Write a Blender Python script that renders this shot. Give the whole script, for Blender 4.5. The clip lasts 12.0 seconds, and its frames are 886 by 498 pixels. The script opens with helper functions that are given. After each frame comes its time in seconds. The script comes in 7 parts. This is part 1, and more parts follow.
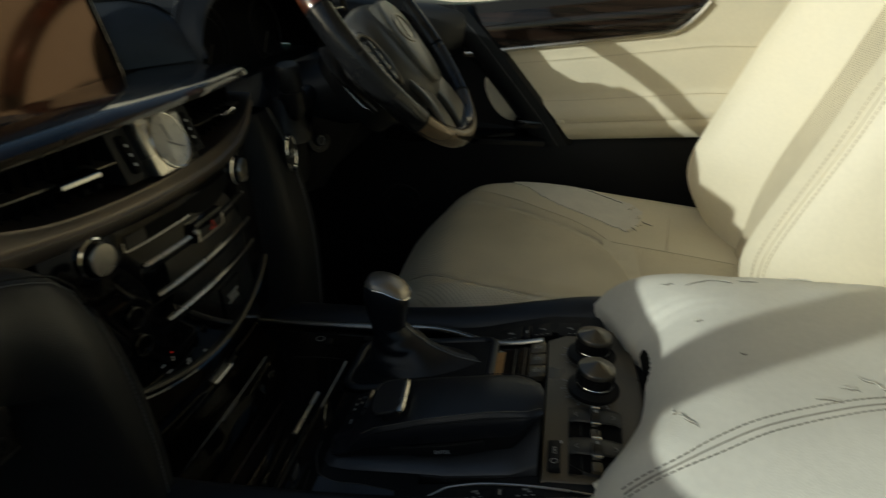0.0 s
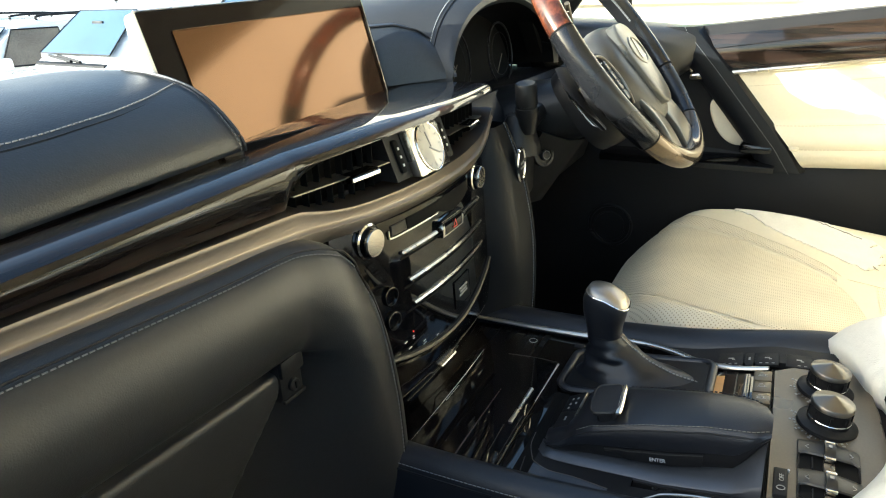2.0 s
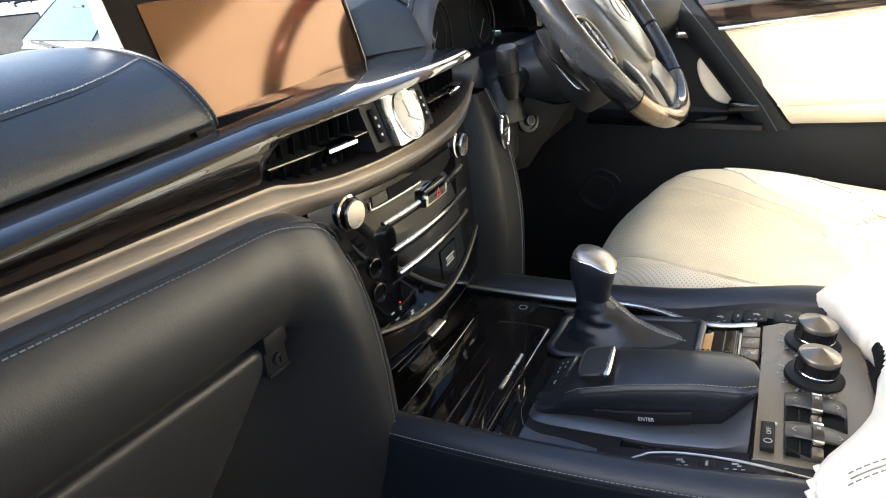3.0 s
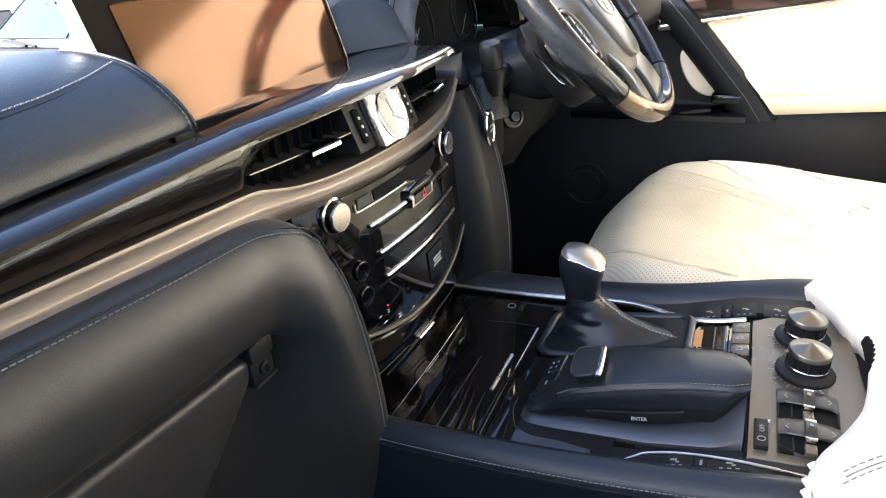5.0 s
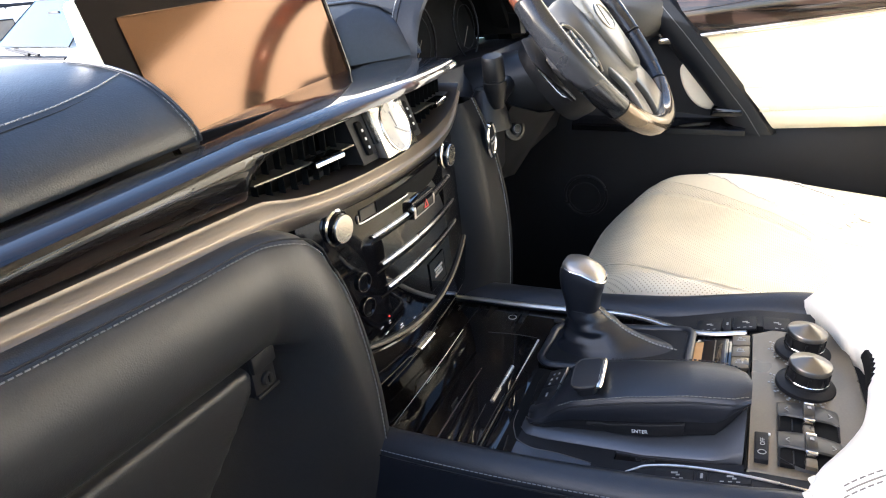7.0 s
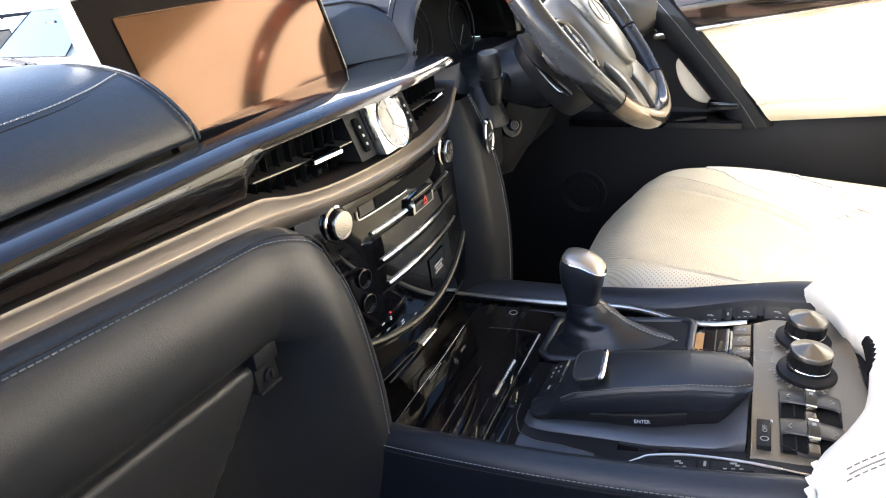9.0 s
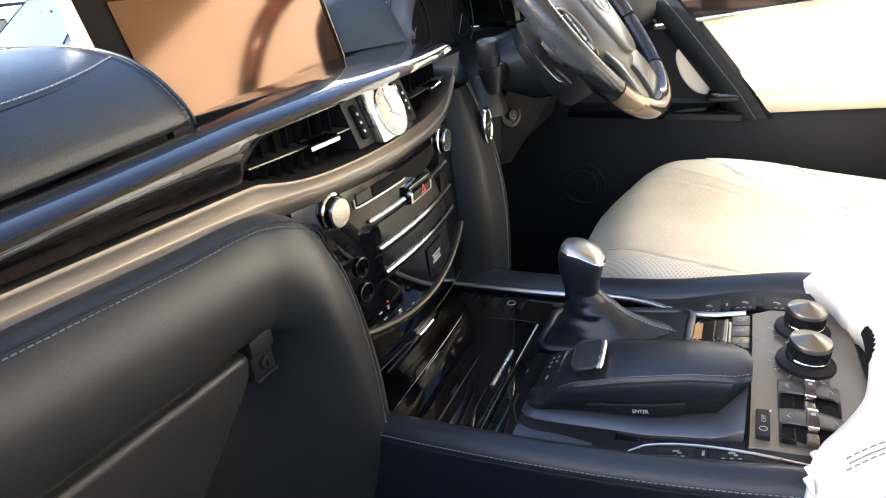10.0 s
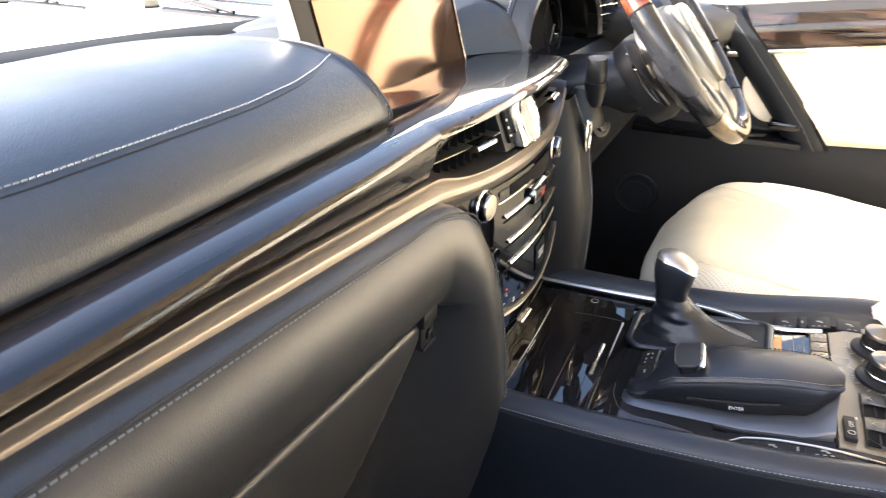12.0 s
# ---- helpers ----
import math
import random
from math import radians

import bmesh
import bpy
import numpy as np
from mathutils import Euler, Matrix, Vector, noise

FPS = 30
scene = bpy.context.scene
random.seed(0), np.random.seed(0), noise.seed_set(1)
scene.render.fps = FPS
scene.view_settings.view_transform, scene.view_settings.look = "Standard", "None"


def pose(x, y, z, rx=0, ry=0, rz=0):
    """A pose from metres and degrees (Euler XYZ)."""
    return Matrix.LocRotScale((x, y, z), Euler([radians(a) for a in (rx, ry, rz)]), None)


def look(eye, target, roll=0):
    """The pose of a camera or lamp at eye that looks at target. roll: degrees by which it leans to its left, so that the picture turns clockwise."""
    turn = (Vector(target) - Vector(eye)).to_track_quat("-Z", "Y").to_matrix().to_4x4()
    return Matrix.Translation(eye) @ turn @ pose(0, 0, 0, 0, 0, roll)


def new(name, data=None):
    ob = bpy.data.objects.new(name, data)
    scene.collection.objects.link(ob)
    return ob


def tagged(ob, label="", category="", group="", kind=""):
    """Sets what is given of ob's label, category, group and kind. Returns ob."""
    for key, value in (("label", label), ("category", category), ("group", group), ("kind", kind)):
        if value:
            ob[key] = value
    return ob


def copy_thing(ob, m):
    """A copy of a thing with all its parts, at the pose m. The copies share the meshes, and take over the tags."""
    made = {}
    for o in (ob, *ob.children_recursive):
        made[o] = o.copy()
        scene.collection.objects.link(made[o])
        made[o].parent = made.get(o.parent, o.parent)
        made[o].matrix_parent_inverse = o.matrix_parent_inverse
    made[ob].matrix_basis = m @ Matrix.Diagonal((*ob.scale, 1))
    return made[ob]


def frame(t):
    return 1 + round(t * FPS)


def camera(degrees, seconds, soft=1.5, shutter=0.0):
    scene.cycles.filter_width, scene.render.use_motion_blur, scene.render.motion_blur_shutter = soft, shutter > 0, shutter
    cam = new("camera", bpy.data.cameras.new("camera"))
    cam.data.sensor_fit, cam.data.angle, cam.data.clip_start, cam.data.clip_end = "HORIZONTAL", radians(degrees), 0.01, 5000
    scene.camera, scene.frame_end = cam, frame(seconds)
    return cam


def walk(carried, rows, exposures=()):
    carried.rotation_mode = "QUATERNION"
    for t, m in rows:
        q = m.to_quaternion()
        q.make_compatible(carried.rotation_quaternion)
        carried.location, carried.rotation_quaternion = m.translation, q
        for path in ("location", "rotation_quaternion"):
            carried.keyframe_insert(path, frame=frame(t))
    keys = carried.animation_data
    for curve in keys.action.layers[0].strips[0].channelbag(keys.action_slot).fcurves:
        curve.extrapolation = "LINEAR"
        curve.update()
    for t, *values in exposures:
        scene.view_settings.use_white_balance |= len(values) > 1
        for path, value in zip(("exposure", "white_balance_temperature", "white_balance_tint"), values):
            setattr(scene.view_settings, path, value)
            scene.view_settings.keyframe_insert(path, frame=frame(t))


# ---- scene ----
cam = camera(69.5, 12.0, soft=1.1, shutter=0.35)
PATH = [
    (0, (-0.518, -0.333, 1.414), (1.273, -0.007, 0.584), -0.1),
    (0.5, (-0.548, -0.319, 1.422), (1.199, 0.316, 0.683), -1.1),
    (1, (-0.559, -0.321, 1.421), (1.169, 0.39, 0.709), -1.5),
    (1.5, (-0.578, -0.309, 1.42), (1.072, 0.545, 0.68), -1.6),
    (2, (-0.577, -0.305, 1.416), (1.055, 0.568, 0.659), -2.0),
    (2.5, (-0.574, -0.308, 1.414), (1.06, 0.556, 0.65), -2.3),
    (3, (-0.568, -0.316, 1.408), (1.037, 0.539, 0.577), -4.3),
    (5, (-0.558, -0.308, 1.411), (1.06, 0.501, 0.558), -4.8),
    (5.5, (-0.558, -0.308, 1.411), (1.063, 0.497, 0.561), -4.6),
    (6, (-0.558, -0.306, 1.41), (1.071, 0.488, 0.566), -4.2),
    (6.5, (-0.557, -0.31, 1.411), (1.079, 0.482, 0.577), -4.4),
    (7, (-0.561, -0.307, 1.414), (1.071, 0.504, 0.589), -4.4),
    (9, (-0.565, -0.309, 1.408), (1.069, 0.503, 0.59), -5.5),
    (9.5, (-0.564, -0.306, 1.404), (1.058, 0.508, 0.565), -5.3),
    (10, (-0.563, -0.307, 1.402), (1.066, 0.496, 0.564), -5.2),
    (10.5, (-0.601, -0.287, 1.421), (1.052, 0.524, 0.639), -0.8),
    (10.7, (-0.62, -0.281, 1.435), (1.039, 0.559, 0.699), -0.4),
    (11, (-0.642, -0.262, 1.437), (0.969, 0.69, 0.731), -0.6),
    (11.5, (-0.66, -0.232, 1.412), (0.895, 0.716, 0.586), 0.1),
    (12, (-0.68, -0.205, 1.442), (0.943, 0.571, 0.569), 0.8),
]
walk(cam, [(t, look(eye, target, roll)) for t, eye, target, roll in PATH], exposures=[
    (0.0, -1.05, 6250, -4), (0.5, -0.2, 6200, -4), (1.0, 0.70, 6100, -4), (1.5, 1.45, 6150, -4), (2.0, 2.0, 6050, 0), (2.5, 2.27, 6000, 4), (3.0, 2.45, 5900, 10),
    (5.0, 2.60, 5700, 14), (10.0, 2.60, 5700, 14), (10.6, 2.70, 6000, 14), (11.0, 2.43, 6200, 14), (11.5, 2.7, 6250, 14), (12.0, 3.2, 6350, 15)])
# ---- world and sun ----
SUN_DIR = Vector((-0.60, 0.65, 0.30)).normalized()
world = bpy.data.worlds.new("sky")
scene.world = world
world.use_nodes = True
wn = world.node_tree.nodes
sky = wn.new("ShaderNodeTexSky")
sky.sky_type = "NISHITA"
sky.sun_disc = False
sky.sun_elevation = math.asin(SUN_DIR.z)
sky.sun_rotation = math.atan2(SUN_DIR.x, SUN_DIR.y)
sky.dust_density = 3.0
wn["Background"].inputs["Strength"].default_value = 0.15
world.node_tree.links.new(sky.outputs[0], wn["Background"].inputs["Color"])
sun_data = bpy.data.lights.new("sun", "SUN")
sun_data.energy, sun_data.angle, sun_data.color = 4.5, radians(0.6), (1.0, 0.96, 0.90)
sun = new("sun", sun_data)
sun.matrix_world = look(SUN_DIR * 10, (0, 0, 0))

# ---- materials ----


def nodes_of(name):
    m = bpy.data.materials.new(name)
    m.use_nodes = True
    return m, m.node_tree.nodes, m.node_tree.links, m.node_tree.nodes["Principled BSDF"]


def surface(name, colour, rough=0.5, metal=0.0, vary=0.15, scale=6.0, grain=60.0, bump=0.1, coat=0.0, rough_vary=0.1, cells=0.0, dist=0.0006):
    """Colour and roughness vary at two scales; relief from fine noise, or from leather-like cells."""
    m, n, l, b = nodes_of(name)
    tc = n.new("ShaderNodeTexCoord")
    big = n.new("ShaderNodeTexNoise")
    big.inputs["Scale"].default_value, big.inputs["Detail"].default_value = scale, 4
    fine = n.new("ShaderNodeTexNoise")
    fine.inputs["Scale"].default_value, fine.inputs["Detail"].default_value = grain, 3
    for t in (big, fine):
        l.new(tc.outputs["Object"], t.inputs["Vector"])
    mix = n.new("ShaderNodeMath")
    mix.operation = "MULTIPLY_ADD"
    mix.inputs[1].default_value = 0.35
    l.new(fine.outputs[0], mix.inputs[0])
    half = n.new("ShaderNodeMath")
    half.operation = "MULTIPLY"
    half.inputs[1].default_value = 0.65
    l.new(big.outputs[0], half.inputs[0])
    l.new(half.outputs[0], mix.inputs[2])
    ramp = n.new("ShaderNodeMapRange")
    ramp.inputs["From Min"].default_value, ramp.inputs["From Max"].default_value = 0.3, 0.7
    ramp.inputs["To Min"].default_value, ramp.inputs["To Max"].default_value = 1 - vary, 1 + vary
    l.new(mix.outputs[0], ramp.inputs["Value"])
    col = n.new("ShaderNodeMix")
    col.data_type, col.blend_type = "RGBA", "MULTIPLY"
    col.inputs[0].default_value = 1.0
    col.inputs[6].default_value = (*colour, 1)
    l.new(ramp.outputs[0], col.inputs[7])
    l.new(col.outputs[2], b.inputs["Base Color"])
    rr = n.new("ShaderNodeMapRange")
    rr.inputs["From Min"].default_value, rr.inputs["From Max"].default_value = 0.3, 0.7
    rr.inputs["To Min"].default_value, rr.inputs["To Max"].default_value = max(rough - rough_vary, 0.02), rough + rough_vary
    l.new(big.outputs[0], rr.inputs["Value"])
    l.new(rr.outputs[0], b.inputs["Roughness"])
    b.inputs["Metallic"].default_value = metal
    b.inputs["Coat Weight"].default_value = coat
    b.inputs["Coat Roughness"].default_value = 0.03
    if bump:
        bp = n.new("ShaderNodeBump")
        bp.inputs["Strength"].default_value, bp.inputs["Distance"].default_value = bump, dist
        if cells:
            v = n.new("ShaderNodeTexVoronoi")
            v.feature = "DISTANCE_TO_EDGE"
            v.inputs["Scale"].default_value = cells
            l.new(tc.outputs["Object"], v.inputs["Vector"])
            add = n.new("ShaderNodeMath")
            add.operation = "MULTIPLY_ADD"
            add.inputs[1].default_value = 1.5
            l.new(v.outputs[0], add.inputs[0])
            l.new(fine.outputs[0], add.inputs[2])
            l.new(add.outputs[0], bp.inputs["Height"])
        else:
            l.new(fine.outputs[0], bp.inputs["Height"])
        l.new(bp.outputs[0], b.inputs["Normal"])
    return m


def perforated(name, colour, axis="Y", pitch=0.0055):
    """Leather with rows of fine punched holes, staggered."""
    m, n, l, b = nodes_of(name)
    tc = n.new("ShaderNodeTexCoord")
    sep = n.new("ShaderNodeSeparateXYZ")
    l.new(tc.outputs["Object"], sep.inputs[0])

    def wave(a, sign):
        s = n.new("ShaderNodeMath")
        s.operation = "ADD" if sign > 0 else "SUBTRACT"
        l.new(sep.outputs["X"], s.inputs[0])
        l.new(a, s.inputs[1])
        k = n.new("ShaderNodeMath")
        k.operation = "MULTIPLY"
        k.inputs[1].default_value = math.pi / pitch
        l.new(s.outputs[0], k.inputs[0])
        c = n.new("ShaderNodeMath")
        c.operation = "SINE"
        l.new(k.outputs[0], c.inputs[0])
        return c.outputs[0]

    prod = n.new("ShaderNodeMath")
    prod.operation = "MULTIPLY"
    l.new(wave(sep.outputs[axis], 1), prod.inputs[0])
    l.new(wave(sep.outputs[axis], -1), prod.inputs[1])
    sq = n.new("ShaderNodeMath")
    sq.operation = "ABSOLUTE"
    l.new(prod.outputs[0], sq.inputs[0])
    hole = n.new("ShaderNodeMapRange")
    hole.inputs["From Min"].default_value, hole.inputs["From Max"].default_value = 0.72, 0.9
    l.new(sq.outputs[0], hole.inputs["Value"])
    noise_t = n.new("ShaderNodeTexNoise")
    noise_t.inputs["Scale"].default_value, noise_t.inputs["Detail"].default_value = 9, 5
    l.new(tc.outputs["Object"], noise_t.inputs["Vector"])
    tone = n.new("ShaderNodeMapRange")
    tone.inputs["From Min"].default_value, tone.inputs["From Max"].default_value = 0.3, 0.7
    tone.inputs["To Min"].default_value, tone.inputs["To Max"].default_value = 0.86, 1.06
    l.new(noise_t.outputs[0], tone.inputs["Value"])
    base = n.new("ShaderNodeMix")
    base.data_type, base.blend_type = "RGBA", "MULTIPLY"
    base.inputs[0].default_value = 1
    base.inputs[6].default_value = (*colour, 1)
    l.new(tone.outputs[0], base.inputs[7])
    mix = n.new("ShaderNodeMix")
    mix.data_type = "RGBA"
    l.new(hole.outputs[0], mix.inputs[0])
    l.new(base.outputs[2], mix.inputs[6])
    mix.inputs[7].default_value = (colour[0] * 0.50, colour[1] * 0.45, colour[2] * 0.36, 1)
    l.new(mix.outputs[2], b.inputs["Base Color"])
    b.inputs["Roughness"].default_value = 0.5
    bp = n.new("ShaderNodeBump")
    bp.invert = True
    bp.inputs["Strength"].default_value, bp.inputs["Distance"].default_value = 0.5, 0.0006
    l.new(hole.outputs[0], bp.inputs["Height"])
    l.new(bp.outputs[0], b.inputs["Normal"])
    return m


def wood(name, dark, light, rough=0.06, along=(1.2, 30, 30), coat=1.0):
    m, n, l, b = nodes_of(name)
    tc = n.new("ShaderNodeTexCoord")
    mp = n.new("ShaderNodeMapping")
    mp.inputs["Scale"].default_value = along
    l.new(tc.outputs["Object"], mp.inputs["Vector"])
    big = n.new("ShaderNodeTexNoise")
    big.inputs["Scale"].default_value, big.inputs["Detail"].default_value, big.inputs["Distortion"].default_value = 3.0, 6, 0.8
    l.new(mp.outputs[0], big.inputs["Vector"])
    ramp = n.new("ShaderNodeValToRGB")
    ramp.color_ramp.elements[0].position, ramp.color_ramp.elements[0].color = 0.42, (*dark, 1)
    ramp.color_ramp.elements[1].position, ramp.color_ramp.elements[1].color = 0.66, (*light, 1)
    l.new(big.outputs[0], ramp.inputs[0])
    l.new(ramp.outputs[0], b.inputs["Base Color"])
    b.inputs["Roughness"].default_value = 0.4
    b.inputs["Specular IOR Level"].default_value = 0.1
    b.inputs["Coat Weight"].default_value = coat
    b.inputs["Coat Roughness"].default_value = rough
    return m


M = {}
M["leather_black"] = surface("black leather", (0.026, 0.0265, 0.027), 0.40, vary=0.2, scale=5, grain=300, bump=0.25, cells=620, rough_vary=0.05, dist=0.0004)
M["leather_pad"] = surface("grained pad leather", (0.021, 0.025, 0.030), 0.40, vary=0.25, scale=9, grain=200, bump=0.24, cells=480, rough_vary=0.08, dist=0.0007)
M["leather_console"] = surface("smooth dark leather", (0.013, 0.0145, 0.019), 0.36, vary=0.2, scale=6, grain=300, bump=0.22, cells=560, rough_vary=0.06, dist=0.0004)
M["leather_seam"] = surface("black leather welt", (0.012, 0.0125, 0.014), 0.5, vary=0.2, bump=0.2, grain=400, cells=700, dist=0.0003)
M["leather_cream"] = surface("cream leather", (0.78, 0.71, 0.54), 0.45, vary=0.06, scale=7, grain=200, bump=0.3, cells=520, rough_vary=0.06, dist=0.0004)
M["leather_white"] = surface("off-white armrest leather", (0.78, 0.76, 0.68), 0.45, vary=0.07, scale=9, grain=160, bump=0.3, cells=420, dist=0.0005)
M["backing"] = surface("bare leather backing", (0.80, 0.76, 0.66), 0.8, vary=0.08, scale=40, grain=250, bump=0.5)
M["perforated"] = perforated("perforated cream leather", (0.78, 0.70, 0.52))
M["perforated_back"] = perforated("perforated cream back leather", (0.78, 0.70, 0.52), "Z")
M["wood_dash"] = wood("lacquered dark wood", (0.003, 0.0022, 0.0018), (0.018, 0.009, 0.0055), 0.012)
M["wood_deck"] = wood("black lacquered deck wood", (0.0020, 0.0016, 0.0014), (0.0034, 0.0023, 0.0018), 0.012)
M["wood_door"] = wood("lacquered striped wood", (0.005, 0.0037, 0.003), (0.026, 0.0145, 0.0095), 0.06, along=(30, 1.0, 42))
M["wood_rim"] = wood("polished red-brown wood", (0.035, 0.011, 0.006), (0.15, 0.042, 0.017), 0.05, along=(20, 20, 20))
M["piano"] = surface("black gloss panel", (0.004, 0.004, 0.0045), 0.04, vary=0.2, bump=0.0, coat=0.0, rough_vary=0.02)
M["satin_black"] = surface("satin black plastic", (0.012, 0.012, 0.013), 0.5, vary=0.15, grain=500, bump=0.25)
M["leather_rim"] = surface("smooth worn leather", (0.012, 0.0125, 0.014), 0.26, vary=0.3, scale=9, grain=350, bump=0.12, rough_vary=0.12)
M["hub_panel"] = surface("grey moulded panel", (0.085, 0.082, 0.070), 0.34, vary=0.1, grain=500, bump=0.1)
M["silver_rim"] = surface("satin grey-bronze wheel trim", (0.20, 0.185, 0.155), 0.33, metal=0.75, vary=0.06, grain=900, bump=0.03, rough_vary=0.04)
M["glass_blue"] = surface("sky-blue tinted glass", (0.11, 0.21, 0.31), 0.05, metal=0.7, vary=0.35, scale=1.2, bump=0.0, coat=1.0)
M["column"] = surface("grained charcoal plastic", (0.014, 0.0138, 0.0138), 0.40, vary=0.15, grain=500, bump=0.2)
M["hub"] = surface("grey-black moulded cover", (0.045, 0.044, 0.041), 0.42, vary=0.1, grain=500, bump=0.2)
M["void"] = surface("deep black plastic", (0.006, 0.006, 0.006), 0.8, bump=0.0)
M["carpet"] = surface("black carpet", (0.012, 0.012, 0.013), 0.95, vary=0.4, grain=900, bump=0.8)
M["rim_gloss"] = surface("lacquered bronze-brown wheel section", (0.13, 0.10, 0.072), 0.12, metal=0.6, vary=0.2, scale=18, grain=300, bump=0.02, rough_vary=0.03)
M["silver"] = surface("satin bronze-silver trim", (0.205, 0.178, 0.152), 0.37, metal=0.9, vary=0.06, grain=900, bump=0.05, rough_vary=0.04)
M["plate"] = surface("satin graphite control plate", (0.155, 0.131, 0.094), 0.34, metal=0.55, vary=0.14, scale=12, grain=500, bump=0.08, rough_vary=0.08)
M["ledge"] = surface("satin blue-grey metal", (0.085, 0.090, 0.102), 0.36, metal=0.6, vary=0.08, grain=500, bump=0.05)
M["chrome"] = surface("chrome", (0.82, 0.81, 0.78), 0.12, metal=1.0, vary=0.03, bump=0.0, rough_vary=0.03)
M["brushed"] = surface("brushed aluminium", (0.66, 0.63, 0.57), 0.27, metal=1.0, vary=0.06, grain=700, bump=0.1)
M["knob_metal"] = surface("satin knob metal", (0.36, 0.33, 0.29), 0.30, metal=0.8, vary=0.08, grain=600, bump=0.03)
M["gloss_pad"] = surface("scratched satin pad", (0.02, 0.02, 0.022), 0.38, vary=0.3, scale=30, grain=300, bump=0.05)
M["spun"] = surface("spun aluminium", (0.20, 0.187, 0.165), 0.36, metal=1.0, vary=0.05, bump=0.0)
spun = M["spun"].node_tree
tangent = spun.nodes.new("ShaderNodeTangent")
tangent.direction_type, tangent.axis = "RADIAL", "Z"
spun.links.new(tangent.outputs[0], spun.nodes["Principled BSDF"].inputs["Tangent"])
spun.nodes["Principled BSDF"].inputs["Anisotropic"].default_value = 0.9
spun.nodes["Principled BSDF"].inputs["Anisotropic Rotation"].default_value = 0.25
M["edge_glint"] = surface("painted edge glint", (0.66, 0.63, 0.58), 0.5, metal=0.2, vary=0.15, bump=0.0)
M["shroud"] = surface("matt charcoal plastic", (0.008, 0.008, 0.0085), 0.5, vary=0.15, grain=500, bump=0.2)
M["leather_knee"] = surface("matt dark knee leather", (0.009, 0.010, 0.012), 0.46, vary=0.2, scale=6, grain=300, bump=0.22, cells=560, rough_vary=0.06, dist=0.0004)
M["reflection_line"] = surface("painted brown reflection", (0.060, 0.036, 0.026), 0.35, vary=0.4, scale=60, coat=0.2, bump=0.0)
M["dial_face"] = surface("pale clock face", (0.58, 0.56, 0.51), 0.3, vary=0.12, scale=40, coat=1.0, bump=0.0)
M["casing"] = surface("silver plastic casing", (0.72, 0.71, 0.68), 0.35, vary=0.04, bump=0.05)
M["screen"] = surface("copper-tinted display glass", (0.145, 0.083, 0.047), 0.10, metal=0.8, vary=0.03, scale=2.5, bump=0.0, coat=0.0, rough_vary=0.0)
M["bezel"] = surface("dark display border", (0.014, 0.011, 0.009), 0.10, metal=0.0, vary=0.05, bump=0.0, coat=0.0)
M["lamp_red"] = surface("red lamp lens", (0.6, 0.02, 0.01), 0.3, vary=0.05, bump=0.0)
lens_node = M["lamp_red"].node_tree.nodes["Principled BSDF"]
lens_node.inputs["Emission Color"].default_value = (1.0, 0.05, 0.03, 1)
lens_node.inputs["Emission Strength"].default_value = 0.25
M["thread"] = surface("grey thread", (0.23, 0.24, 0.25), 0.8, vary=0.1, bump=0.0)
M["rocker"] = surface("dark satin switch metal", (0.048, 0.045, 0.040), 0.38, metal=0.5, vary=0.1, grain=500, bump=0.05)
M["thread_grey"] = surface("grey-brown thread", (0.25, 0.23, 0.19), 0.8, vary=0.1, bump=0.0)
M["thread_dark"] = surface("dark grey thread", (0.17, 0.175, 0.18), 0.8, vary=0.1, bump=0.0)
M["button_metal"] = surface("dulled chrome", (0.62, 0.59, 0.54), 0.26, metal=1.0, vary=0.05, bump=0.0)
for key, level in (("leather_black", 0.5), ("satin_black", 0.22), ("leather_seam", 0.3), ("gloss_pad", 0.3), ("leather_console", 0.5), ("leather_pad", 0.65), ("piano", 0.5), ("column", 0.32), ("shroud", 0.2), ("leather_knee", 0.22), ("void", 0.12), ("bezel", 0.08)):
    M[key].node_tree.nodes["Principled BSDF"].inputs["Specular IOR Level"].default_value = level
M["thread_cream"] = surface("tan thread", (0.56, 0.49, 0.35), 0.8, vary=0.1, bump=0.0)
M["mark"] = surface("white marking", (0.75, 0.75, 0.75), 0.6, vary=0.02, bump=0.0)
M["mark_grey"] = surface("grey marking", (0.30, 0.30, 0.29), 0.6, vary=0.02, bump=0.0)
M["tick"] = surface("pale grey dial tick", (0.46, 0.45, 0.42), 0.5, vary=0.02, bump=0.0)
M["mark_red"] = surface("red marking", (0.75, 0.05, 0.03), 0.5, vary=0.02, bump=0.0)
M["amber"] = surface("painted amber reflection", (0.50, 0.27, 0.09), 0.5, vary=0.2, coat=0.0, bump=0.0)
M["headliner"] = surface("cream headliner cloth", (0.70, 0.60, 0.46), 0.9, vary=0.05, grain=500, bump=0.3)
M["paint_white"] = surface("white car paint", (0.78, 0.78, 0.76), 0.25, vary=0.03, bump=0.0, coat=0.8)
M["paint_blue"] = surface("pale blue car paint", (0.50, 0.58, 0.66), 0.25, vary=0.03, bump=0.0, coat=0.8)
M["tinted"] = surface("tinted vehicle glass", (0.17, 0.145, 0.11), 0.05, vary=0.5, scale=1.6, bump=0.0, coat=0.0)
M["tyre"] = surface("tyre rubber", (0.02, 0.02, 0.02), 0.8, grain=200, bump=0.3)
M["concrete"] = surface("pale concrete", (0.56, 0.54, 0.49), 0.9, vary=0.12, scale=0.7, grain=20, bump=0.4)
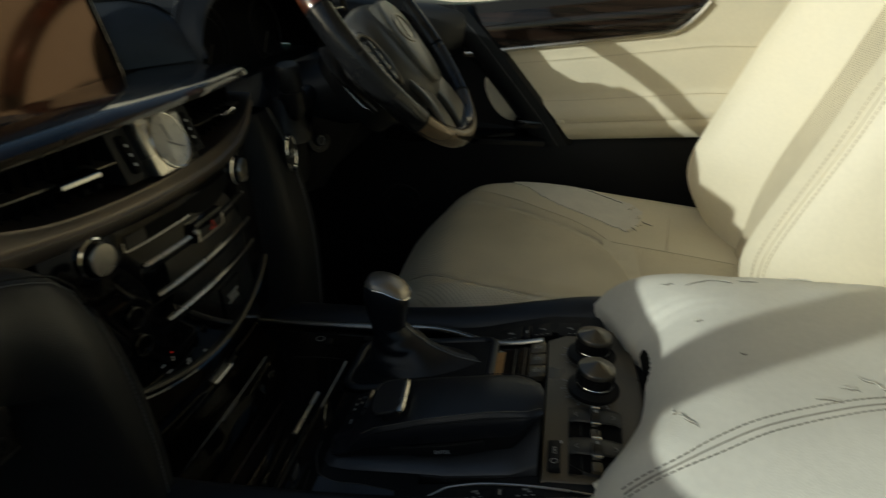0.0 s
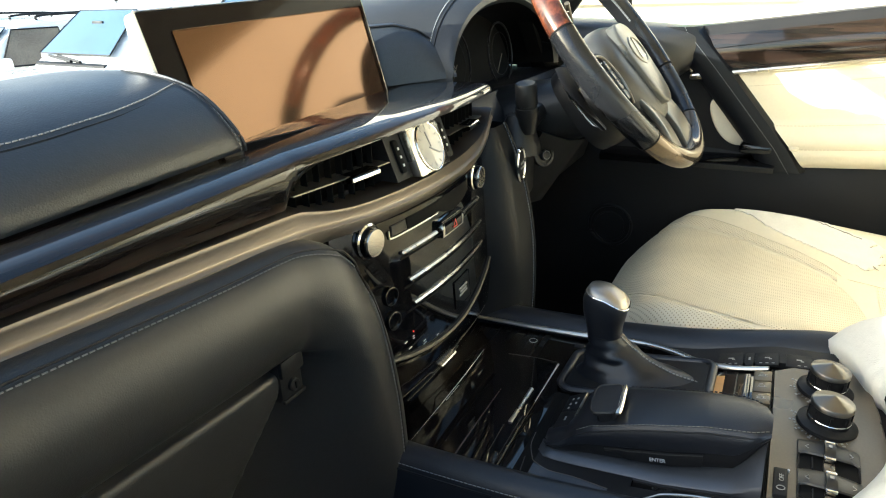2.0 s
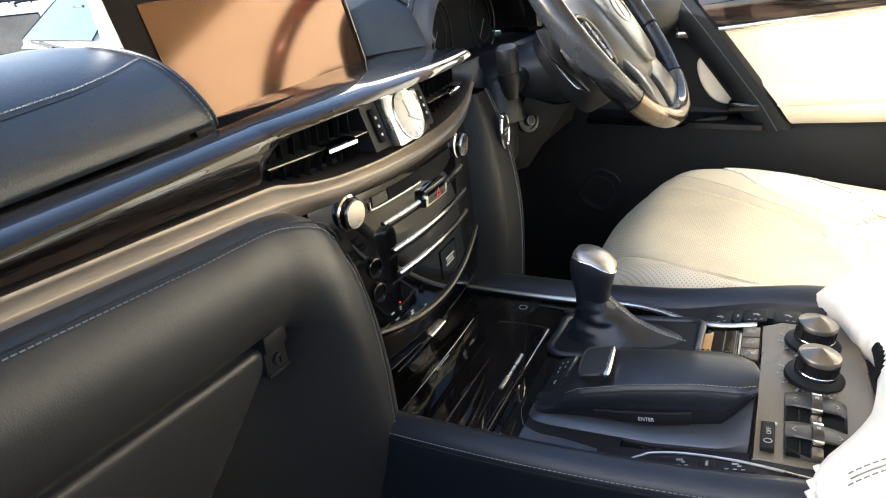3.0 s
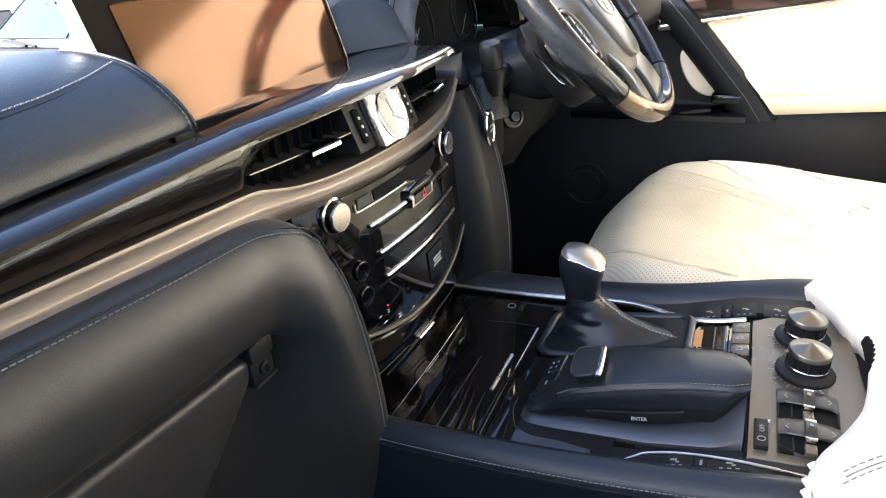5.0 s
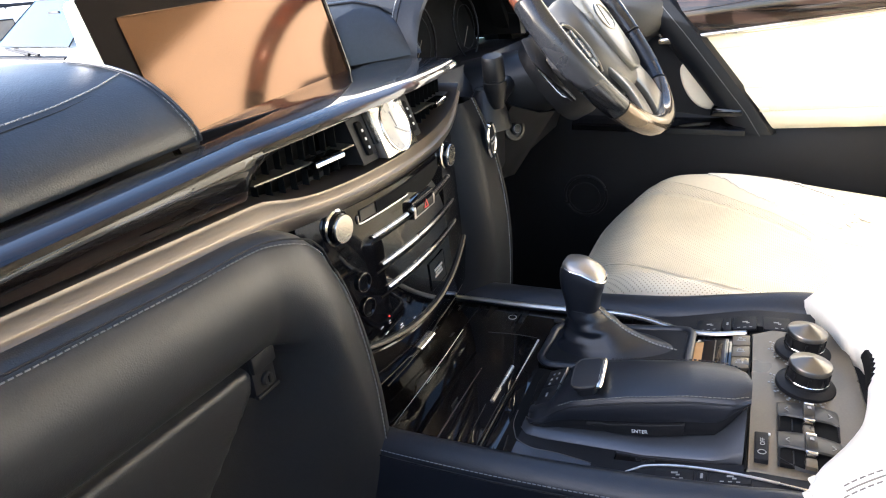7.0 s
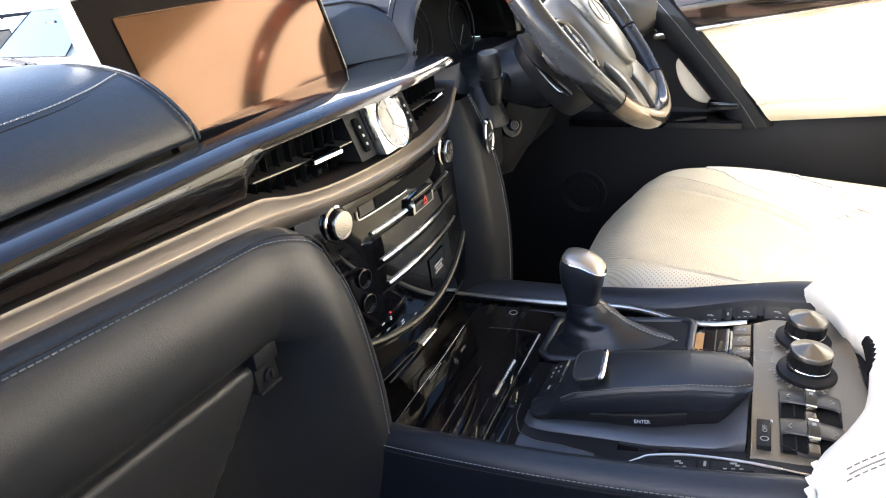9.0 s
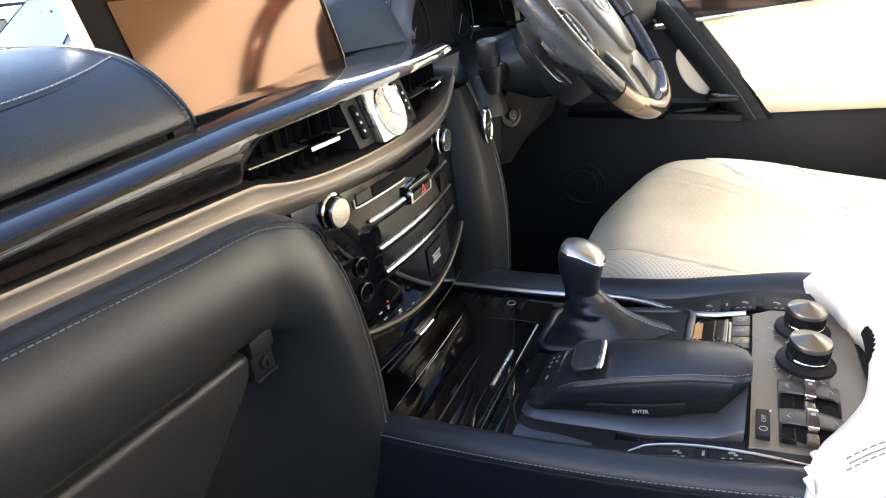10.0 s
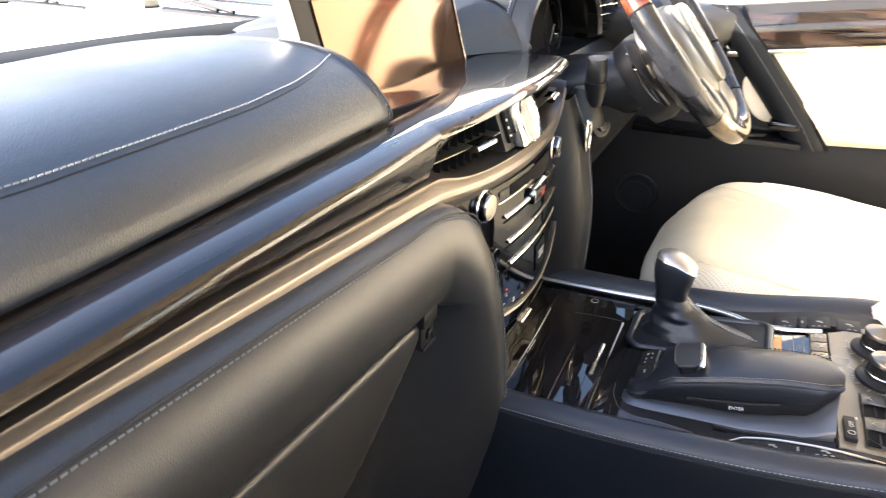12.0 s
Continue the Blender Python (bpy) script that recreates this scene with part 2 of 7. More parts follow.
M["render_wall"] = surface("cream rendered wall", (0.74, 0.68, 0.54), 0.9, vary=0.06, scale=1.5, grain=40, bump=0.4)
M["frame_beige"] = surface("beige window frame", (0.62, 0.47, 0.27), 0.5, vary=0.05, bump=0.1)
M["green_cloth"] = surface("green tarpaulin", (0.03, 0.30, 0.20), 0.6, vary=0.3, scale=12, grain=60, bump=0.5)

# ---- building blocks ----


def thing(name, at, label, category, group="", kind=""):
    ob = new(name)
    ob.empty_display_size = 0.05
    ob.location = at
    return tagged(ob, label, category, group, kind)


def finish(bm, smooth=True):
    bmesh.ops.remove_doubles(bm, verts=bm.verts, dist=1e-6)
    bmesh.ops.recalc_face_normals(bm, faces=bm.faces)
    for f in bm.faces:
        f.smooth = smooth
    if smooth:
        for e in bm.edges:
            if len(e.link_faces) == 2 and e.calc_face_angle(0) > 0.7:
                e.smooth = False


def mesh_of(bm, material, name="mesh", smooth=True):
    finish(bm, smooth)
    me = bpy.data.meshes.new(name)
    bm.to_mesh(me)
    bm.free()
    me.materials.append(material)
    return me


def part(name, bm, material, parent=None, label="", smooth=True):
    """Links a bmesh, in world places, as one mesh object under a thing or a part."""
    ob = new(name, mesh_of(bm, material, name, smooth))
    if parent is not None:
        ob.parent = parent
        if parent.type == "EMPTY":
            ob.matrix_parent_inverse = Matrix.Translation(parent.location).inverted()
    return tagged(ob, label)


def put(name, me, m, parent, label=""):
    """Links one shared mesh at the pose m under a thing."""
    ob = new(name, me)
    ob.parent = parent
    if parent.type == "EMPTY":
        ob.matrix_parent_inverse = Matrix.Translation(parent.location).inverted()
    ob.matrix_basis = m
    return tagged(ob, label)


def curve(points, n):
    """n + 1 points on a smooth line through the given ones."""
    p = [Vector(q) for q in points]
    out = []
    for i in range(n + 1):
        u = i / n * (len(p) - 1)
        k = min(int(u), len(p) - 2)
        t = u - k
        a, b, c, d = p[max(k - 1, 0)], p[k], p[k + 1], p[min(k + 2, len(p) - 1)]
        out.append(0.5 * ((2 * b) + (c - a) * t + (2 * a - 5 * b + 4 * c - d) * t * t + (3 * b - a - 3 * c + d) * t ** 3))
    return out


def along(table, x):
    """Linear value at x of a table of (x, value)."""
    table = sorted(table)
    if x <= table[0][0]:
        return table[0][1]
    for (x0, v0), (x1, v1) in zip(table, table[1:]):
        if x <= x1:
            t = (x - x0) / (x1 - x0)
            return v0 + (v1 - v0) * t
    return table[-1][1]


def smooth_along(table, x):
    """The same with softened corners."""
    h = 0.012
    return (along(table, x - h) + 2 * along(table, x) + along(table, x + h)) / 4


def loft(rows, closed=False, caps=False, ring=False):
    """A sheet through rows of points; closed joins each row's ends, ring joins last row to first."""
    bm = bmesh.new()
    vs = [[bm.verts.new(p) for p in r] for r in rows]
    nr = len(vs)
    for i in range(nr if ring else nr - 1):
        a, b = vs[i], vs[(i + 1) % nr]
        for j in range(len(a) if closed else len(a) - 1):
            k = (j + 1) % len(a)
            bm.faces.new((a[j], a[k], b[k], b[j]))
    if caps and not ring:
        bm.faces.new(vs[0])
        bm.faces.new(list(reversed(vs[-1])))
    return bm


def box(cx, cy, cz, sx, sy, sz, bevel=0.002, seg=2):
    bm = bmesh.new()
    bmesh.ops.create_cube(bm, size=1)
    for v in bm.verts:
        v.co = Vector((cx + v.co.x * sx, cy + v.co.y * sy, cz + v.co.z * sz))
    if bevel:
        bmesh.ops.bevel(bm, geom=bm.edges[:], offset=bevel, segments=seg, affect="EDGES", profile=0.5)
    return bm


def turned(profile, n=32, caps=True):
    """A body turned round z from (radius, height) pairs."""
    rows = [[(r * math.cos(2 * math.pi * i / n), r * math.sin(2 * math.pi * i / n), h) for i in range(n)] for r, h in profile]
    return loft(rows, closed=True, caps=caps)


def tube(points, radius, n=10, ring=False, flat=1.0):
    """A round bar along points."""
    p = [Vector(q) for q in points]
    rows = []
    m = len(p)
    for i in range(m):
        d = (p[(i + 1) % m] - p[i - 1]) if ring else (p[min(i + 1, m - 1)] - p[max(i - 1, 0)])
        d.normalize()
        up = Vector((0, 0, 1)) if abs(d.z) < 0.9 else Vector((0, 1, 0))
        s = d.cross(up).normalized()
        u = s.cross(d)
        r = radius(i / max(m - 1, 1)) if callable(radius) else radius
        rows.append([p[i] + s * (r * math.cos(a)) + u * (r * flat * math.sin(a)) for a in (2 * math.pi * k / n for k in range(n))])
    return loft(rows, closed=True, caps=not ring, ring=ring)


def stitches(points, pitch=0.0042, length=0.0029, r=0.00055, lift=(0, 0, 0)):
    """Short dashes of thread along a line."""
    p = [Vector(q) + Vector(lift) for q in points]
    bm = bmesh.new()
    due = 0.0
    for a, b in zip(p, p[1:]):
        d = b - a
        ln = d.length
        if ln < 1e-7:
            continue
        d /= ln
        up = Vector((0, 0, 1)) if abs(d.z) < 0.9 else Vector((0, 1, 0))
        s = d.cross(up).normalized()
        u = s.cross(d)
        while due < ln:
            c = a + d * due
            f = [c - d * length / 2, c + d * length / 2]
            vs = [bm.verts.new(q + s * (r * x) + u * (r * y)) for q in f for x, y in ((-1, -1), (1, -1), (1, 1), (-1, 1))]
            for idx in ((0, 1, 2, 3), (7, 6, 5, 4), (0, 4, 5, 1), (1, 5, 6, 2), (2, 6, 7, 3), (3, 7, 4, 0)):
                bm.faces.new([vs[i] for i in idx])
            due += pitch
        due -= ln
    return bm


def lettering(name, text, size, m, material, parent, label=""):
    cu = bpy.data.curves.new(name, "FONT")
    cu.body, cu.size, cu.extrude, cu.align_x, cu.align_y = text, size, 0.0002, "CENTER", "CENTER"
    tmp = bpy.data.objects.new(name, cu)
    me = bpy.data.meshes.new_from_object(tmp)
    bpy.data.objects.remove(tmp)
    me.materials.clear()
    me.materials.append(material)
    return put(name, me, m, parent, label)


def bars(spots, material_h=0.0004):
    """Flat marks: (centre, half extent along u, half extent along v, u, v)."""
    bm = bmesh.new()
    for c, hu, hv, u, v in spots:
        c, u, v = Vector(c), Vector(u).normalized(), Vector(v).normalized()
        w = u.cross(v) * material_h
        q = [c - u * hu - v * hv, c + u * hu - v * hv, c + u * hu + v * hv, c - u * hu + v * hv]
        lo = [bm.verts.new(x - w) for x in q]
        hi = [bm.verts.new(x + w) for x in q]
        bm.faces.new(hi)
        bm.faces.new(list(reversed(lo)))
        for i in range(4):
            bm.faces.new((lo[i], lo[(i + 1) % 4], hi[(i + 1) % 4], hi[i]))
    return bm


def spread(a, b, n):
    return [a + (b - a) * i / n for i in range(n + 1)]


# ---- ground, buildings and the vehicle's shell ----
bm = bmesh.new()
bmesh.ops.create_grid(bm, x_segments=60, y_segments=60, size=4000)
bmesh.ops.translate(bm, verts=bm.verts[:], vec=(0, 0, -0.45))
# glowing sheet added behind the yard to whiten the low sky
M["sky_glow"] = surface("glowing sky sheet", (0.0, 0.0, 0.0), 1.0, vary=0.0, bump=0.0)
sky_glow_node = M["sky_glow"].node_tree.nodes["Principled BSDF"]
sky_glow_node.inputs["Emission Color"].default_value = (1.0, 0.98, 0.94, 1)
sky_glow_node.inputs["Emission Strength"].default_value = 0.75
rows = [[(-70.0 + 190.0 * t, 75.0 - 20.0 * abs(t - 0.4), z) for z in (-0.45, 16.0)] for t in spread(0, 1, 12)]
tagged(part("backdrop", loft(rows), M["sky_glow"]), "glowing sheet added for the white sky low over the yard", "backdrop", kind="structure")
tagged(part("ground", bm, M["concrete"]), "pale sunlit concrete yard round the parked vehicles", "ground", kind="structure")

floor = part("car_floor", box(0, -1.0, 0.60, 1.56, 3.0, 0.06, 0.004), M["carpet"])
tagged(floor, "black carpeted floor of the vehicle cabin", "floor", kind="structure")
tagged(part("car_firewall", box(0, 0.48, 0.95, 1.56, 0.05, 0.70, 0.004), M["carpet"]), "black carpeted bulkhead under the dashboard", "wall", kind="structure")
roof_rows = []
for y in spread(-0.22, -2.5, 14):
    roof_rows.append([(x, y, 1.80 + 0.03 * (1 - (x / 0.66) ** 2) - 0.05 * max(0, (y + 0.5) / 0.3) ** 2 * 0.4 - 0.11 * max(0, (x - 0.56) / 0.14) ** 1.5) for x in spread(-0.66, 0.70, 24)])
bm = loft(roof_rows)
bmesh.ops.solidify(bm, geom=bm.faces[:], thickness=0.05)
tagged(part("car_roof", bm, M["headliner"]), "cream cloth headliner under the vehicle roof", "roof", kind="structure")


def pillar(name, a, b, w, d):
    rows = []
    for t in spread(0, 1, 8):
        c = Vector(a).lerp(Vector(b), t)
        rows.append([(c.x + w * math.cos(q) * (1 - 0.15 * t), c.y + d * math.sin(q) * (1 - 0.15 * t), c.z) for q in (2 * math.pi * k / 14 for k in range(14))])
    return tagged(part(name, loft(rows, closed=True, caps=True), M["satin_black"]), "black trimmed roof pillar beside the windscreen", "pillar", kind="structure")


pillar("pillar_front_passenger", (-0.76, 0.52, 1.26), (-0.63, -0.22, 1.80), 0.03, 0.05)
pillar("pillar_front_driver", (0.765, 0.22, 1.26), (0.66, -0.22, 1.80), 0.028, 0.05)
pillar("pillar_quarter_driver", (0.80, 0.0, 1.34), (0.775, -0.02, 1.76), 0.008, 0.012)
pillar("pillar_middle_driver", (0.77, -0.86, 0.70), (0.66, -0.80, 1.80), 0.03, 0.07)
pillar("pillar_middle_passenger", (-0.77, -0.92, 0.70), (-0.66, -0.86, 1.80), 0.03, 0.07)
tagged(part("car_wall_driver", box(0.80, -1.75, 1.0, 0.05, 1.6, 0.75, 0.01), M["leather_cream"]), "cream trimmed side wall behind the driver", "wall", kind="structure")
tagged(part("car_wall_passenger", box(-0.80, -1.75, 1.0, 0.05, 1.6, 0.75, 0.01), M["leather_cream"]), "cream trimmed side wall behind the passenger", "wall", kind="structure")
# unseen wall added across the open passenger door to cut the light
tagged(part("light_block_passenger", box(-0.80, -0.18, 0.925, 0.05, 1.5, 0.71, 0.01), M["satin_black"]), "unseen black wall added to block light beside the passenger footwell", "wall", kind="structure")
tagged(part("car_wall_rear", box(0, -2.5, 1.2, 1.6, 0.05, 1.2, 0.01), M["leather_cream"]), "cream trimmed rear wall of the cabin", "wall", kind="structure")
# cowl at the foot of the windscreen
rows = []
for x in spread(-0.80, 0.80, 20):
    dy = -0.10 * (x / 0.8) ** 2
    rows.append([(x, 0.63 + dy, 1.20), (x, 0.63 + dy, 1.283), (x, 0.65 + dy, 1.290), (x, 0.74 + dy, 1.290), (x, 0.80 + dy, 1.285), (x, 0.84 + dy, 1.20)])
tagged(part("windscreen_cowl", loft(rows, closed=True, caps=True), M["void"]), "black plastic cowl below the windscreen", "trim", kind="structure")
# bonnet ahead of the cowl
rows = []
for y in spread(0.80, 2.0, 10):
    t = (y - 0.8) / 1.2
    rows.append([(x, y - 0.10 * (x / 0.8) ** 2, 1.262 - 0.14 * t * t - 0.05 * (abs(x) / 0.85) ** 3) for x in spread(-0.88, 0.88, 14)])
bm = loft(rows)
bmesh.ops.solidify(bm, geom=bm.faces[:], thickness=0.03)
tagged(part("car_bonnet", bm, M["paint_white"]), "white painted bonnet ahead of the windscreen", "bonnet", kind="structure")
# building past the driver's window, with a beige framed window
wall = part("wall_building", box(7.6, -2.55, 2.27, 0.3, 16.9, 5.46, 0.01), M["render_wall"])
tagged(wall, "cream rendered building wall in strong sun", "wall", kind="structure")
win = thing("window_building", (7.42, -0.1, 1.2), "beige framed sliding window with green cloth behind it", "window", kind="structure")
WX, Z0, Z1 = 7.43, 1.17, 2.95
Y0, YM, Y1 = -0.30, 0.36, 4.2
for y, w in ((Y0 + 0.05, 0.10), (YM, 0.10), (Y1 - 0.05, 0.10)):
    part("window_frame", box(WX, y, (Z0 + Z1) / 2, 0.09, w, Z1 - Z0, 0.006), M["frame_beige"], win)
for z, h in ((Z0 + 0.05, 0.10), (Z1 - 0.05, 0.10)):
    part("window_frame", box(WX - 0.02, (Y0 + Y1) / 2, z, 0.10, Y1 - Y0 + 0.02, h, 0.006), M["frame_beige"], win)
# sliding sashes, the near one deeper at the foot
for y0, y1, foot, d, mat in ((Y0 + 0.10, YM - 0.05, 0.04, 0.0, "tinted"), (YM + 0.05, Y1 - 0.10, 0.11, -0.02, "green_cloth")):
    part("sash", box(WX + d, (y0 + y1) / 2, Z0 + 0.10 + foot / 2, 0.05, y1 - y0, foot, 0.004), M["frame_beige"], win)
    for y in (y0 + 0.02, y1 - 0.02):
        part("sash", box(WX + d, y, (Z0 + Z1) / 2 + 0.05, 0.05, 0.04, Z1 - Z0 - 0.2, 0.004), M["frame_beige"], win)
    part("pane", box(WX + d + 0.012, (y0 + y1) / 2, (Z0 + Z1) / 2, 0.008, y1 - y0, Z1 - Z0 - 0.1, 0), M[mat], win)
part("latch", box(WX - 0.05, YM - 0.11, 1.33, 0.03, 0.06, 0.10, 0.006), M["satin_black"], win)
# ---- dashboard ----
dash = thing("dashboard", (0, 0.1, 0.95), "black leather dashboard with dark lacquered wood and bronze trim", "dashboard")


def bow(x):
    """How far the dash front stands forward at x."""
    if x < -0.196:
        return 0.028
    return 0.010 + 0.018 * (x / 0.196) ** 2


# passenger pad: padded top with a slanted end beside the display
PAD = curve([(0, a, b) for a, b in ((0.080, 1.298), (0.079, 1.303), (0.083, 1.315), (0.098, 1.334), (0.118, 1.348), (0.15, 1.358), (0.20, 1.362), (0.28, 1.358), (0.42, 1.338), (0.58, 1.300), (0.66, 1.270))], 44)


def pad_end(y, z):
    return -0.197 - 0.20 * (z - 1.30) - 0.35 * max(0, z - 1.350) - 0.10 * max(0, y - 0.16)


def pad_drop(x):
    return -0.011 * min(1, max(0, (-0.2 - x) / 0.3))


rows = []
for k in range(31):
    t = (k / 30) ** 0.8
    rows.append([(-0.76 + (pad_end(p.y, p.z) + 0.76) * t, p.y, p.z + pad_drop(-0.76 + (pad_end(p.y, p.z) + 0.76) * t)) for p in PAD])
rows.append([(pad_end(p.y, p.z) + 0.0012, p.y + 0.0008, p.z - 0.0012) for p in PAD])
rows.append([(pad_end(p.y, p.z) + 0.0012, p.y + 0.002, p.z - 0.005) for p in PAD])
rows.append([(pad_end(p.y, p.z) + 0.0005, p.y + 0.006, min(p.z - 0.006, 1.265)) for p in PAD])
pad = part("passenger_pad", loft(rows), M["leather_pad"], dash, "padded black grained leather pad")
SEAM_Y = [(-0.76, 0.110), (-0.42, 0.108), (-0.34, 0.108), (-0.28, 0.112), (-0.24, 0.119), (-0.211, 0.129)]
seam = []
for x in spread(-0.75, -0.2115, 120):
    y = smooth_along(SEAM_Y, x)
    seam.append(Vector((x, y, along([(p.y, p.z) for p in PAD[6:]], y) + pad_drop(x))))
part("stitching", stitches(seam, r=0.0004, lift=(0, 0, 0.0010)), M["thread_dark"], pad)
part("seam", tube([p + Vector((0, -0.0032, -0.0026)) for p in seam], 0.0009, 6), M["leather_seam"], pad)
edge = [Vector((pad_end(p.y, p.z) + 0.001, p.y - 0.001, p.z + 0.0005)) for p in PAD[:26]]
part("welt", tube([p + Vector((0, 0.0004, -0.0006)) for p in edge], 0.0013, 8), M["leather_pad"], pad)
part("seam", tube([p + Vector((-0.0050, -0.0002, -0.0003)) for p in edge[1:]], 0.0005, 6), M["leather_seam"], pad)
part("stitching", stitches([p + Vector((-0.006, -0.0012, 0.0006)) for p in edge[2:14]], 0.0042, 0.0028, 0.00025), M["thread_dark"], pad)
# middle top behind the display
rows = [[(x, y, 1.282 + 0.035 * math.sin(min(1, (y - 0.16) / 0.5) * math.pi)) for y in spread(0.16, 0.66, 16)] for x in spread(-0.30, 0.30, 10)]
part("top_panel", loft(rows), M["satin_black"], dash)

# instrument brow: arches over the gauges
BC, BZ = 0.425, 1.275


def arch(w, h, y, n=40, base=0.0, power=2.6):
    """One row of the hood; its flank towards the middle is cut back, the other one slopes."""
    left = along([(0.12, 0.217), (0.13, 0.219), (0.18, 0.255), (0.28, 0.285), (0.45, 0.27), (0.66, 0.20)], y)
    slope = along([(0.10, 1.75), (0.13, 2.1), (0.28, 2.4), (0.72, 2.6)], y)
    out = []
    for i in range(n + 1):
        a = math.pi * i / n
        c, s = math.cos(a), math.sin(a)
        q = power if c > 0 else slope
        out.append(Vector((BC - (left if c > 0 else w) * (abs(c) ** (2 / q)) * (1 if c > 0 else -1), y, BZ + base + h * (s ** (2 / q)))))
    return out


brow = part("instrument_brow", loft([arch(0.232, 0.117, 0.098), arch(0.240, 0.123, 0.092), arch(0.250, 0.131, 0.094), arch(0.256, 0.138, 0.104), arch(0.262, 0.144, 0.13),
                                     arch(0.272, 0.146, 0.18), arch(0.30, 0.140, 0.28), arch(0.33, 0.105, 0.45), arch(0.34, 0.03, 0.66)]), M["leather_black"], dash, "arched black leather hood over the gauges")
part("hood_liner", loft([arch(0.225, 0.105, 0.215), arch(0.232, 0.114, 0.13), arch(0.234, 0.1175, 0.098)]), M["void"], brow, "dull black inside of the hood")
line = arch(0.262, 0.1445, 0.13)[4:37]
part("stitching", stitches(line, lift=(0, 0, 0.001)), M["thread"], brow)
part("seam", tube([p + Vector((0, -0.006, -0.001)) for p in line], 0.0011, 6), M["leather_seam"], brow)
# pad between display and brow
TOPS = [(0.0, 1.372), (0.35, 1.374), (0.6, 1.366), (0.8, 1.348), (0.93, 1.325), (1.0, 1.309)]
rows = []
for k in range(25):
    t = k / 24
    foot = Vector((0.152, 0.198, 1.292)).lerp(Vector((0.2165, 0.089, 1.304)), t)
    zt = smooth_along(TOPS, t)
    inward = Vector((0.86, 0.51, 0))
    row = [foot]
    for q in spread(0, 1, 14):
        a = q * math.pi / 2
        row.append(foot + inward * (0.012 * q + 0.030 * (1 - math.cos(a))) + Vector((0, 0, (zt - foot.z) * math.sin(a) ** 0.8)))
    row.append(foot + inward * 0.050 + Vector((0, 0, zt - foot.z - 0.006)))
    row.append(foot + inward * 0.056 + Vector((0, 0, 0.0)))
    rows.append(row)
side = part("side_pad", loft(rows), M["leather_pad"], dash, "rounded black leather pad beside the display")
crest = [r[12] + Vector((-0.001, -0.001, 0.001)) for r in rows]
part("welt", tube(crest, 0.0014, 8), M["leather_seam"], side)

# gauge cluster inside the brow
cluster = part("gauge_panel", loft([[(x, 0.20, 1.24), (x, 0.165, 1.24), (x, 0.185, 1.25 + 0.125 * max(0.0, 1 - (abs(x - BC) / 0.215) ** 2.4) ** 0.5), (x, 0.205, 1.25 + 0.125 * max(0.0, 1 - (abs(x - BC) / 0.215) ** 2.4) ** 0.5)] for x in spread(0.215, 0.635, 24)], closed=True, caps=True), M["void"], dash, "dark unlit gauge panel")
for gx, gr in ((0.335, 0.052), (0.515, 0.052)):
    for rad, w, mat in ((gr, 0.0018, "satin_black"), (gr - 0.016, 0.0005, "satin_black")):
        ring = [(gx + rad * math.cos(a), 0.150 + 0.12 * (rad * math.sin(a)), 1.305 + rad * math.sin(a)) for a in (2 * math.pi * i / 40 for i in range(40))]
        part("gauge_ring", tube(ring, w, 8, ring=True), M[mat], cluster)
    part("needle", tube([(gx, 0.147, 1.305), (gx - 0.022, 0.146, 1.275)], 0.0007, 6), M["plate"], cluster)
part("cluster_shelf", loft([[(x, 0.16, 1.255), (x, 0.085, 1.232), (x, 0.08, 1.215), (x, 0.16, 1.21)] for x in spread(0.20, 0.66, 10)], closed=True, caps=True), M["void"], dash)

# slatted vent between the hood and the driver's door
sv = thing("air_vent", (0.66, 0.09, 1.26), "black slatted air vent with silver edged slats", "air vent", "air vents on the dashboard")


def side_vent(x, z):
    """Place on the leaning vent front."""
    return (0.585 + 0.085 * x + 0.095 * (1 - z), 0.098 - 0.015 * x, 1.268 + 0.108 * z)


for i in range(6):
    z = 0.08 + 0.165 * i
    ends = [side_vent(0.0, z), side_vent(1.0, z)]
    part("slat", loft([[(p[0], p[1] - 0.004, p[2] + 0.0012), (p[0], p[1] + 0.03, p[2] + 0.004), (p[0], p[1] + 0.03, p[2] + 0.0015), (p[0], p[1] - 0.004, p[2] - 0.0012)] for p in ends], closed=True, caps=True), M["satin_black"], sv)
    part("slat_edge", tube([(p[0], p[1] - 0.0045, p[2]) for p in ends], 0.0012, 6), M["brushed"], sv)
part("recess", loft([[side_vent(a, b)[:1] + (side_vent(a, b)[1] + d, side_vent(a, b)[2]) for a, b in ((-0.1, -0.05), (1.15, -0.05), (1.15, 1.1), (-0.1, 1.1))] for d in (0.022, 0.05)], closed=True, caps=True), M["void"], sv)
part("surround", tube([side_vent(1.1, b) for b in (-0.05, 0.3, 0.7, 1.05)], 0.005, 10), M["plate"], sv)

# lacquered wood: long beam, then a shelf over the air vents
LOWZ = [(-0.76, 1.271), (-0.46, 1.266), (-0.230, 1.2545), (-0.2065, 1.2535), (-0.2045, 1.2560), (-0.2020, 1.2600), (-0.198, 1.2650), (-0.192, 1.2710), (-0.184, 1.2765), (-0.172, 1.2815), (-0.155, 1.2850), (-0.12, 1.2870), (0.2, 1.288)]


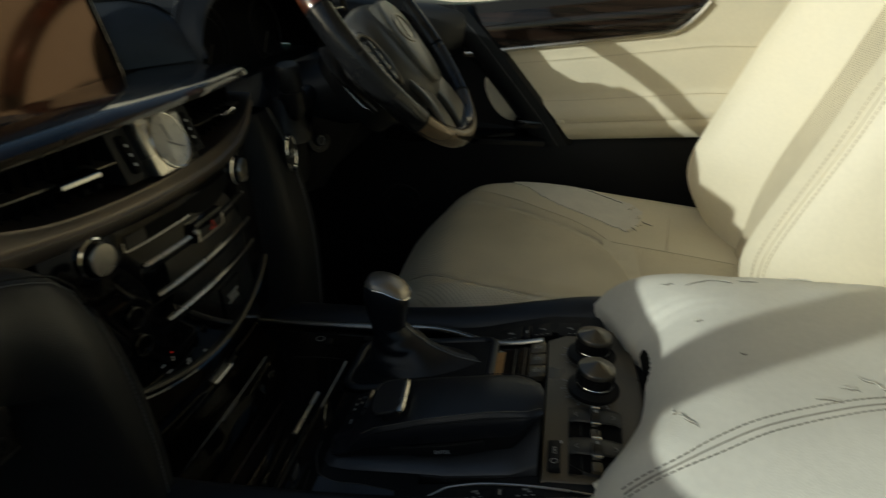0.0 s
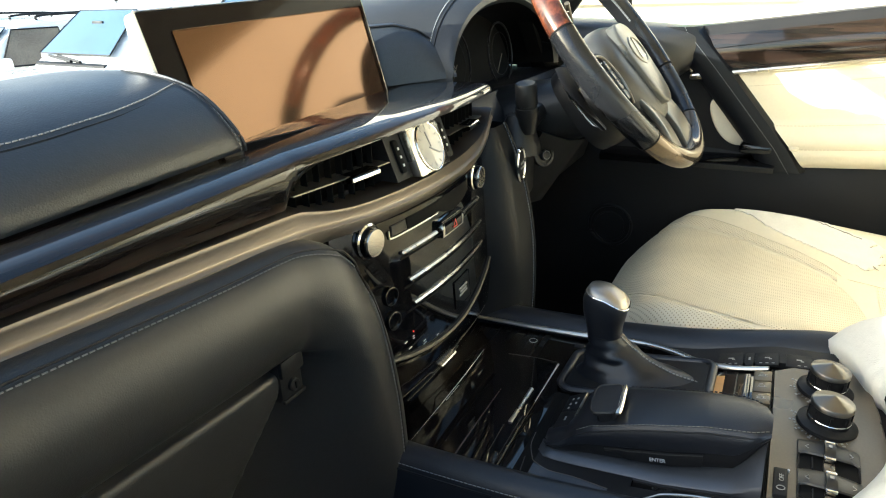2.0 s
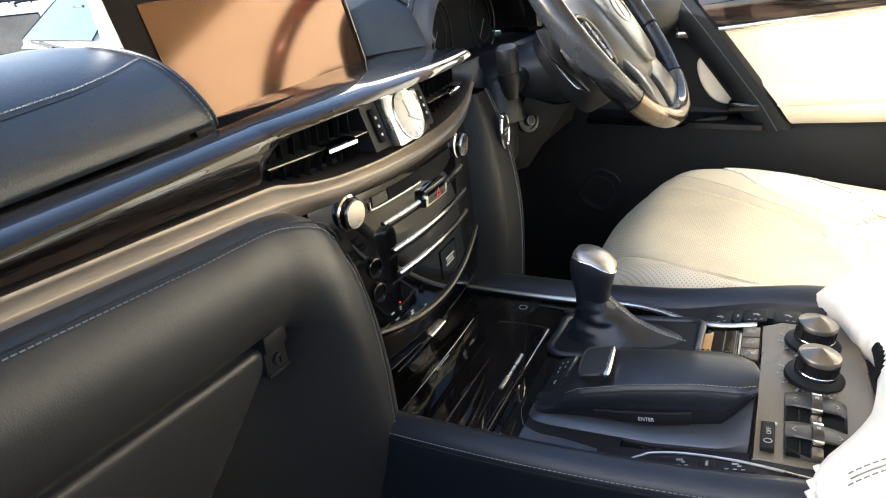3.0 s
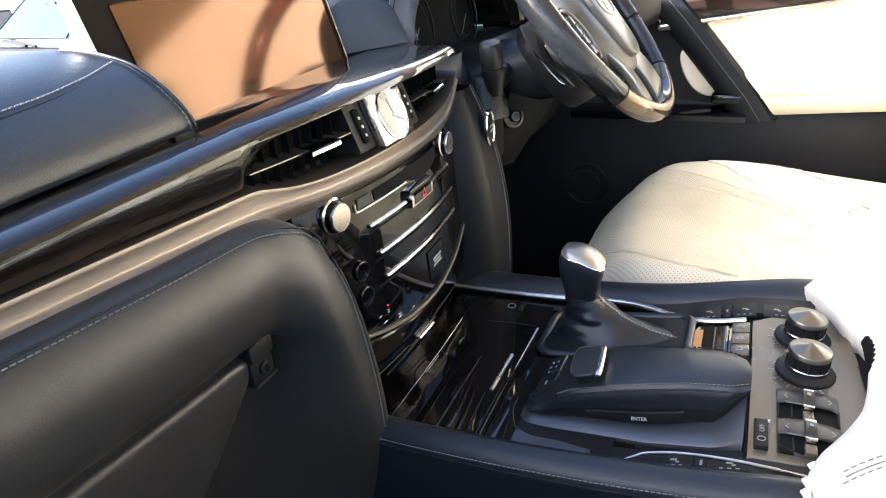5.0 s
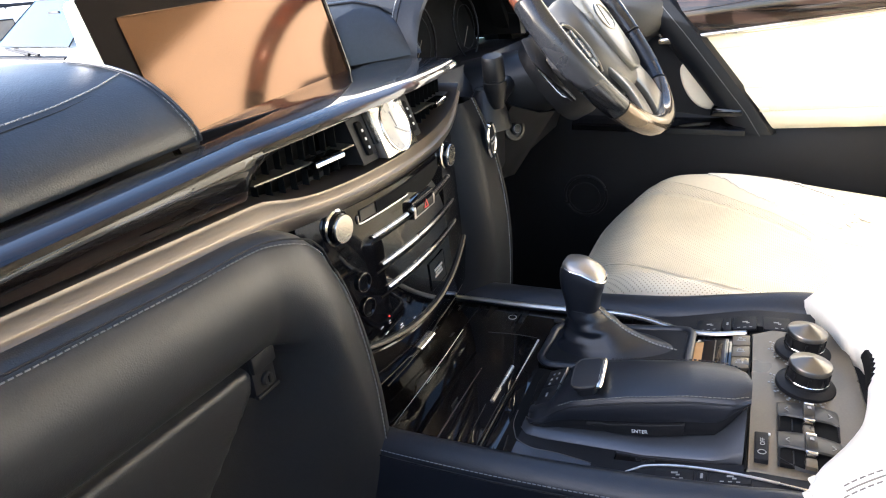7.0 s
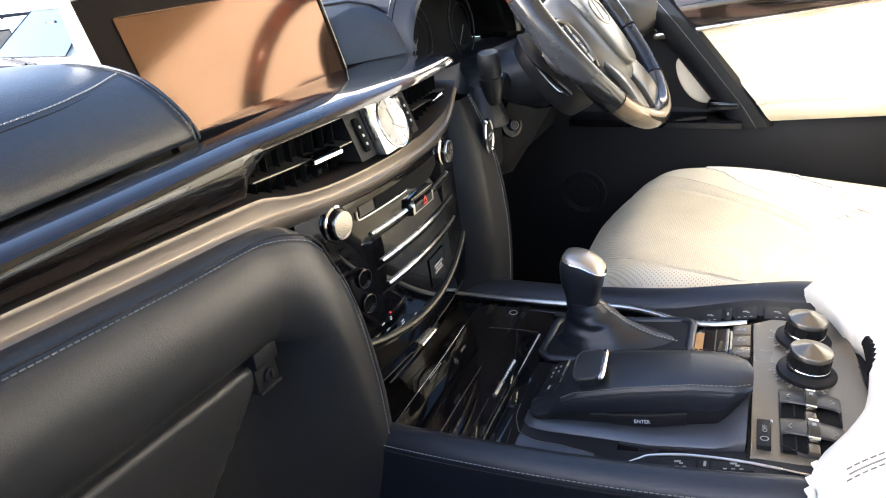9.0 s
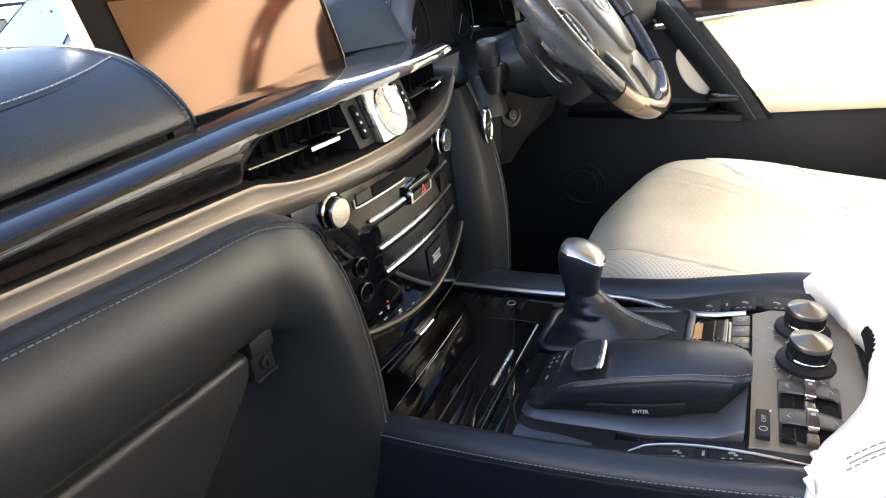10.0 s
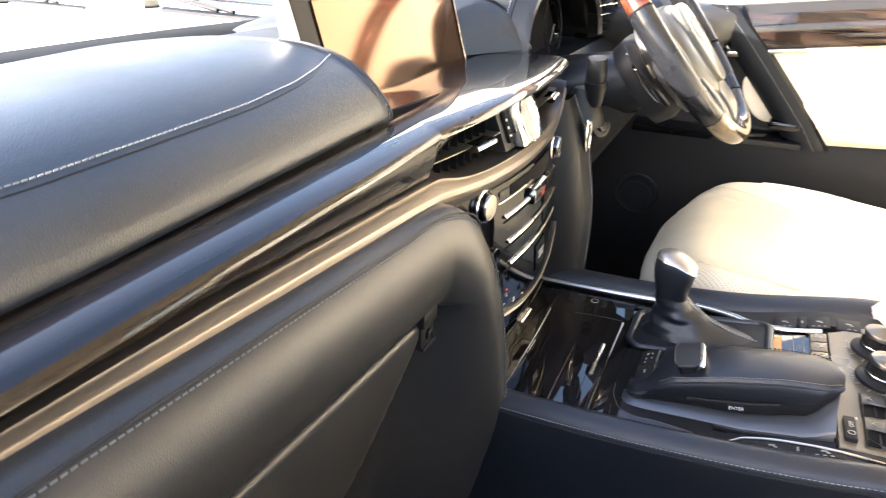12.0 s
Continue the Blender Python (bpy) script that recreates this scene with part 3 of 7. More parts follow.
def beam_row(x):
    f = bow(x)
    zl = along(LOWZ, x)
    top = 1.288 + 0.015 * smooth_along([(0.0, 0.0), (0.5, 0.42), (1.0, 1.0)], min(1, max(0, (x + 0.55) / 0.50)))
    mid = (top - 0.0115 + zl) / 2
    pts = [(0.175, top - 0.006), (0.1748, top - 0.001), (0.172, top), (0.14, top), (0.110, top), (0.082, top), (0.055, top), (0.032, top - 0.0001), (0.020, top - 0.0005), (0.0105, top - 0.0018), (0.0045, top - 0.0042), (0.0010, top - 0.0080), (0.0, top - 0.0115), (0.003, mid), (0.007, zl + 0.0015), (0.012, zl), (0.05, zl)]
    fall = along([(-0.20, 0.021), (-0.10, 0.019), (0.0, 0.016), (0.16, 0.010), (0.20, 0.006)], x)
    return [(x, a if a > 0.08 else f + a, b - fall * max(0, (a if a > 0.08 else f + a) - 0.065) / 0.105) for a, b in pts]


xs = spread(-0.76, -0.235, 40) + spread(-0.230, -0.150, 40) + spread(-0.145, 0.186, 50)
rows = [beam_row(x) for x in xs]
for d, s in ((0.192, 0.94), (0.197, 0.82), (0.200, 0.6)):
    r = beam_row(0.186)
    cz = 1.293
    rows.append([(d, y + 0.010 * (1 - s) * 2, cz + (z - cz) * s) for x, y, z in r])
beam = part("wood_beam", loft(rows, closed=True, caps=True), M["wood_dash"], dash, "dark glossy lacquered wood beam")

# bronze-silver strip: thins to the passenger side, hangs as a bow under the vents
UP = [(-0.76, 1.2735), (-0.57, 1.2685), (-0.46, 1.2655), (-0.23, 1.2535), (-0.195, 1.2515), (-0.167, 1.2430), (-0.135, 1.2380), (-0.105, 1.2360), (-0.064, 1.2345), (0.0, 1.234), (0.08, 1.237), (0.14, 1.2435), (0.175, 1.254), (0.195, 1.272)]
LO = [(-0.76, 1.257), (-0.57, 1.2455), (-0.46, 1.236), (-0.30, 1.2225), (-0.20, 1.2165), (-0.115, 1.2110), (-0.065, 1.2090), (0.0, 1.2080), (0.10, 1.2100), (0.15, 1.2180), (0.185, 1.234), (0.203, 1.262)]
RIDGE = [(-0.76, 1.2636), (-0.57, 1.2550), (-0.46, 1.2485), (-0.30, 1.2385), (-0.238, 1.2345), (-0.179, 1.2290), (-0.114, 1.2222), (-0.06, 1.2198), (0.0, 1.2188), (0.08, 1.2208), (0.14, 1.2275), (0.175, 1.2420), (0.20, 1.263)]
rows = []
for x in spread(-0.76, 0.196, 110):
    r = smooth_along(RIDGE, x)
    u, w, f = smooth_along(UP, x), smooth_along(LO, x), bow(x) + 0.006
    h = u - w
    rows.append([(x, f + 0.03, u), (x, f + 0.002, u), (x, f - 0.0044, u - 0.02 * h), (x, f - 0.0046, u - 0.06 * h), (x, f - 0.0045, u - 0.12 * h), (x, f - 0.0030, r + 0.0042), (x, f - 0.0034, r + 0.0026), (x, f - 0.0052, r + 0.0010), (x, f - 0.0062, r), (x, f - 0.0062, r - 0.0014), (x, f - 0.0046, w + 0.30 * (r - w)), (x, f - 0.0030, w + 0.04 * h), (x, f + 0.002, w), (x, f + 0.03, w)])
part("bronze_strip", loft(rows, closed=True, caps=True), M["silver"], dash, "satin bronze-silver metal strip")

# vent openings and clock between beam and strip
part("vent_recess", loft([[(x, bow(x) + 0.075, 1.298), (x, bow(x) + 0.075, 1.225), (x, bow(x) + 0.07, 1.225), (x, bow(x) + 0.07, 1.298)] for x in spread(-0.205, 0.20, 20)], closed=True, caps=True), M["void"], dash)


def vent(x0, x1, tab):
    v = thing("air_vent", ((x0 + x1) / 2, 0.03, 1.24), "black slatted air vent with a chrome centre vane", "air vent", "air vents beside the clock")
    n = 9
    for i in range(1, n):
        x = x0 + (x1 - x0) * i / n
        b = loft([[(x + s * 0.0006, bow(x) + d, z) for d, z in ((0.024, 1.238), (0.031, 1.238), (0.031, 1.286), (0.024, 1.286))] for s in (-0.6, 0.6)], closed=True, caps=True)
        part("slat", b, M["void"], v, smooth=False)
    pts = [(x, bow(x) + 0.013, 1.2605) for x in spread(x0 + 0.002, x1 - 0.002, 14)]
    part("vane", loft([[(p[0], p[1], p[2] + 0.0006), (p[0], p[1] + 0.02, p[2] + 0.0008), (p[0], p[1] + 0.02, p[2] - 0.0008), (p[0], p[1], p[2] - 0.0006)] for p in pts], closed=True, caps=True), M["silver_rim"], v, "thin satin-edged vane")
    part("tab", loft([[(x, bow(x) + a, 1.2605 + b) for a, b in ((0.018, 0.0035), (0.006, 0.0035), (0.003, 0.001), (0.003, -0.002), (0.006, -0.0035), (0.018, -0.0035))] for x in spread(tab - 0.019, tab + 0.019, 6)], closed=True, caps=True), M["chrome"], v, "chrome sliding tab")
    return v


vent(-0.192, -0.062, -0.112)
vent(0.062, 0.190, 0.125)

clock = thing("analogue_clock", (0, 0.01, 1.24), "square silver-framed analogue clock with a pale face", "clock")
part("side_panel", loft([[(x, bow(x) + 0.010, 1.2395), (x, bow(x) + 0.010, 1.287), (x, bow(x) + 0.05, 1.287), (x, bow(x) + 0.05, 1.2395)] for x in spread(-0.061, -0.034, 4)], closed=True, caps=True), M["satin_black"], clock)
part("side_panel", loft([[(x, bow(x) + 0.010, 1.2395), (x, bow(x) + 0.010, 1.287), (x, bow(x) + 0.05, 1.287), (x, bow(x) + 0.05, 1.2395)] for x in spread(0.034, 0.061, 4)], closed=True, caps=True), M["satin_black"], clock)
for s in (-1, 1):
    wheel_m = box(s * 0.047, bow(0.047) + 0.0095, 1.262, 0.009, 0.006, 0.032, 0.002)
    tw = part("thumb_wheel", wheel_m, M["void"], clock)
    part("marking", bars([((s * 0.047, bow(0.047) + 0.0060, 1.262 + d), 0.0012, 0.0012, (1, 0, 0), (0, 0, 1)) for d in (-0.008, 0, 0.008)]), M["mark"], tw)
part("frame", box(0, 0.021, 1.2635, 0.066, 0.022, 0.052, 0.004), M["brushed"], clock, "brushed silver frame")
CL = pose(0, 0.0095, 1.2635, 90, 0, 0)
face = turned([(0.0250, 0.0), (0.0240, 0.0012), (0.0232, 0.0008), (0.0, 0.0007)], 36, caps=False)
face.transform(CL)
part("face", face, M["dial_face"], clock)
ring = [(0.0242 * math.cos(a), 0.0088, 1.2635 + 0.0242 * math.sin(a)) for a in (2 * math.pi * i / 40 for i in range(40))]
part("rim", tube(ring, 0.0011, 8, ring=True), M["chrome"], clock)
part("pointer", bars([((0.005, 0.0082, 1.2585), 0.0095, 0.0007, (0.8, 0, -0.4), (0.4, 0, 0.8)), ((-0.001, 0.0082, 1.2705), 0.0078, 0.0008, (-0.2, 0, 1), (1, 0, 0.2))]), M["mark_grey"], clock)
part("marking", bars([((0.0195 * math.sin(a), 0.0083, 1.2635 + 0.0195 * math.cos(a)), 0.0018, 0.0004, (math.sin(a), 0, math.cos(a)), (math.cos(a), 0, -math.sin(a))) for a in (math.pi * i / 6 for i in range(12))]), M["tick"], clock)

# clock and vents lean back under the shelf
LEAN = Matrix.Translation((0, 0.005 - 0.37 * 1.262, 0)) @ Matrix(((1, 0, 0, 0), (0, 1, 0.37, 0), (0, 0, 1, 0), (0, 0, 0, 1)))
for o in clock.children_recursive:
    o.data.transform(LEAN)

# ---- centre stack ----
stack = thing("control_stack", (0, 0.03, 1.05), "black gloss radio and climate panel with chrome button rows", "control panel")


def sy(x, z):
    return 0.008 + 0.72 * x * x - 0.06 * (1.2 - z)


BOT = [(-0.17, 1.088), (-0.14, 1.076), (-0.09, 1.060), (-0.04, 1.050), (0.0, 1.047), (0.04, 1.048), (0.09, 1.056), (0.14, 1.070), (0.17, 1.082)]
rows = []
for x in spread(-0.165, 0.155, 40):
    b = smooth_along(BOT, x)
    top = smooth_along(LO, x) + 0.001
    zs = spread(top, b, 16)
    rows.append([(x, sy(x, z), z) for z in zs] + [(x, sy(x, b) + 0.06, b), (x, 0.08, top)])
part("panel", loft(rows, closed=True, caps=True), M["piano"], stack)
rows = []
for x in spread(-0.165, 0.157, 40):
    b = smooth_along(BOT, x)
    f = sy(x, b)
    rows.append([(x, f + 0.004, b + 0.0025), (x, f - 0.003, b + 0.002), (x, f - 0.0045, b - 0.0005), (x, f - 0.002, b - 0.003), (x, f + 0.004, b - 0.003)])
part("lower_strip", loft(rows, closed=True, caps=True), M["rocker"], stack, "thin satin silver strip")


def button_row(z, x0, x1, cuts, h=0.0018):
    for a, b in zip(cuts, cuts[1:]):
        a, b = x0 + (x1 - x0) * a + 0.0004, x0 + (x1 - x0) * b - 0.0004
        rows = []
        for x in spread(a, b, 6):
            f = sy(x, z)
            rows.append([(x, f + 0.002, z + h), (x, f - 0.0018, z + h * 0.9), (x, f - 0.0034, z - h * 0.2), (x, f - 0.0026, z - h * 0.9), (x, f + 0.002, z - h)])
        part("button", loft(rows, closed=True, caps=True), M["button_metal"], stack, "slim chrome button bar")


def slit(z, x0, x1, h=0.0012, mat="void", out=0.0006):
    part("slot", loft([[(x, sy(x, z) - out, z + h), (x, sy(x, z) - out, z - h), (x, sy(x, z) + 0.003, z - h), (x, sy(x, z) + 0.003, z + h)] for x in spread(x0, x1, 12)], closed=True, caps=True), M[mat], stack)


button_row(1.1720, -0.078, -0.010, (0, 0.36, 0.68, 1))
button_row(1.1720, 0.052, 0.118, (0, 0.5, 1))
button_row(1.1400, -0.070, 0.124, (0, 0.2, 0.4, 0.6, 0.8, 1))
button_row(1.1125, -0.066, 0.122, (0, 0.2, 0.4, 0.6, 0.8, 1))
for z in (1.1655, 1.1335, 1.1060):
    slit(z, -0.078, 0.124, 0.0010)
slit(1.1985, -0.088, -0.066, 0.0050, "rocker", 0.0012)
slit(1.1985, -0.062, 0.004, 0.0055, "void", 0.0010)
# the disc slot's mouth dips in the middle
rows = []
for x in spread(0.000, 0.082, 20):
    t = (x - 0.000) / 0.082
    low = 1.1930 - 0.0085 * max(0, math.sin(math.pi * min(1, t * 1.05))) ** 0.7
    rows.append([(x, sy(x, z) - o, z) for o, z in ((0.0010, 1.2050), (0.0010, low), (-0.003, low), (-0.003, 1.2050))])
part("disc_slot", loft(rows, closed=True, caps=True), M["void"], stack)
slot_edge = curve([(-0.0925, 0, 1.2000), (-0.0925, 0, 1.1940), (-0.089, 0, 1.1915), (-0.06, 0, 1.1913), (-0.004, 0, 1.1915)], 24)
part("slot_edge", tube([(p.x, sy(p.x, p.z) - 0.0012, p.z) for p in slot_edge], 0.0009, 6), M["button_metal"], stack, "thin chrome slot edge")
hz = part("hazard_switch", loft([[(x, sy(x, z) - d, z) for d, z in ((-0.002, 1.1835), (0.006, 1.182), (0.0075, 1.1735), (0.0065, 1.164), (-0.002, 1.1625))] for x in spread(-0.006, 0.047, 8)], closed=True, caps=True), M["chrome"], stack, "chrome-framed hazard switch")
part("inset", loft([[(x, sy(x, z) - d, z) for d, z in ((0.0066, 1.1800), (0.0079, 1.1735), (0.0070, 1.1660), (0.004, 1.1660), (0.004, 1.1800))] for x in spread(-0.001, 0.042, 8)], closed=True, caps=True), M["piano"], hz)
tri = bmesh.new()
tv = [tri.verts.new((0.0210 + a, sy(0.0210, 1.1735) - 0.0088, 1.1730 + b)) for a, b in ((-0.0055, -0.0045), (0.0055, -0.0045), (0.0, 0.0055), (-0.0032, -0.003), (0.0032, -0.003), (0.0, 0.003))]
for i in range(3):
    tri.faces.new((tv[i], tv[(i + 1) % 3], tv[3 + (i + 1) % 3], tv[3 + i]))
part("warning_mark", tri, M["mark_red"], hz, "red triangle outline", smooth=False)
KNOB = mesh_of(turned([(0.0165, 0.0), (0.0165, 0.002), (0.0152, 0.0026), (0.0148, 0.0026), (0.0146, 0.005), (0.0142, 0.0078), (0.0130, 0.0086), (0.0125, 0.0088)], 36, caps=False), M["piano"], "knob")
CAP = mesh_of(turned([(0.0132, 0.0078), (0.0133, 0.0094), (0.0128, 0.0104), (0.0, 0.0108)], 36, caps=False), M["brushed"], "cap")
RINGK = mesh_of(turned([(0.0170, 0.0), (0.0173, 0.0022), (0.0155, 0.0032)], 36, caps=False), M["chrome"], "ring")
for x in (-0.1200, 0.1165):
    k = thing("rotary_knob", (x, 0.0, 1.18), "black rotary knob with a brushed metal cap", "knob", "rotary knobs on the panel")
    m = pose(x, sy(x, 1.2) + 0.001, 1.199, 90, 0, -4 if x < 0 else 6)
    put("base", KNOB, m, k)
    put("cap", CAP, m, k, "brushed metal cap")
    put("ring", RINGK, m, k)
for z in (1.1345, 1.1075):
    b = turned([(0.0100, 0.0), (0.0100, 0.0022), (0.0088, 0.0028), (0.0080, 0.0008), (0.0, 0.0006)], 28, caps=False)
    b.transform(pose(-0.1005, sy(-0.1005, z) - 0.0002, z, 90, 0, -8))
    sk = part("socket_cover", b, M["piano"], stack)
    ring = [pose(-0.1005, sy(-0.1005, z) - 0.0028, z, 90, 0, -8) @ Vector((0.0094 * math.cos(q), 0.0094 * math.sin(q), 0)) for q in (2 * math.pi * i / 28 for i in range(28))]
    part("rim", tube(ring, 0.0003, 6, ring=True), M["satin_black"], sk)
pl = part("disc_label", loft([[(x, sy(x, z) - 0.0012, z) for z in (1.098, 1.064)] + [(x, sy(x, z) + 0.002, z) for z in (1.064, 1.098)] for x in (0.020, 0.064)], closed=True, caps=True), M["piano"], stack, smooth=False)
part("edge_line", tube([(x, sy(x, z) - 0.0013, z) for x, z in ((0.020, 1.098), (0.064, 1.098), (0.064, 1.064), (0.020, 1.064))], 0.00035, 5, ring=True), M["void"], pl)
for i in range(3):
    part("marking", bars([((0.042, sy(0.042, 1.081) - 0.0016, 1.077 + 0.0042 * i), 0.0105 - 0.002 * (i % 2), 0.0013, (1, 0, 0.06), (0, 0, 1))]), M["mark_grey"], pl)
for x, z, w in ((-0.086, 1.0755, 0.005), (-0.0725, 1.0740, 0.0025), (-0.0725, 1.0765, 0.0025), (-0.054, 1.0590, 0.006), (-0.054, 1.0620, 0.005), (-0.028, 1.0560, 0.004), (-0.080, 1.0660, 0.006)):
    part("marking", bars([((x, sy(x, z) - 0.0008, z), w * 0.5, 0.0004, (1, 0, 0.03), (0, 0, 1))]), M["mark"], stack)
b = turned([(0.0010, 0.0), (0.0009, 0.0007), (0.0, 0.0009)], 14, caps=False)
b.transform(pose(-0.0715, sy(-0.0715, 1.0815) - 0.0002, 1.0815, 90, 0, 0))
part("indicator_lamp", b, M["lamp_red"], stack, "small glowing red lamp")
# gloss door below, with a chrome pull
rows = []
for x in spread(-0.165, 0.150, 24):
    f = 0.62 * x * x
    zb = smooth_along(BOT, x) - 0.002
    rows.append([(x, 0.004 + f, zb), (x, -0.002 + f, zb - 0.006), (x, -0.001 + f, zb - 0.02), (x, 0.002 + f, 1.015), (x, 0.010 + f, 1.001), (x, 0.018 + f, 0.975), (x, 0.08, 0.975), (x, 0.08, zb)])
part("bin_door", loft(rows, closed=True, caps=True), M["piano"], stack)
part("pull", loft([[(x, 0.0015 + 0.62 * x * x + a, 1.0090 + b) for a, b in ((0.004, 0.0016), (-0.002, 0.0014), (-0.0032, 0.0), (-0.002, -0.0016), (0.004, -0.0016))] for x in spread(-0.0200, 0.0160, 6)], closed=True, caps=True), M["button_metal"], stack, "chrome pull")


def door_y(x, z):
    """Front of the gloss door at x and height z."""
    return 0.62 * x * x + (along([(0.975, 0.018), (1.001, 0.010), (1.015, 0.002), (1.030, -0.0005)], z))


def door_line(pts, r, mat):
    line = curve([(x, 0.0, z) for x, z in pts], 40)
    part("gap_line", tube([(p.x, door_y(p.x, p.z) - 0.0003, p.z) for p in (Vector(q) for q in line)], r, 6), M[mat], stack)


# the door's seam steps down round the pull
door_line([(0.135, 1.0130), (0.100, 1.0126), (0.060, 1.0136), (0.036, 1.0150), (0.028, 1.0085), (0.016, 1.0010), (-0.004, 0.9985), (-0.020, 0.9985), (-0.030, 1.0040), (-0.042, 1.0085), (-0.075, 1.0090), (-0.150, 1.0085)], 0.0006, "rocker")
door_line([(0.049, 0.9962), (0.0129, 0.9945), (-0.0723, 0.9903)], 0.0004, "rocker")

# ---- glovebox side: leather roll, recessed lid, end bolster ----
glove = thing("glovebox", (-0.45, 0.03, 0.80), "black leather glovebox front with a keyed latch", "glovebox")
PA = [(0.045, 1.0), (0.022, 0.998), (0.008, 0.978), (0.0, 0.945), (-0.003, 0.90), (0.0, 0.85), (0.008, 0.812), (0.018, 0.790), (0.0275, 0.779), (0.0270, 0.772), (0.0205, 0.765), (0.0195, 0.740), (0.024, 0.66), (0.039, 0.48), (0.066, 0.25), (0.098, 0.0)]
PB = [(0.045, 1.0), (0.016, 0.996), (0.0, 0.968), (-0.009, 0.925), (-0.0155, 0.875), (-0.0190, 0.835), (-0.0216, 0.80), (-0.0225, 0.785), (-0.0231, 0.775), (-0.0235, 0.768), (-0.0240, 0.760), (-0.0252, 0.735), (-0.0288, 0.65), (-0.031, 0.47), (-0.028, 0.25), (-0.012, 0.0)]
TOPG = [(-0.76, 1.266), (-0.57, 1.2565), (-0.46, 1.249), (-0.30, 1.2375), (-0.25, 1.2355), (-0.210, 1.232), (-0.185, 1.224), (-0.168, 1.209), (-0.156, 1.186), (-0.148, 1.15)]


PS = PA[:6] + [(0.0075, 0.812), (0.0120, 0.790), (0.0140, 0.779), (0.0150, 0.772), (0.0160, 0.765), (0.0195, 0.740)] + PA[12:]


def glove_row(x):
    zt = smooth_along(TOPG, x)
    fade = min(1, max(0, (x + 0.240) / 0.020))
    a = curve([(0, p * (1 - fade) + u * fade, q) for (p, q), (u, v) in zip(PA, PS)], 75)
    b = curve([(0, p, q) for p, q in PB], 75)
    out = []
    for p, q in zip(a, b):
        h = p.z
        low = max(0.0, (0.76 - h) / 0.76)
        t = (x + 0.236 + 0.05 * low) / (0.050 + 0.11 * low)
        t = max(0.0, min(1.0, t))
        w = t * t * (3 - 2 * t)
        # deep crease between the lid's end and the bolster
        off = x + 0.2255 + 0.19 * low
        fold = (0.026 + 0.030 * low) * math.exp(-(off / (0.011 + 0.05 * low if off < 0 else 0.022 + 0.08 * low)) ** 2) * max(0.0, min(1.0, (0.79 - h) / (0.03 + 4.5 * max(0.0, min(0.02, off)))))
        out.append((x, p.y * (1 - w) + q.y * w + fold, 0.80 + (zt - 0.80) * (p.z * (1 - w) + q.z * w)))
    return out


rows = [glove_row(x) for x in spread(-0.76, -0.34, 22) + spread(-0.334, -0.152, 90)]
last = rows[-1]
for dx, dy in ((0.005, 0.002), (0.009, 0.007), (0.011, 0.016), (0.011, 0.06)):
    rows.append([(p[0] + dx, p[1] + dy, p[2] - dx * 0.3) for p in last])
gl = part("leather_front", loft(rows), M["leather_black"], glove, "smooth black leather with a stitched edge")
edge = [Vector(r[9]) + Vector((0, -0.0010, 0.0010)) for r in rows[:-9]] + [Vector(p) + Vector((0, -0.0014, 0)) for p in rows[-9][11:72]]
part("stitching", stitches(edge, 0.0044, 0.0030, 0.0004), M["thread_dark"], gl)
part("seam", tube([p + Vector((0.0028, 0.001, 0.003)) for p in edge], 0.0009, 6), M["leather_seam"], gl)
latch = part("latch", box(-0.2450, 0.0245, 1.1265, 0.027, 0.016, 0.041, 0.004), M["satin_black"], glove, "black latch with a key barrel")
part("pull_edge", box(-0.2450, 0.0165, 1.1385, 0.0265, 0.006, 0.016, 0.002), M["satin_black"], latch)
b = turned([(0.0058, 0.0), (0.0058, 0.003), (0.0046, 0.004), (0.0, 0.0036)], 24, caps=False)
b.transform(pose(-0.2450, 0.0170, 1.1200, 90, 0, 0))
part("key_barrel", b, M["satin_black"], latch)
part("key_slot", box(-0.2450, 0.0130, 1.1200, 0.0012, 0.002, 0.006, 0), M["void"], latch)
part("lip", box(-0.2450, 0.0170, 1.1085, 0.0265, 0.005, 0.004, 0.0015), M["satin_black"], latch)
part("lower_trim", box(-0.45, 0.10, 0.70, 0.60, 0.06, 0.25, 0.01), M["carpet"], glove)

# leather knee pillar on the driver's side, with the start button
knee = thing("knee_panel", (0.2, 0.03, 0.95), "black leather knee panel with a stitched edge", "panel")
K = [(1.245, 0.168, 0.226, 0.022), (1.20, 0.160, 0.236, 0.006), (1.15, 0.153, 0.244, -0.006), (1.09, 0.148, 0.252, -0.014), (1.03, 0.146, 0.258, -0.016), (0.96, 0.146, 0.262, -0.014), (0.88, 0.148, 0.264, -0.01)]
kk = curve([(b, c, d) for a, b, c, d in K], 30)
kz = curve([(a, 0, 0) for a, b, c, d in K], 30)
rows = []
for q, z in zip(kk, kz):
    x0, x1, f = q
    w = x1 - x0
    rows.append([(x0 - 0.004, f + 0.06, z.x)] + [(x0 + w * t, f + 0.045 * max(0, 0.42 - t) ** 2.2 / 0.42 ** 2.2 + 0.035 * max(0, t - 0.80) ** 1.5, z.x) for t in spread(0, 1, 14)] + [(x1 + 0.004, f + 0.03, z.x), (x1 + 0.004, f + 0.12, z.x)])
kp = part("leather_face", loft(rows), M["leather_knee"], knee)
e = [Vector(r[13]) + Vector((0, -0.0016, 0)) for r in rows]
part("stitching", stitches(e, 0.0046, 0.0031, 0.0005), M["thread"], kp)
part("welt", tube([Vector(r[14]) + Vector((0.003, -0.0005, 0)) for r in rows], 0.002, 8), M["leather_seam"], kp)
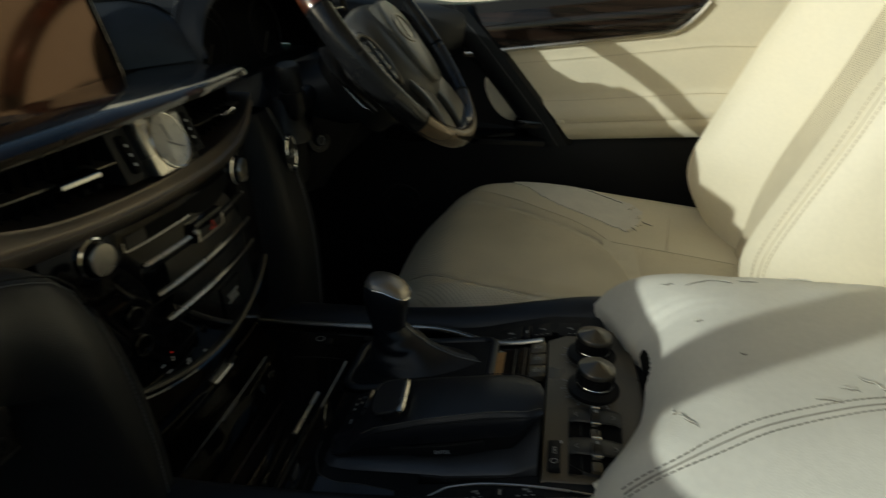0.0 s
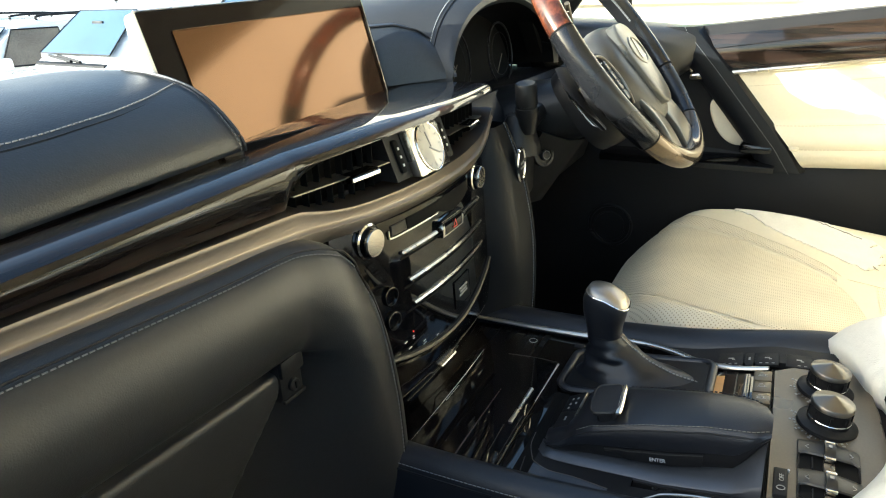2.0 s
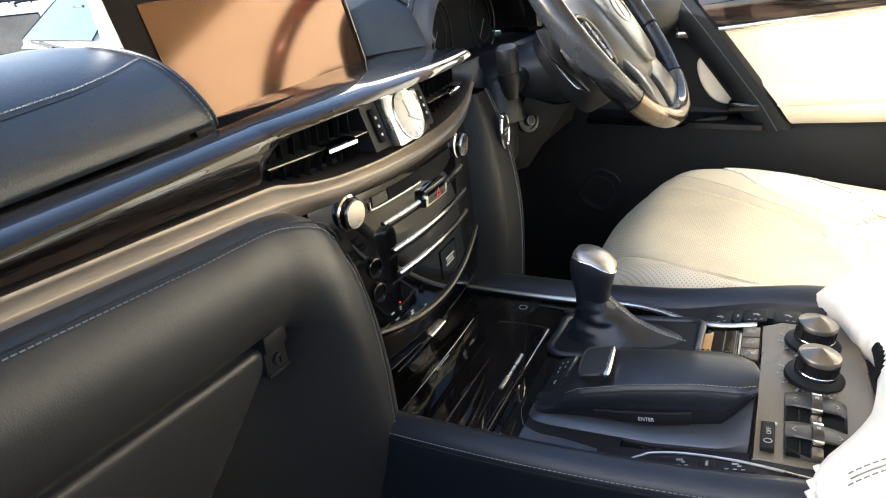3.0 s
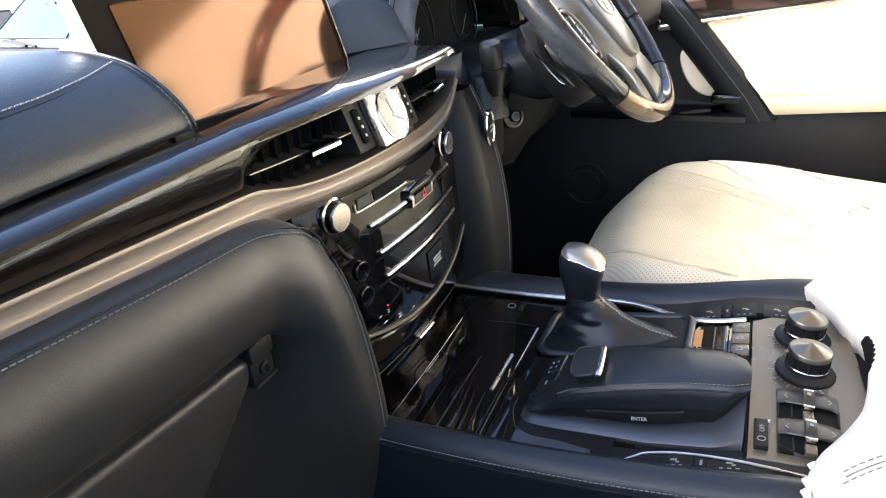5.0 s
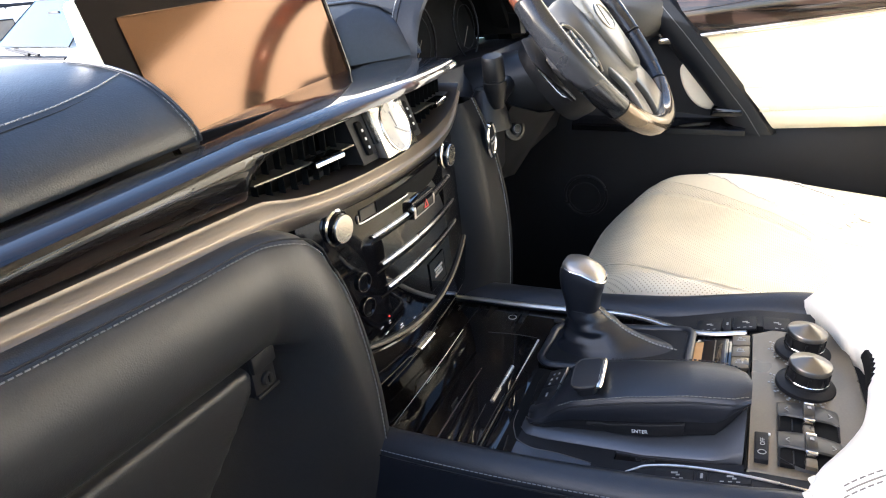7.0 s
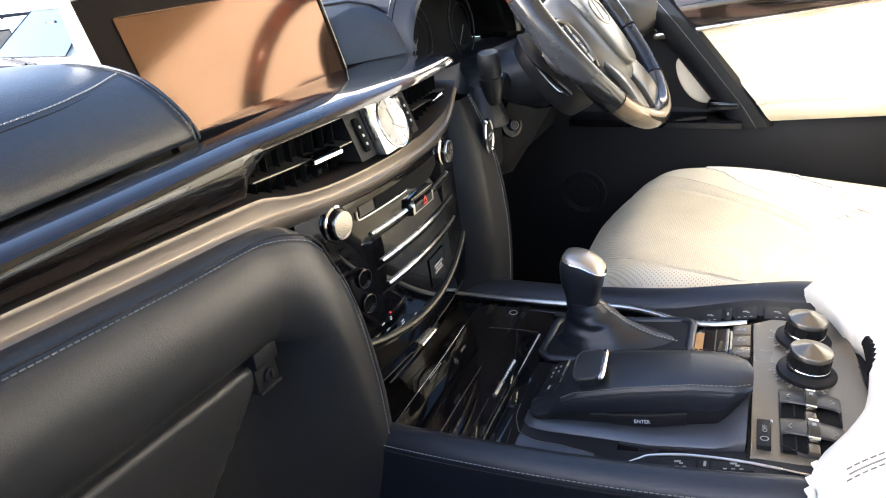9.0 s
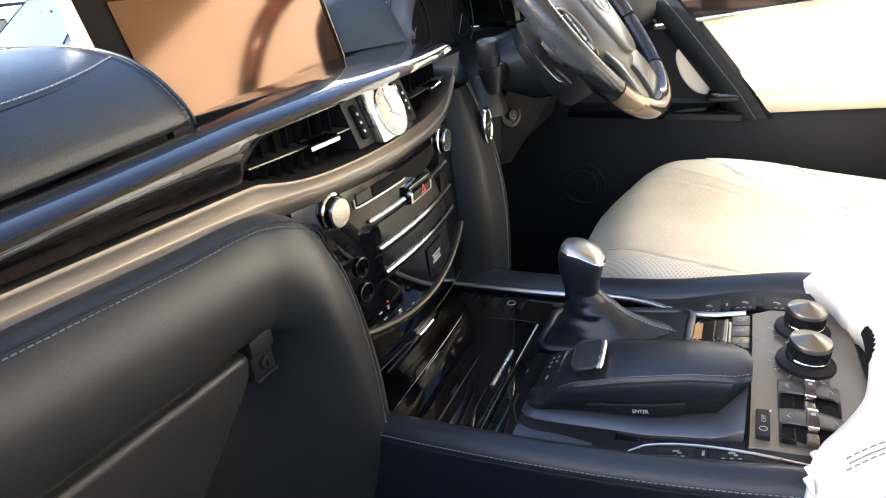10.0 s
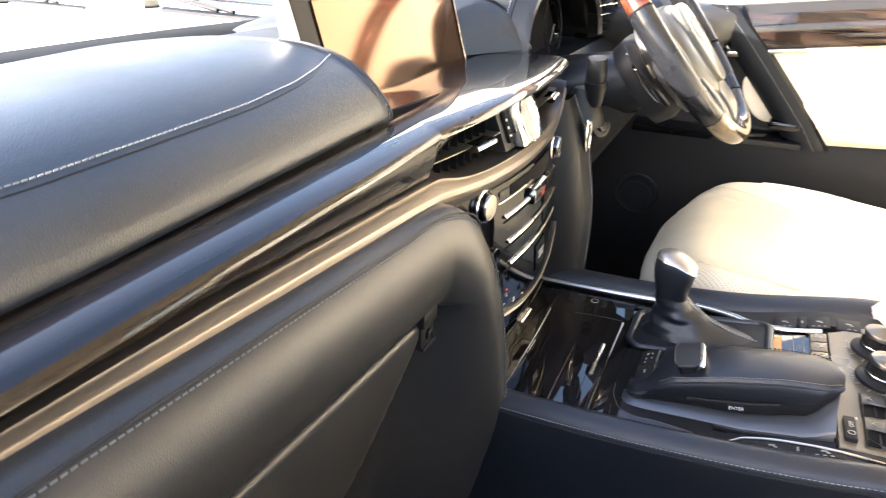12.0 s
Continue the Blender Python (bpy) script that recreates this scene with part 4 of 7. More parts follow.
btn = thing("start_button", (0.215, 0.0, 1.18), "oval start button with a chrome ring", "button")
BM_ = pose(0.221, -0.0005, 1.190, 90, 0, 2) @ pose(0, 0, 0, 0, 0, 8) @ Matrix.Diagonal((0.78, 1.25, 1, 1))
b = turned([(0.020, 0.0), (0.0205, 0.003), (0.0185, 0.0045), (0.0165, 0.003)], 36, caps=False)
b.transform(BM_)
part("ring", b, M["chrome"], btn)
b = turned([(0.0168, 0.0), (0.0165, 0.0032), (0.0, 0.0042)], 36, caps=False)
b.transform(BM_)
part("push_face", b, M["satin_black"], btn)
b = bars([((0, 0.002 + 0.005 * i, 0.0044), 0.007, 0.0010, (1, 0, 0), (0, 1, 0)) for i in (-1, 0)])
b.transform(BM_)
part("marking", b, M["mark_grey"], btn)
# lower driver dash and underside
rows = []
for x in spread(0.25, 0.77, 16):
    rows.append([(x, 0.10, 1.262), (x, 0.075, 1.240), (x, 0.050, 1.18), (x, 0.045, 1.12), (x, 0.06, 1.07), (x, 0.12, 1.04), (x, 0.30, 1.02), (x, 0.30, 1.25)])
part("lower_panel", loft(rows, closed=True, caps=True), M["satin_black"], dash)

# ---- display ----
disp = thing("display_screen", (0, 0.17, 1.29), "wide copper-tinted display with a silver edge on the dashboard", "display")
DM = pose(-0.0125, 0.1785, 1.3440, 75.6, 0, 0) @ pose(0, 0, 0, 0, 0, 1.8)
W, Hh = 0.3430, 0.1400


def panel_box(w, h, z0, z1, r, dx=0.0, dy=0.0, wedge=0.0):
    """A rounded plate in the display's frame; wedge deepens its back towards the foot."""
    rows = []
    for z, k in ((z0, 0.004 if wedge else 0.0), (z0 + 0.002, 0.0), (z1 - 0.001, 0.0), (z1, 0.001)):
        ring = []
        for cx, cy, a0 in ((w / 2 - r, h / 2 - r, 0), (-w / 2 + r, h / 2 - r, 90), (-w / 2 + r, -h / 2 + r, 180), (w / 2 - r, -h / 2 + r, 270)):
            for i in range(5):
                a = radians(a0 + 22.5 * i)
                y = cy + (r - k) * math.sin(a)
                ring.append((dx + cx + (r - k) * math.cos(a), dy + y, z - (wedge * (0.5 - y / h) if z < -0.004 else 0.0)))
        rows.append(ring)
    bm = loft(rows, closed=True, caps=True)
    bm.transform(DM)
    return bm


part("casing", panel_box(W, Hh, -0.016, -0.003, 0.006, wedge=0.022), M["casing"], disp, "pale silver wedge-shaped casing")
part("border", panel_box(W - 0.0025, Hh - 0.0025, -0.0028, 0.0, 0.004), M["bezel"], disp, "dark glossy border")
part("glass", panel_box(W - 0.040, Hh - 0.029, 0.0001, 0.0005, 0.002, 0.011, -0.0055), M["screen"], disp, "copper-tinted unlit glass")
rim = []
for sx_, sy_ in ((-1, -1), (-1, 1), (1, 1), (1, -1)):
    rim.append(DM @ Vector((sx_ * (W / 2 - 0.0008), sy_ * (Hh / 2 - 0.0008), -0.0008)))
for a, b in zip(rim, rim[1:]):
    part("edge_strip", tube([a, b], 0.0009, 8), M["brushed"], disp, "thin bright metal edge")
# ---- steering wheel and column ----
HUB = Matrix.Translation((0.404, -0.083, 1.322)) @ pose(0, 0, 0, 51.2, 0, 0)  # z of this frame points at the driver
R = 0.185
BOSS = HUB @ Matrix.Translation((0, -0.038, -0.016))
sw = thing("steering_wheel", (0.425, -0.095, 1.303), "black leather steering wheel with polished wood inserts", "steering wheel")


def rim_arc(a0, a1, r=0.0146, grow=0.0):
    pts = []
    n = max(6, int(abs(a1 - a0) / 4))
    rows = []
    for i in range(n + 1):
        a = radians(a0 + (a1 - a0) * i / n)
        c, s = math.cos(a), math.sin(a)
        ring = []
        for k in range(14):
            b = 2 * math.pi * k / 14
            rr = R + (r + grow) * 0.95 * math.cos(b)
            ring.append(HUB @ Vector((rr * c, rr * s, (r + grow) * 1.15 * math.sin(b))))
        rows.append(ring)
    return loft(rows, closed=True, caps=True)


part("rim_wood", rim_arc(52, 164), M["wood_rim"], sw, "polished red-brown wood section")
part("rim_leather", rim_arc(165, 221, grow=0.0003), M["leather_rim"], sw, "worn black leather section")
part("rim_leather", rim_arc(-17, 51, grow=0.0003), M["leather_rim"], sw, "worn black leather section")
part("rim_leather", rim_arc(-50, -18, 0.0138), M["leather_rim"], sw, "slim black leather section")
part("rim_insert", rim_arc(222, 309, 0.0142), M["rim_gloss"], sw, "gloss bronze-silver lower section")
for a in (164.5, 221.5, 309.5, 342.5, 51.5):
    part("rim_joint", rim_arc(a - 0.35, a + 0.35, grow=0.0002), M["void"], sw)
part("stitching", stitches([HUB @ Vector(((R - 0.0160) * math.cos(radians(a)), (R - 0.0160) * math.sin(radians(a)), 0.003)) for a in spread(14, 46, 30)], 0.0055, 0.0042, 0.0013), M["thread"], sw)


def squircle(w, h, z, p=2.8, n=36, cy=0.0, taper=0.0):
    out = []
    for i in range(n):
        a = 2 * math.pi * i / n
        c, s = math.cos(a), math.sin(a)
        x = w * abs(c) ** (2 / p) * (1 if c >= 0 else -1)
        y = h * abs(s) ** (2 / p) * (1 if s >= 0 else -1)
        out.append(Vector((x * (1 + taper * y / h), cy + y, z)))
    return out


def hub_loft(rings, caps=True):
    return loft([[BOSS @ p for p in r] for r in rings], closed=True, caps=caps)


part("airbag_cover", hub_loft([squircle(0.084, 0.080, -0.030, 2.5, taper=0.25), squircle(0.088, 0.084, 0.0, 2.5, taper=0.25), squircle(0.086, 0.082, 0.012, 2.5, taper=0.25), squircle(0.080, 0.076, 0.021, 2.5, taper=0.25), squircle(0.060, 0.058, 0.029, 2.6, taper=0.2), squircle(0.030, 0.030, 0.033)]), M["hub"], sw, "smooth grey-black centre pad")
part("centre_panel", hub_loft([squircle(0.047, 0.068, 0.016, 2.8, cy=0.006, taper=0.22), squircle(0.047, 0.068, 0.0335, 2.8, cy=0.004, taper=0.22), squircle(0.0455, 0.0665, 0.0362, 2.8, cy=0.004, taper=0.22), squircle(0.043, 0.064, 0.0375, 2.8, cy=0.004, taper=0.22), squircle(0.015, 0.030, 0.0392, 2.6, cy=0.008)]), M["hub_panel"], sw, "raised satin grey centre panel")
ell = [BOSS @ Vector((0.030 * math.cos(a), 0.023 + 0.0220 * math.sin(a), 0.0388)) for a in (2 * math.pi * i / 40 for i in range(40))]
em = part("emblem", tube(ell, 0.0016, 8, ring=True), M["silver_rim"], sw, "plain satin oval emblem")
b = bars([((-0.003, 0.026, 0.0392), 0.017, 0.0020, (0.35, 1, 0), (1, -0.35, 0)), ((0.005, 0.011, 0.0392), 0.013, 0.0020, (1, 0.05, 0), (0, 1, 0))], 0.001)
b.transform(BOSS)
part("bar", b, M["silver_rim"], em)
for s in (-1, 1):
    pts = [(s * 0.070, 0.012, 0.012), (s * 0.10, 0.010, 0.006), (s * 0.135, 0.006, 0.0), (s * 0.172, 0.004, 0.0)]
    rows = []
    for p in curve(pts, 12):
        t = (abs(p.x) - 0.07) / 0.1
        h = 0.042 - 0.018 * t
        rows.append([BOSS @ Vector((p.x, p.y + h * math.cos(a), p.z + 0.010 * math.sin(a))) for a in (2 * math.pi * k / 16 for k in range(16))])
    sp = part("spoke", loft(rows, closed=True, caps=True), M["satin_black"], sw)
    arc = curve([(s * 0.128, 0.030, 0.008), (s * 0.110, 0.044, 0.012), (s * 0.094, 0.036, 0.016), (s * 0.087, 0.010, 0.018), (s * 0.086, -0.018, 0.017), (s * 0.090, -0.036, 0.014)], 24)
    part("spoke_trim", tube([BOSS @ p for p in arc], 0.0024, 8), M["silver_rim"], sp, "curved silver trim")
    for r in range(4):
        for c in range(2):
            bb = box(s * (0.097 + 0.0155 * c), 0.026 - 0.0155 * r, 0.0130 - 0.003 * c, 0.0145, 0.0145, 0.008, 0.0015)
            bb.transform(BOSS)
            part("button", bb, M["hub_panel"], sp)
    low = []
    for t in spread(0, 1, 10):
        c = Vector((s * (0.037 + 0.012 * t), -0.078 - 0.100 * t, -0.004 + 0.006 * math.sin(t * math.pi)))
        wdt = 0.031 - 0.005 * math.sin(t * math.pi)
        ring = []
        for k in range(20):
            a = 2 * math.pi * k / 20
            ca, sa = math.cos(a), math.sin(a)
            ca, sa = math.copysign(abs(ca) ** 0.6, ca), math.copysign(abs(sa) ** 0.35, sa)
            ring.append(HUB @ (c + Vector((wdt * ca, 0.2 * wdt * ca * s, 0.0055 * sa + 0.10 * wdt * ca * s))))
        low.append(ring)
    part("lower_spoke", loft(low, closed=True, caps=True), M["silver_rim"], sw, "satin bronze-silver lower spoke")

col = thing("steering_column", (0.40, 0.05, 1.15), "black plastic steering column with stalks", "steering column")
rows = []
for t in spread(0, 1, 12):
    c = Vector((0.42, -0.045 + 0.19 * t, 1.244 - 0.045 * t))
    w, h = 0.062 + 0.030 * t, 0.042 + 0.024 * t
    rows.append([(c.x + w * abs(math.cos(a)) ** 0.7 * (1 if math.cos(a) > 0 else -1), c.y + 0.35 * h * math.sin(a), c.z + h * abs(math.sin(a)) ** 0.7 * (1 if math.sin(a) > 0 else -1) - 0.012 * t) for a in (2 * math.pi * k / 28 for k in range(28))])
part("shroud", loft(rows, closed=True, caps=True), M["column"], col)
b = hub_loft([squircle(0.075, 0.070, -0.075), squircle(0.078, 0.074, -0.050), squircle(0.070, 0.066, -0.030)])
part("collar", b, M["satin_black"], col)
for s in (-1, 1):
    pad_pts = [HUB @ Vector((s * (0.112 + 0.014 * math.sin(t * math.pi)), 0.022 - 0.100 * t, -0.048)) for t in spread(0, 1, 14)]
    pdl = part("shift_paddle", tube(pad_pts, lambda t: 0.010 + 0.004 * math.sin(t * math.pi), 10, flat=0.35), M["column"], col)
    lip = curve([(0.42 + s * 0.120, y, z) for y, z in ((-0.0270, 1.2954), (-0.0372, 1.2880), (-0.0426, 1.2733), (-0.0567, 1.2547), (-0.0764, 1.2347), (-0.0857, 1.2311))], 30)
    part("edge", tube(lip, lambda t: 0.0012 + 0.0012 * math.sin(math.pi * t), 8), M["brushed"], pdl, "bright metal lip")
    tag_ = box(s * 0.117, -0.026, -0.040, 0.013, 0.022, 0.004, 0.001)
    tag_.transform(HUB)
    part("label", tag_, M["plate"], pdl, "small grey label")
STALK = pose(0.2515, 0.001, 1.2605, 0, -12, 0)
b = turned([(0.0, 0.036), (0.0125, 0.0355), (0.0145, 0.033), (0.0150, 0.010), (0.0150, 0.006), (0.0140, 0.0055), (0.0140, 0.003), (0.0160, 0.0025), (0.0165, -0.006), (0.014, -0.014), (0.010, -0.035)], 30, caps=False)
b.transform(STALK @ Matrix.Scale(1.0, 4))
part("stalk_knob", b, M["column"], col, "round black stalk knob")
part("stalk_arm", tube(curve([(0.258, 0.006, 1.236), (0.30, 0.02, 1.225), (0.36, 0.02, 1.24)], 10), 0.013, 12), M["column"], col)
part("stalk_foot", turned([(0.034, 1.195), (0.031, 1.210), (0.026, 1.224), (0.021, 1.236), (0.015, 1.248)], 24), M["column"], None)
bpy.data.objects["stalk_foot"].location = (0.268, 0.020, 0.0)
bpy.data.objects["stalk_foot"].parent = col
bpy.data.objects["stalk_foot"].matrix_parent_inverse = Matrix.Translation(col.location).inverted()
JM = pose(0.3345, 0.003, 1.176, 78, 0, -38)
b = turned([(0.018, -0.006), (0.0172, 0.001), (0.0125, 0.002), (0.012, 0.0), (0.0, 0.0)], 28, caps=False)
b.transform(JM)
js = part("tilt_switch", b, M["column"], col, "round four-way column switch")
b = turned([(0.0085, 0.0), (0.008, 0.006), (0.006, 0.007), (0.0, 0.0065)], 24, caps=False)
b.transform(JM)
part("button", b, M["column"], js)
rg = [JM @ Vector((0.0062 * math.cos(a), 0.0062 * math.sin(a), 0.0072)) for a in (2 * math.pi * i / 24 for i in range(24))]
part("marking", tube(rg, 0.0004, 6, ring=True), M["mark_grey"], js)
# lower shroud that reaches down to the knee panel
rows = []
for t in spread(0, 1, 10):
    rows.append([(0.315 + 0.02 * t, 0.0 + 0.06 * t, 1.215 - 0.10 * t), (0.36, -0.028 + 0.07 * t, 1.195 - 0.11 * t), (0.42, -0.035 + 0.07 * t, 1.185 - 0.11 * t), (0.48, -0.028 + 0.07 * t, 1.195 - 0.11 * t), (0.52 - 0.02 * t, 0.0 + 0.06 * t, 1.215 - 0.10 * t), (0.42, 0.12, 1.22 - 0.05 * t)])
part("lower_shroud", loft(rows, closed=True, caps=True), M["shroud"], col)
part("switch_panel", box(0.285, 0.035, 1.165, 0.075, 0.05, 0.09, 0.014), M["shroud"], col)
part("small_button", box(0.262, 0.009, 1.213, 0.020, 0.006, 0.012, 0.0015), M["column"], col)
part("marking", bars([((0.258, 0.0055, 1.213), 0.003, 0.003, (1, 0, 0), (0, 0, 1)), ((0.266, 0.0055, 1.213), 0.002, 0.003, (1, 0, 0), (0, 0, 1))]), M["mark"], col)
# ---- centre console ----
con = thing("centre_console", (0, -0.25, 0.63), "centre console in dark lacquered wood, black leather and graphite", "console")


def deck(y):
    """Height of the console's top at y."""
    return along([(-0.46, 1.036), (-0.34, 1.028), (-0.26, 1.004), (-0.16, 0.988), (0.05, 0.980)], y)


rows = []
for y in spread(0.06, -0.90, 20):
    z = deck(y) - 0.006
    rows.append([(-0.155, y, 0.64), (-0.155, y, z - 0.02), (-0.14, y, z), (0.14, y, z), (0.155, y, z - 0.02), (0.155, y, 0.64)])
part("body", loft(rows, closed=True, caps=True), M["satin_black"], con)


def flat_piece(outline, y_up, thick, edge=0.0015):
    """A thin slab over an outline of (x, y); its top follows the deck."""
    rows = []
    cx = sum(p[0] for p in outline) / len(outline)
    cy = sum(p[1] for p in outline) / len(outline)
    for k, dz in ((0, -thick), (0, -edge), (edge, 0.0)):
        rows.append([(x + (cx - x) / max(1e-6, math.hypot(cx - x, cy - y)) * k, y + (cy - y) / max(1e-6, math.hypot(cx - x, cy - y)) * k, deck(y) + y_up + dz) for x, y in outline])
    return loft(rows, closed=True, caps=True)


def rect(x0, x1, y0, y1, r=0.008, n=4):
    out = []
    for cx, cy, a0 in ((x1 - r, y1 - r, 0), (x0 + r, y1 - r, 90), (x0 + r, y0 + r, 180), (x1 - r, y0 + r, 270)):
        for i in range(n + 1):
            a = radians(a0 + 90 * i / n)
            out.append((cx + r * math.cos(a), cy + r * math.sin(a)))
    return out


rows = []
for y in spread(0.03, -0.335, 24):
    rows.append([(x, y, deck(y) - 0.0008) for x in (-0.142, 0.142)] + [(x, y, deck(y) - 0.008) for x in (0.142, -0.142)])
part("wood_deck", loft(rows, closed=True, caps=True), M["wood_deck"], con, "dark lacquered wood deck", smooth=False)
lid = part("tray_lid", flat_piece(rect(-0.137, 0.077, -0.110, -0.0165, 0.004), 0.0018, 0.004, 0.0008), M["wood_deck"], con, "lacquered wood tray lid", smooth=False)
hm = loft([[(x, -0.0998 + p, deck(-0.1) + 0.0016 + q) for p, q in ((-0.0022, 0.0), (-0.0017, 0.0018), (0.0, 0.0026), (0.0020, 0.0019), (0.0026, 0.0))] for x in spread(-0.0555, 0.0105, 12)], closed=True, caps=True)
part("pull", hm, M["brushed"], lid, "slim satin chrome pull")


def deck_line(name, pts, r, mat, up, owner, n=24):
    """A fine line laid along (x, y) points of the deck; r may taper with t."""
    return part(name, tube([(p.x, p.y, deck(p.y) + up) for p in (Vector(q) for q in curve([(x, y, 0.0) for x, y in pts], n))], r, 6), M[mat], owner)


# lid edges; the pale lines carry their white highlights as colour
deck_line("edge_line", [(0.0725, -0.0120), (0.0, -0.0150), (-0.1370, -0.0172)], lambda t: 0.0004 + 0.0002 * t, "edge_glint", 0.0012, lid)
deck_line("edge_line", [(0.0725, -0.1112), (0.03, -0.1112), (-0.010, -0.1112)], lambda t: 0.0013 - 0.0008 * t, "edge_glint", 0.0014, lid)
deck_line("edge_line", [(-0.010, -0.1112), (-0.06, -0.1112), (-0.1340, -0.1128)], lambda t: 0.0006 + 0.0003 * t, "plate", 0.0005, lid)
deck_line("groove", [(-0.020, -0.1136), (-0.07, -0.1140), (-0.1350, -0.1165)], 0.0008, "void", 0.0004, con)
deck_line("groove", [(-0.040, -0.1080), (-0.09, -0.1085), (-0.1350, -0.1095)], 0.0005, "rocker", 0.0020, lid)
deck_line("edge_line", [(-0.0135, -0.0185), (-0.0465, -0.0186)], lambda t: 0.0003, "edge_glint", 0.0021, lid, 4)
deck_line("edge_line", [(0.0735, -0.0460), (0.0770, -0.0800), (0.0760, -0.1085)], 0.0004, "rocker", 0.0019, lid)
deck_line("edge_line", [(-0.0620, -0.0950), (-0.1080, -0.0972)], 0.0004, "rocker", 0.0020, lid, 4)
deck_line("edge_line", [(-0.1190, -0.1252), (-0.1330, -0.1256)], 0.0006, "plate", 0.0004, con, 4)
deck_line("edge_line", [(-0.1000, -0.1330), (-0.1330, -0.1375)], 0.0005, "rocker", 0.0012, con, 4)
# brown line painted where the lacquer shows a soft reflection
part("soft_reflection", tube([(x, -0.0668 - 0.0016 * ((x + 0.002) / 0.128) ** 2, deck(-0.067) + 0.0016) for x in spread(-0.002, -0.134, 20)], lambda t: 0.0008 + 0.0006 * t, 6, flat=0.3), M["reflection_line"], lid, "soft brown reflection painted on the lacquer")
# dull black sheet added over the wood to hide its sky reflection
part("deck_reflection_mask", flat_piece(rect(-0.1360, 0.0180, -0.1520, -0.1280, 0.003), 0.0008, 0.004, 0.0006), M["void"], con)
part("socket_mark", turned([(0.0055, deck(-0.06)), (0.0055, deck(-0.06) + 0.0006), (0.0044, deck(-0.06) + 0.0006)], 20, caps=False), M["mark_grey"], None)
sm = bpy.data.objects["socket_mark"]
sm.parent, sm.location, sm.matrix_parent_inverse = con, (0.1185, -0.0625, 0), Matrix.Translation(con.location).inverted()
part("button", box(0.1130, -0.0765, deck(-0.077) + 0.0006, 0.012, 0.005, 0.003, 0.0006), M["satin_black"], con)
part("button", box(0.1240, -0.1225, deck(-0.122) + 0.0006, 0.010, 0.012, 0.003, 0.0008), M["satin_black"], con)


# padded leather bolsters along both sides
def bolster(name, s, pts, w, h, drop):
    """pts: (y, x of crest, z of crest); s is the outward side."""
    rows = []
    for p in curve(pts, 40):
        y, x, z = p
        rows.append([(x - s * w, y, z - h * 0.95)] + [(x - s * w * math.cos(a), y, z - h * (1 - math.sin(a))) for a in (math.pi / 2 * k / 8 for k in range(1, 9))]
                    + [(x + s * 0.020 * math.sin(a), y, z - 0.020 * (1 - math.cos(a))) for a in (math.pi / 2 * k / 6 for k in range(1, 7))] + [(x + s * 0.026, y, z - 0.08), (x + s * 0.028, y, z - drop)])
    return part(name, loft(rows), M["leather_console"], con, "padded black leather bolster with stitching"), rows


lb, lrows = bolster("bolster", -1, [(0.03, -0.150, 1.004), (-0.05, -0.151, 1.006), (-0.15, -0.151, 1.012), (-0.25, -0.150, 1.022), (-0.33, -0.149, 1.034), (-0.39, -0.148, 1.044), (-0.52, -0.150, 1.05)], 0.014, 0.016, 0.34)
part("stitching", stitches([Vector(r[12]) + Vector((-0.0012, 0, 0.0012)) for r in lrows], 0.0044, 0.0031, 0.00032), M["thread"], lb)
part("seam", tube([Vector(r[13]) + Vector((-0.0004, 0, 0.0006)) for r in lrows], 0.0009, 6), M["leather_seam"], lb)
rb, rrows = bolster("bolster", 1, [(0.03, 0.176, 0.997), (-0.05, 0.177, 0.998), (-0.15, 0.178, 1.002), (-0.25, 0.180, 1.012), (-0.33, 0.181, 1.028), (-0.39, 0.180, 1.040), (-0.46, 0.176, 1.044), (-0.54, 0.172, 1.04)], 0.028, 0.018, 0.34)
rail = curve([(0.146, 0.03, 0.986), (0.146, -0.06, 0.989), (0.1465, -0.12, 0.992), (0.1455, -0.19, 0.998), (0.1330, -0.23, 1.003), (0.113, -0.266, 1.008), (0.0985, -0.30, 1.018), (0.0925, -0.335, 1.030)], 50)
part("chrome_rail", tube(rail, lambda t: 0.0032 + 0.0022 * math.sin(t * math.pi), 10, flat=0.7), M["brushed"], con, "satin chrome rail that dips beside the lever")
rail2 = curve([(-0.138, -0.20, 0.999), (-0.139, -0.26, 1.010), (-0.138, -0.32, 1.024), (-0.134, -0.38, 1.033)], 20)
part("chrome_rail", tube(rail2, 0.0012, 8), M["brushed"], con)
# flush seat heater keys beside each bolster
def key_strip(x, w, up, spans, tilt):
    for y0, y1, marks in spans:
        yc = (y0 + y1) / 2
        xc = x + tilt * (yc + 0.31)
        tip = math.degrees(math.atan((deck(y0) - deck(y1)) / (y0 - y1)))
        m = pose(xc, yc, (deck(y0) + deck(y1)) / 2 + up, tip, 0, 0)
        bmk = box(0, 0, 0, w, abs(y1 - y0) - 0.0012, 0.003, 0.0006)
        bmk.transform(m)
        k = part("seat_key", bmk, M["satin_black"], con)
        lines = [((0, 0, 0.0016), 0.0028, 0.0010)]
        if marks:
            lines = [((0.002, 0, 0.0016), 0.0010, 0.0026), ((-0.0005, -0.003, 0.0016), 0.0008, 0.0015)]
            lines += [((-w * 0.36, 0.006 * (i - 1), 0.0016), 0.0005, 0.0014) for i in range(marks)]
        bmk = bars([(c, p, q, (1, 0, 0), (0, 1, 0)) for c, p, q in lines], 0.0002)
        bmk.transform(m)
        part("marking", bmk, M["mark_grey"], k)


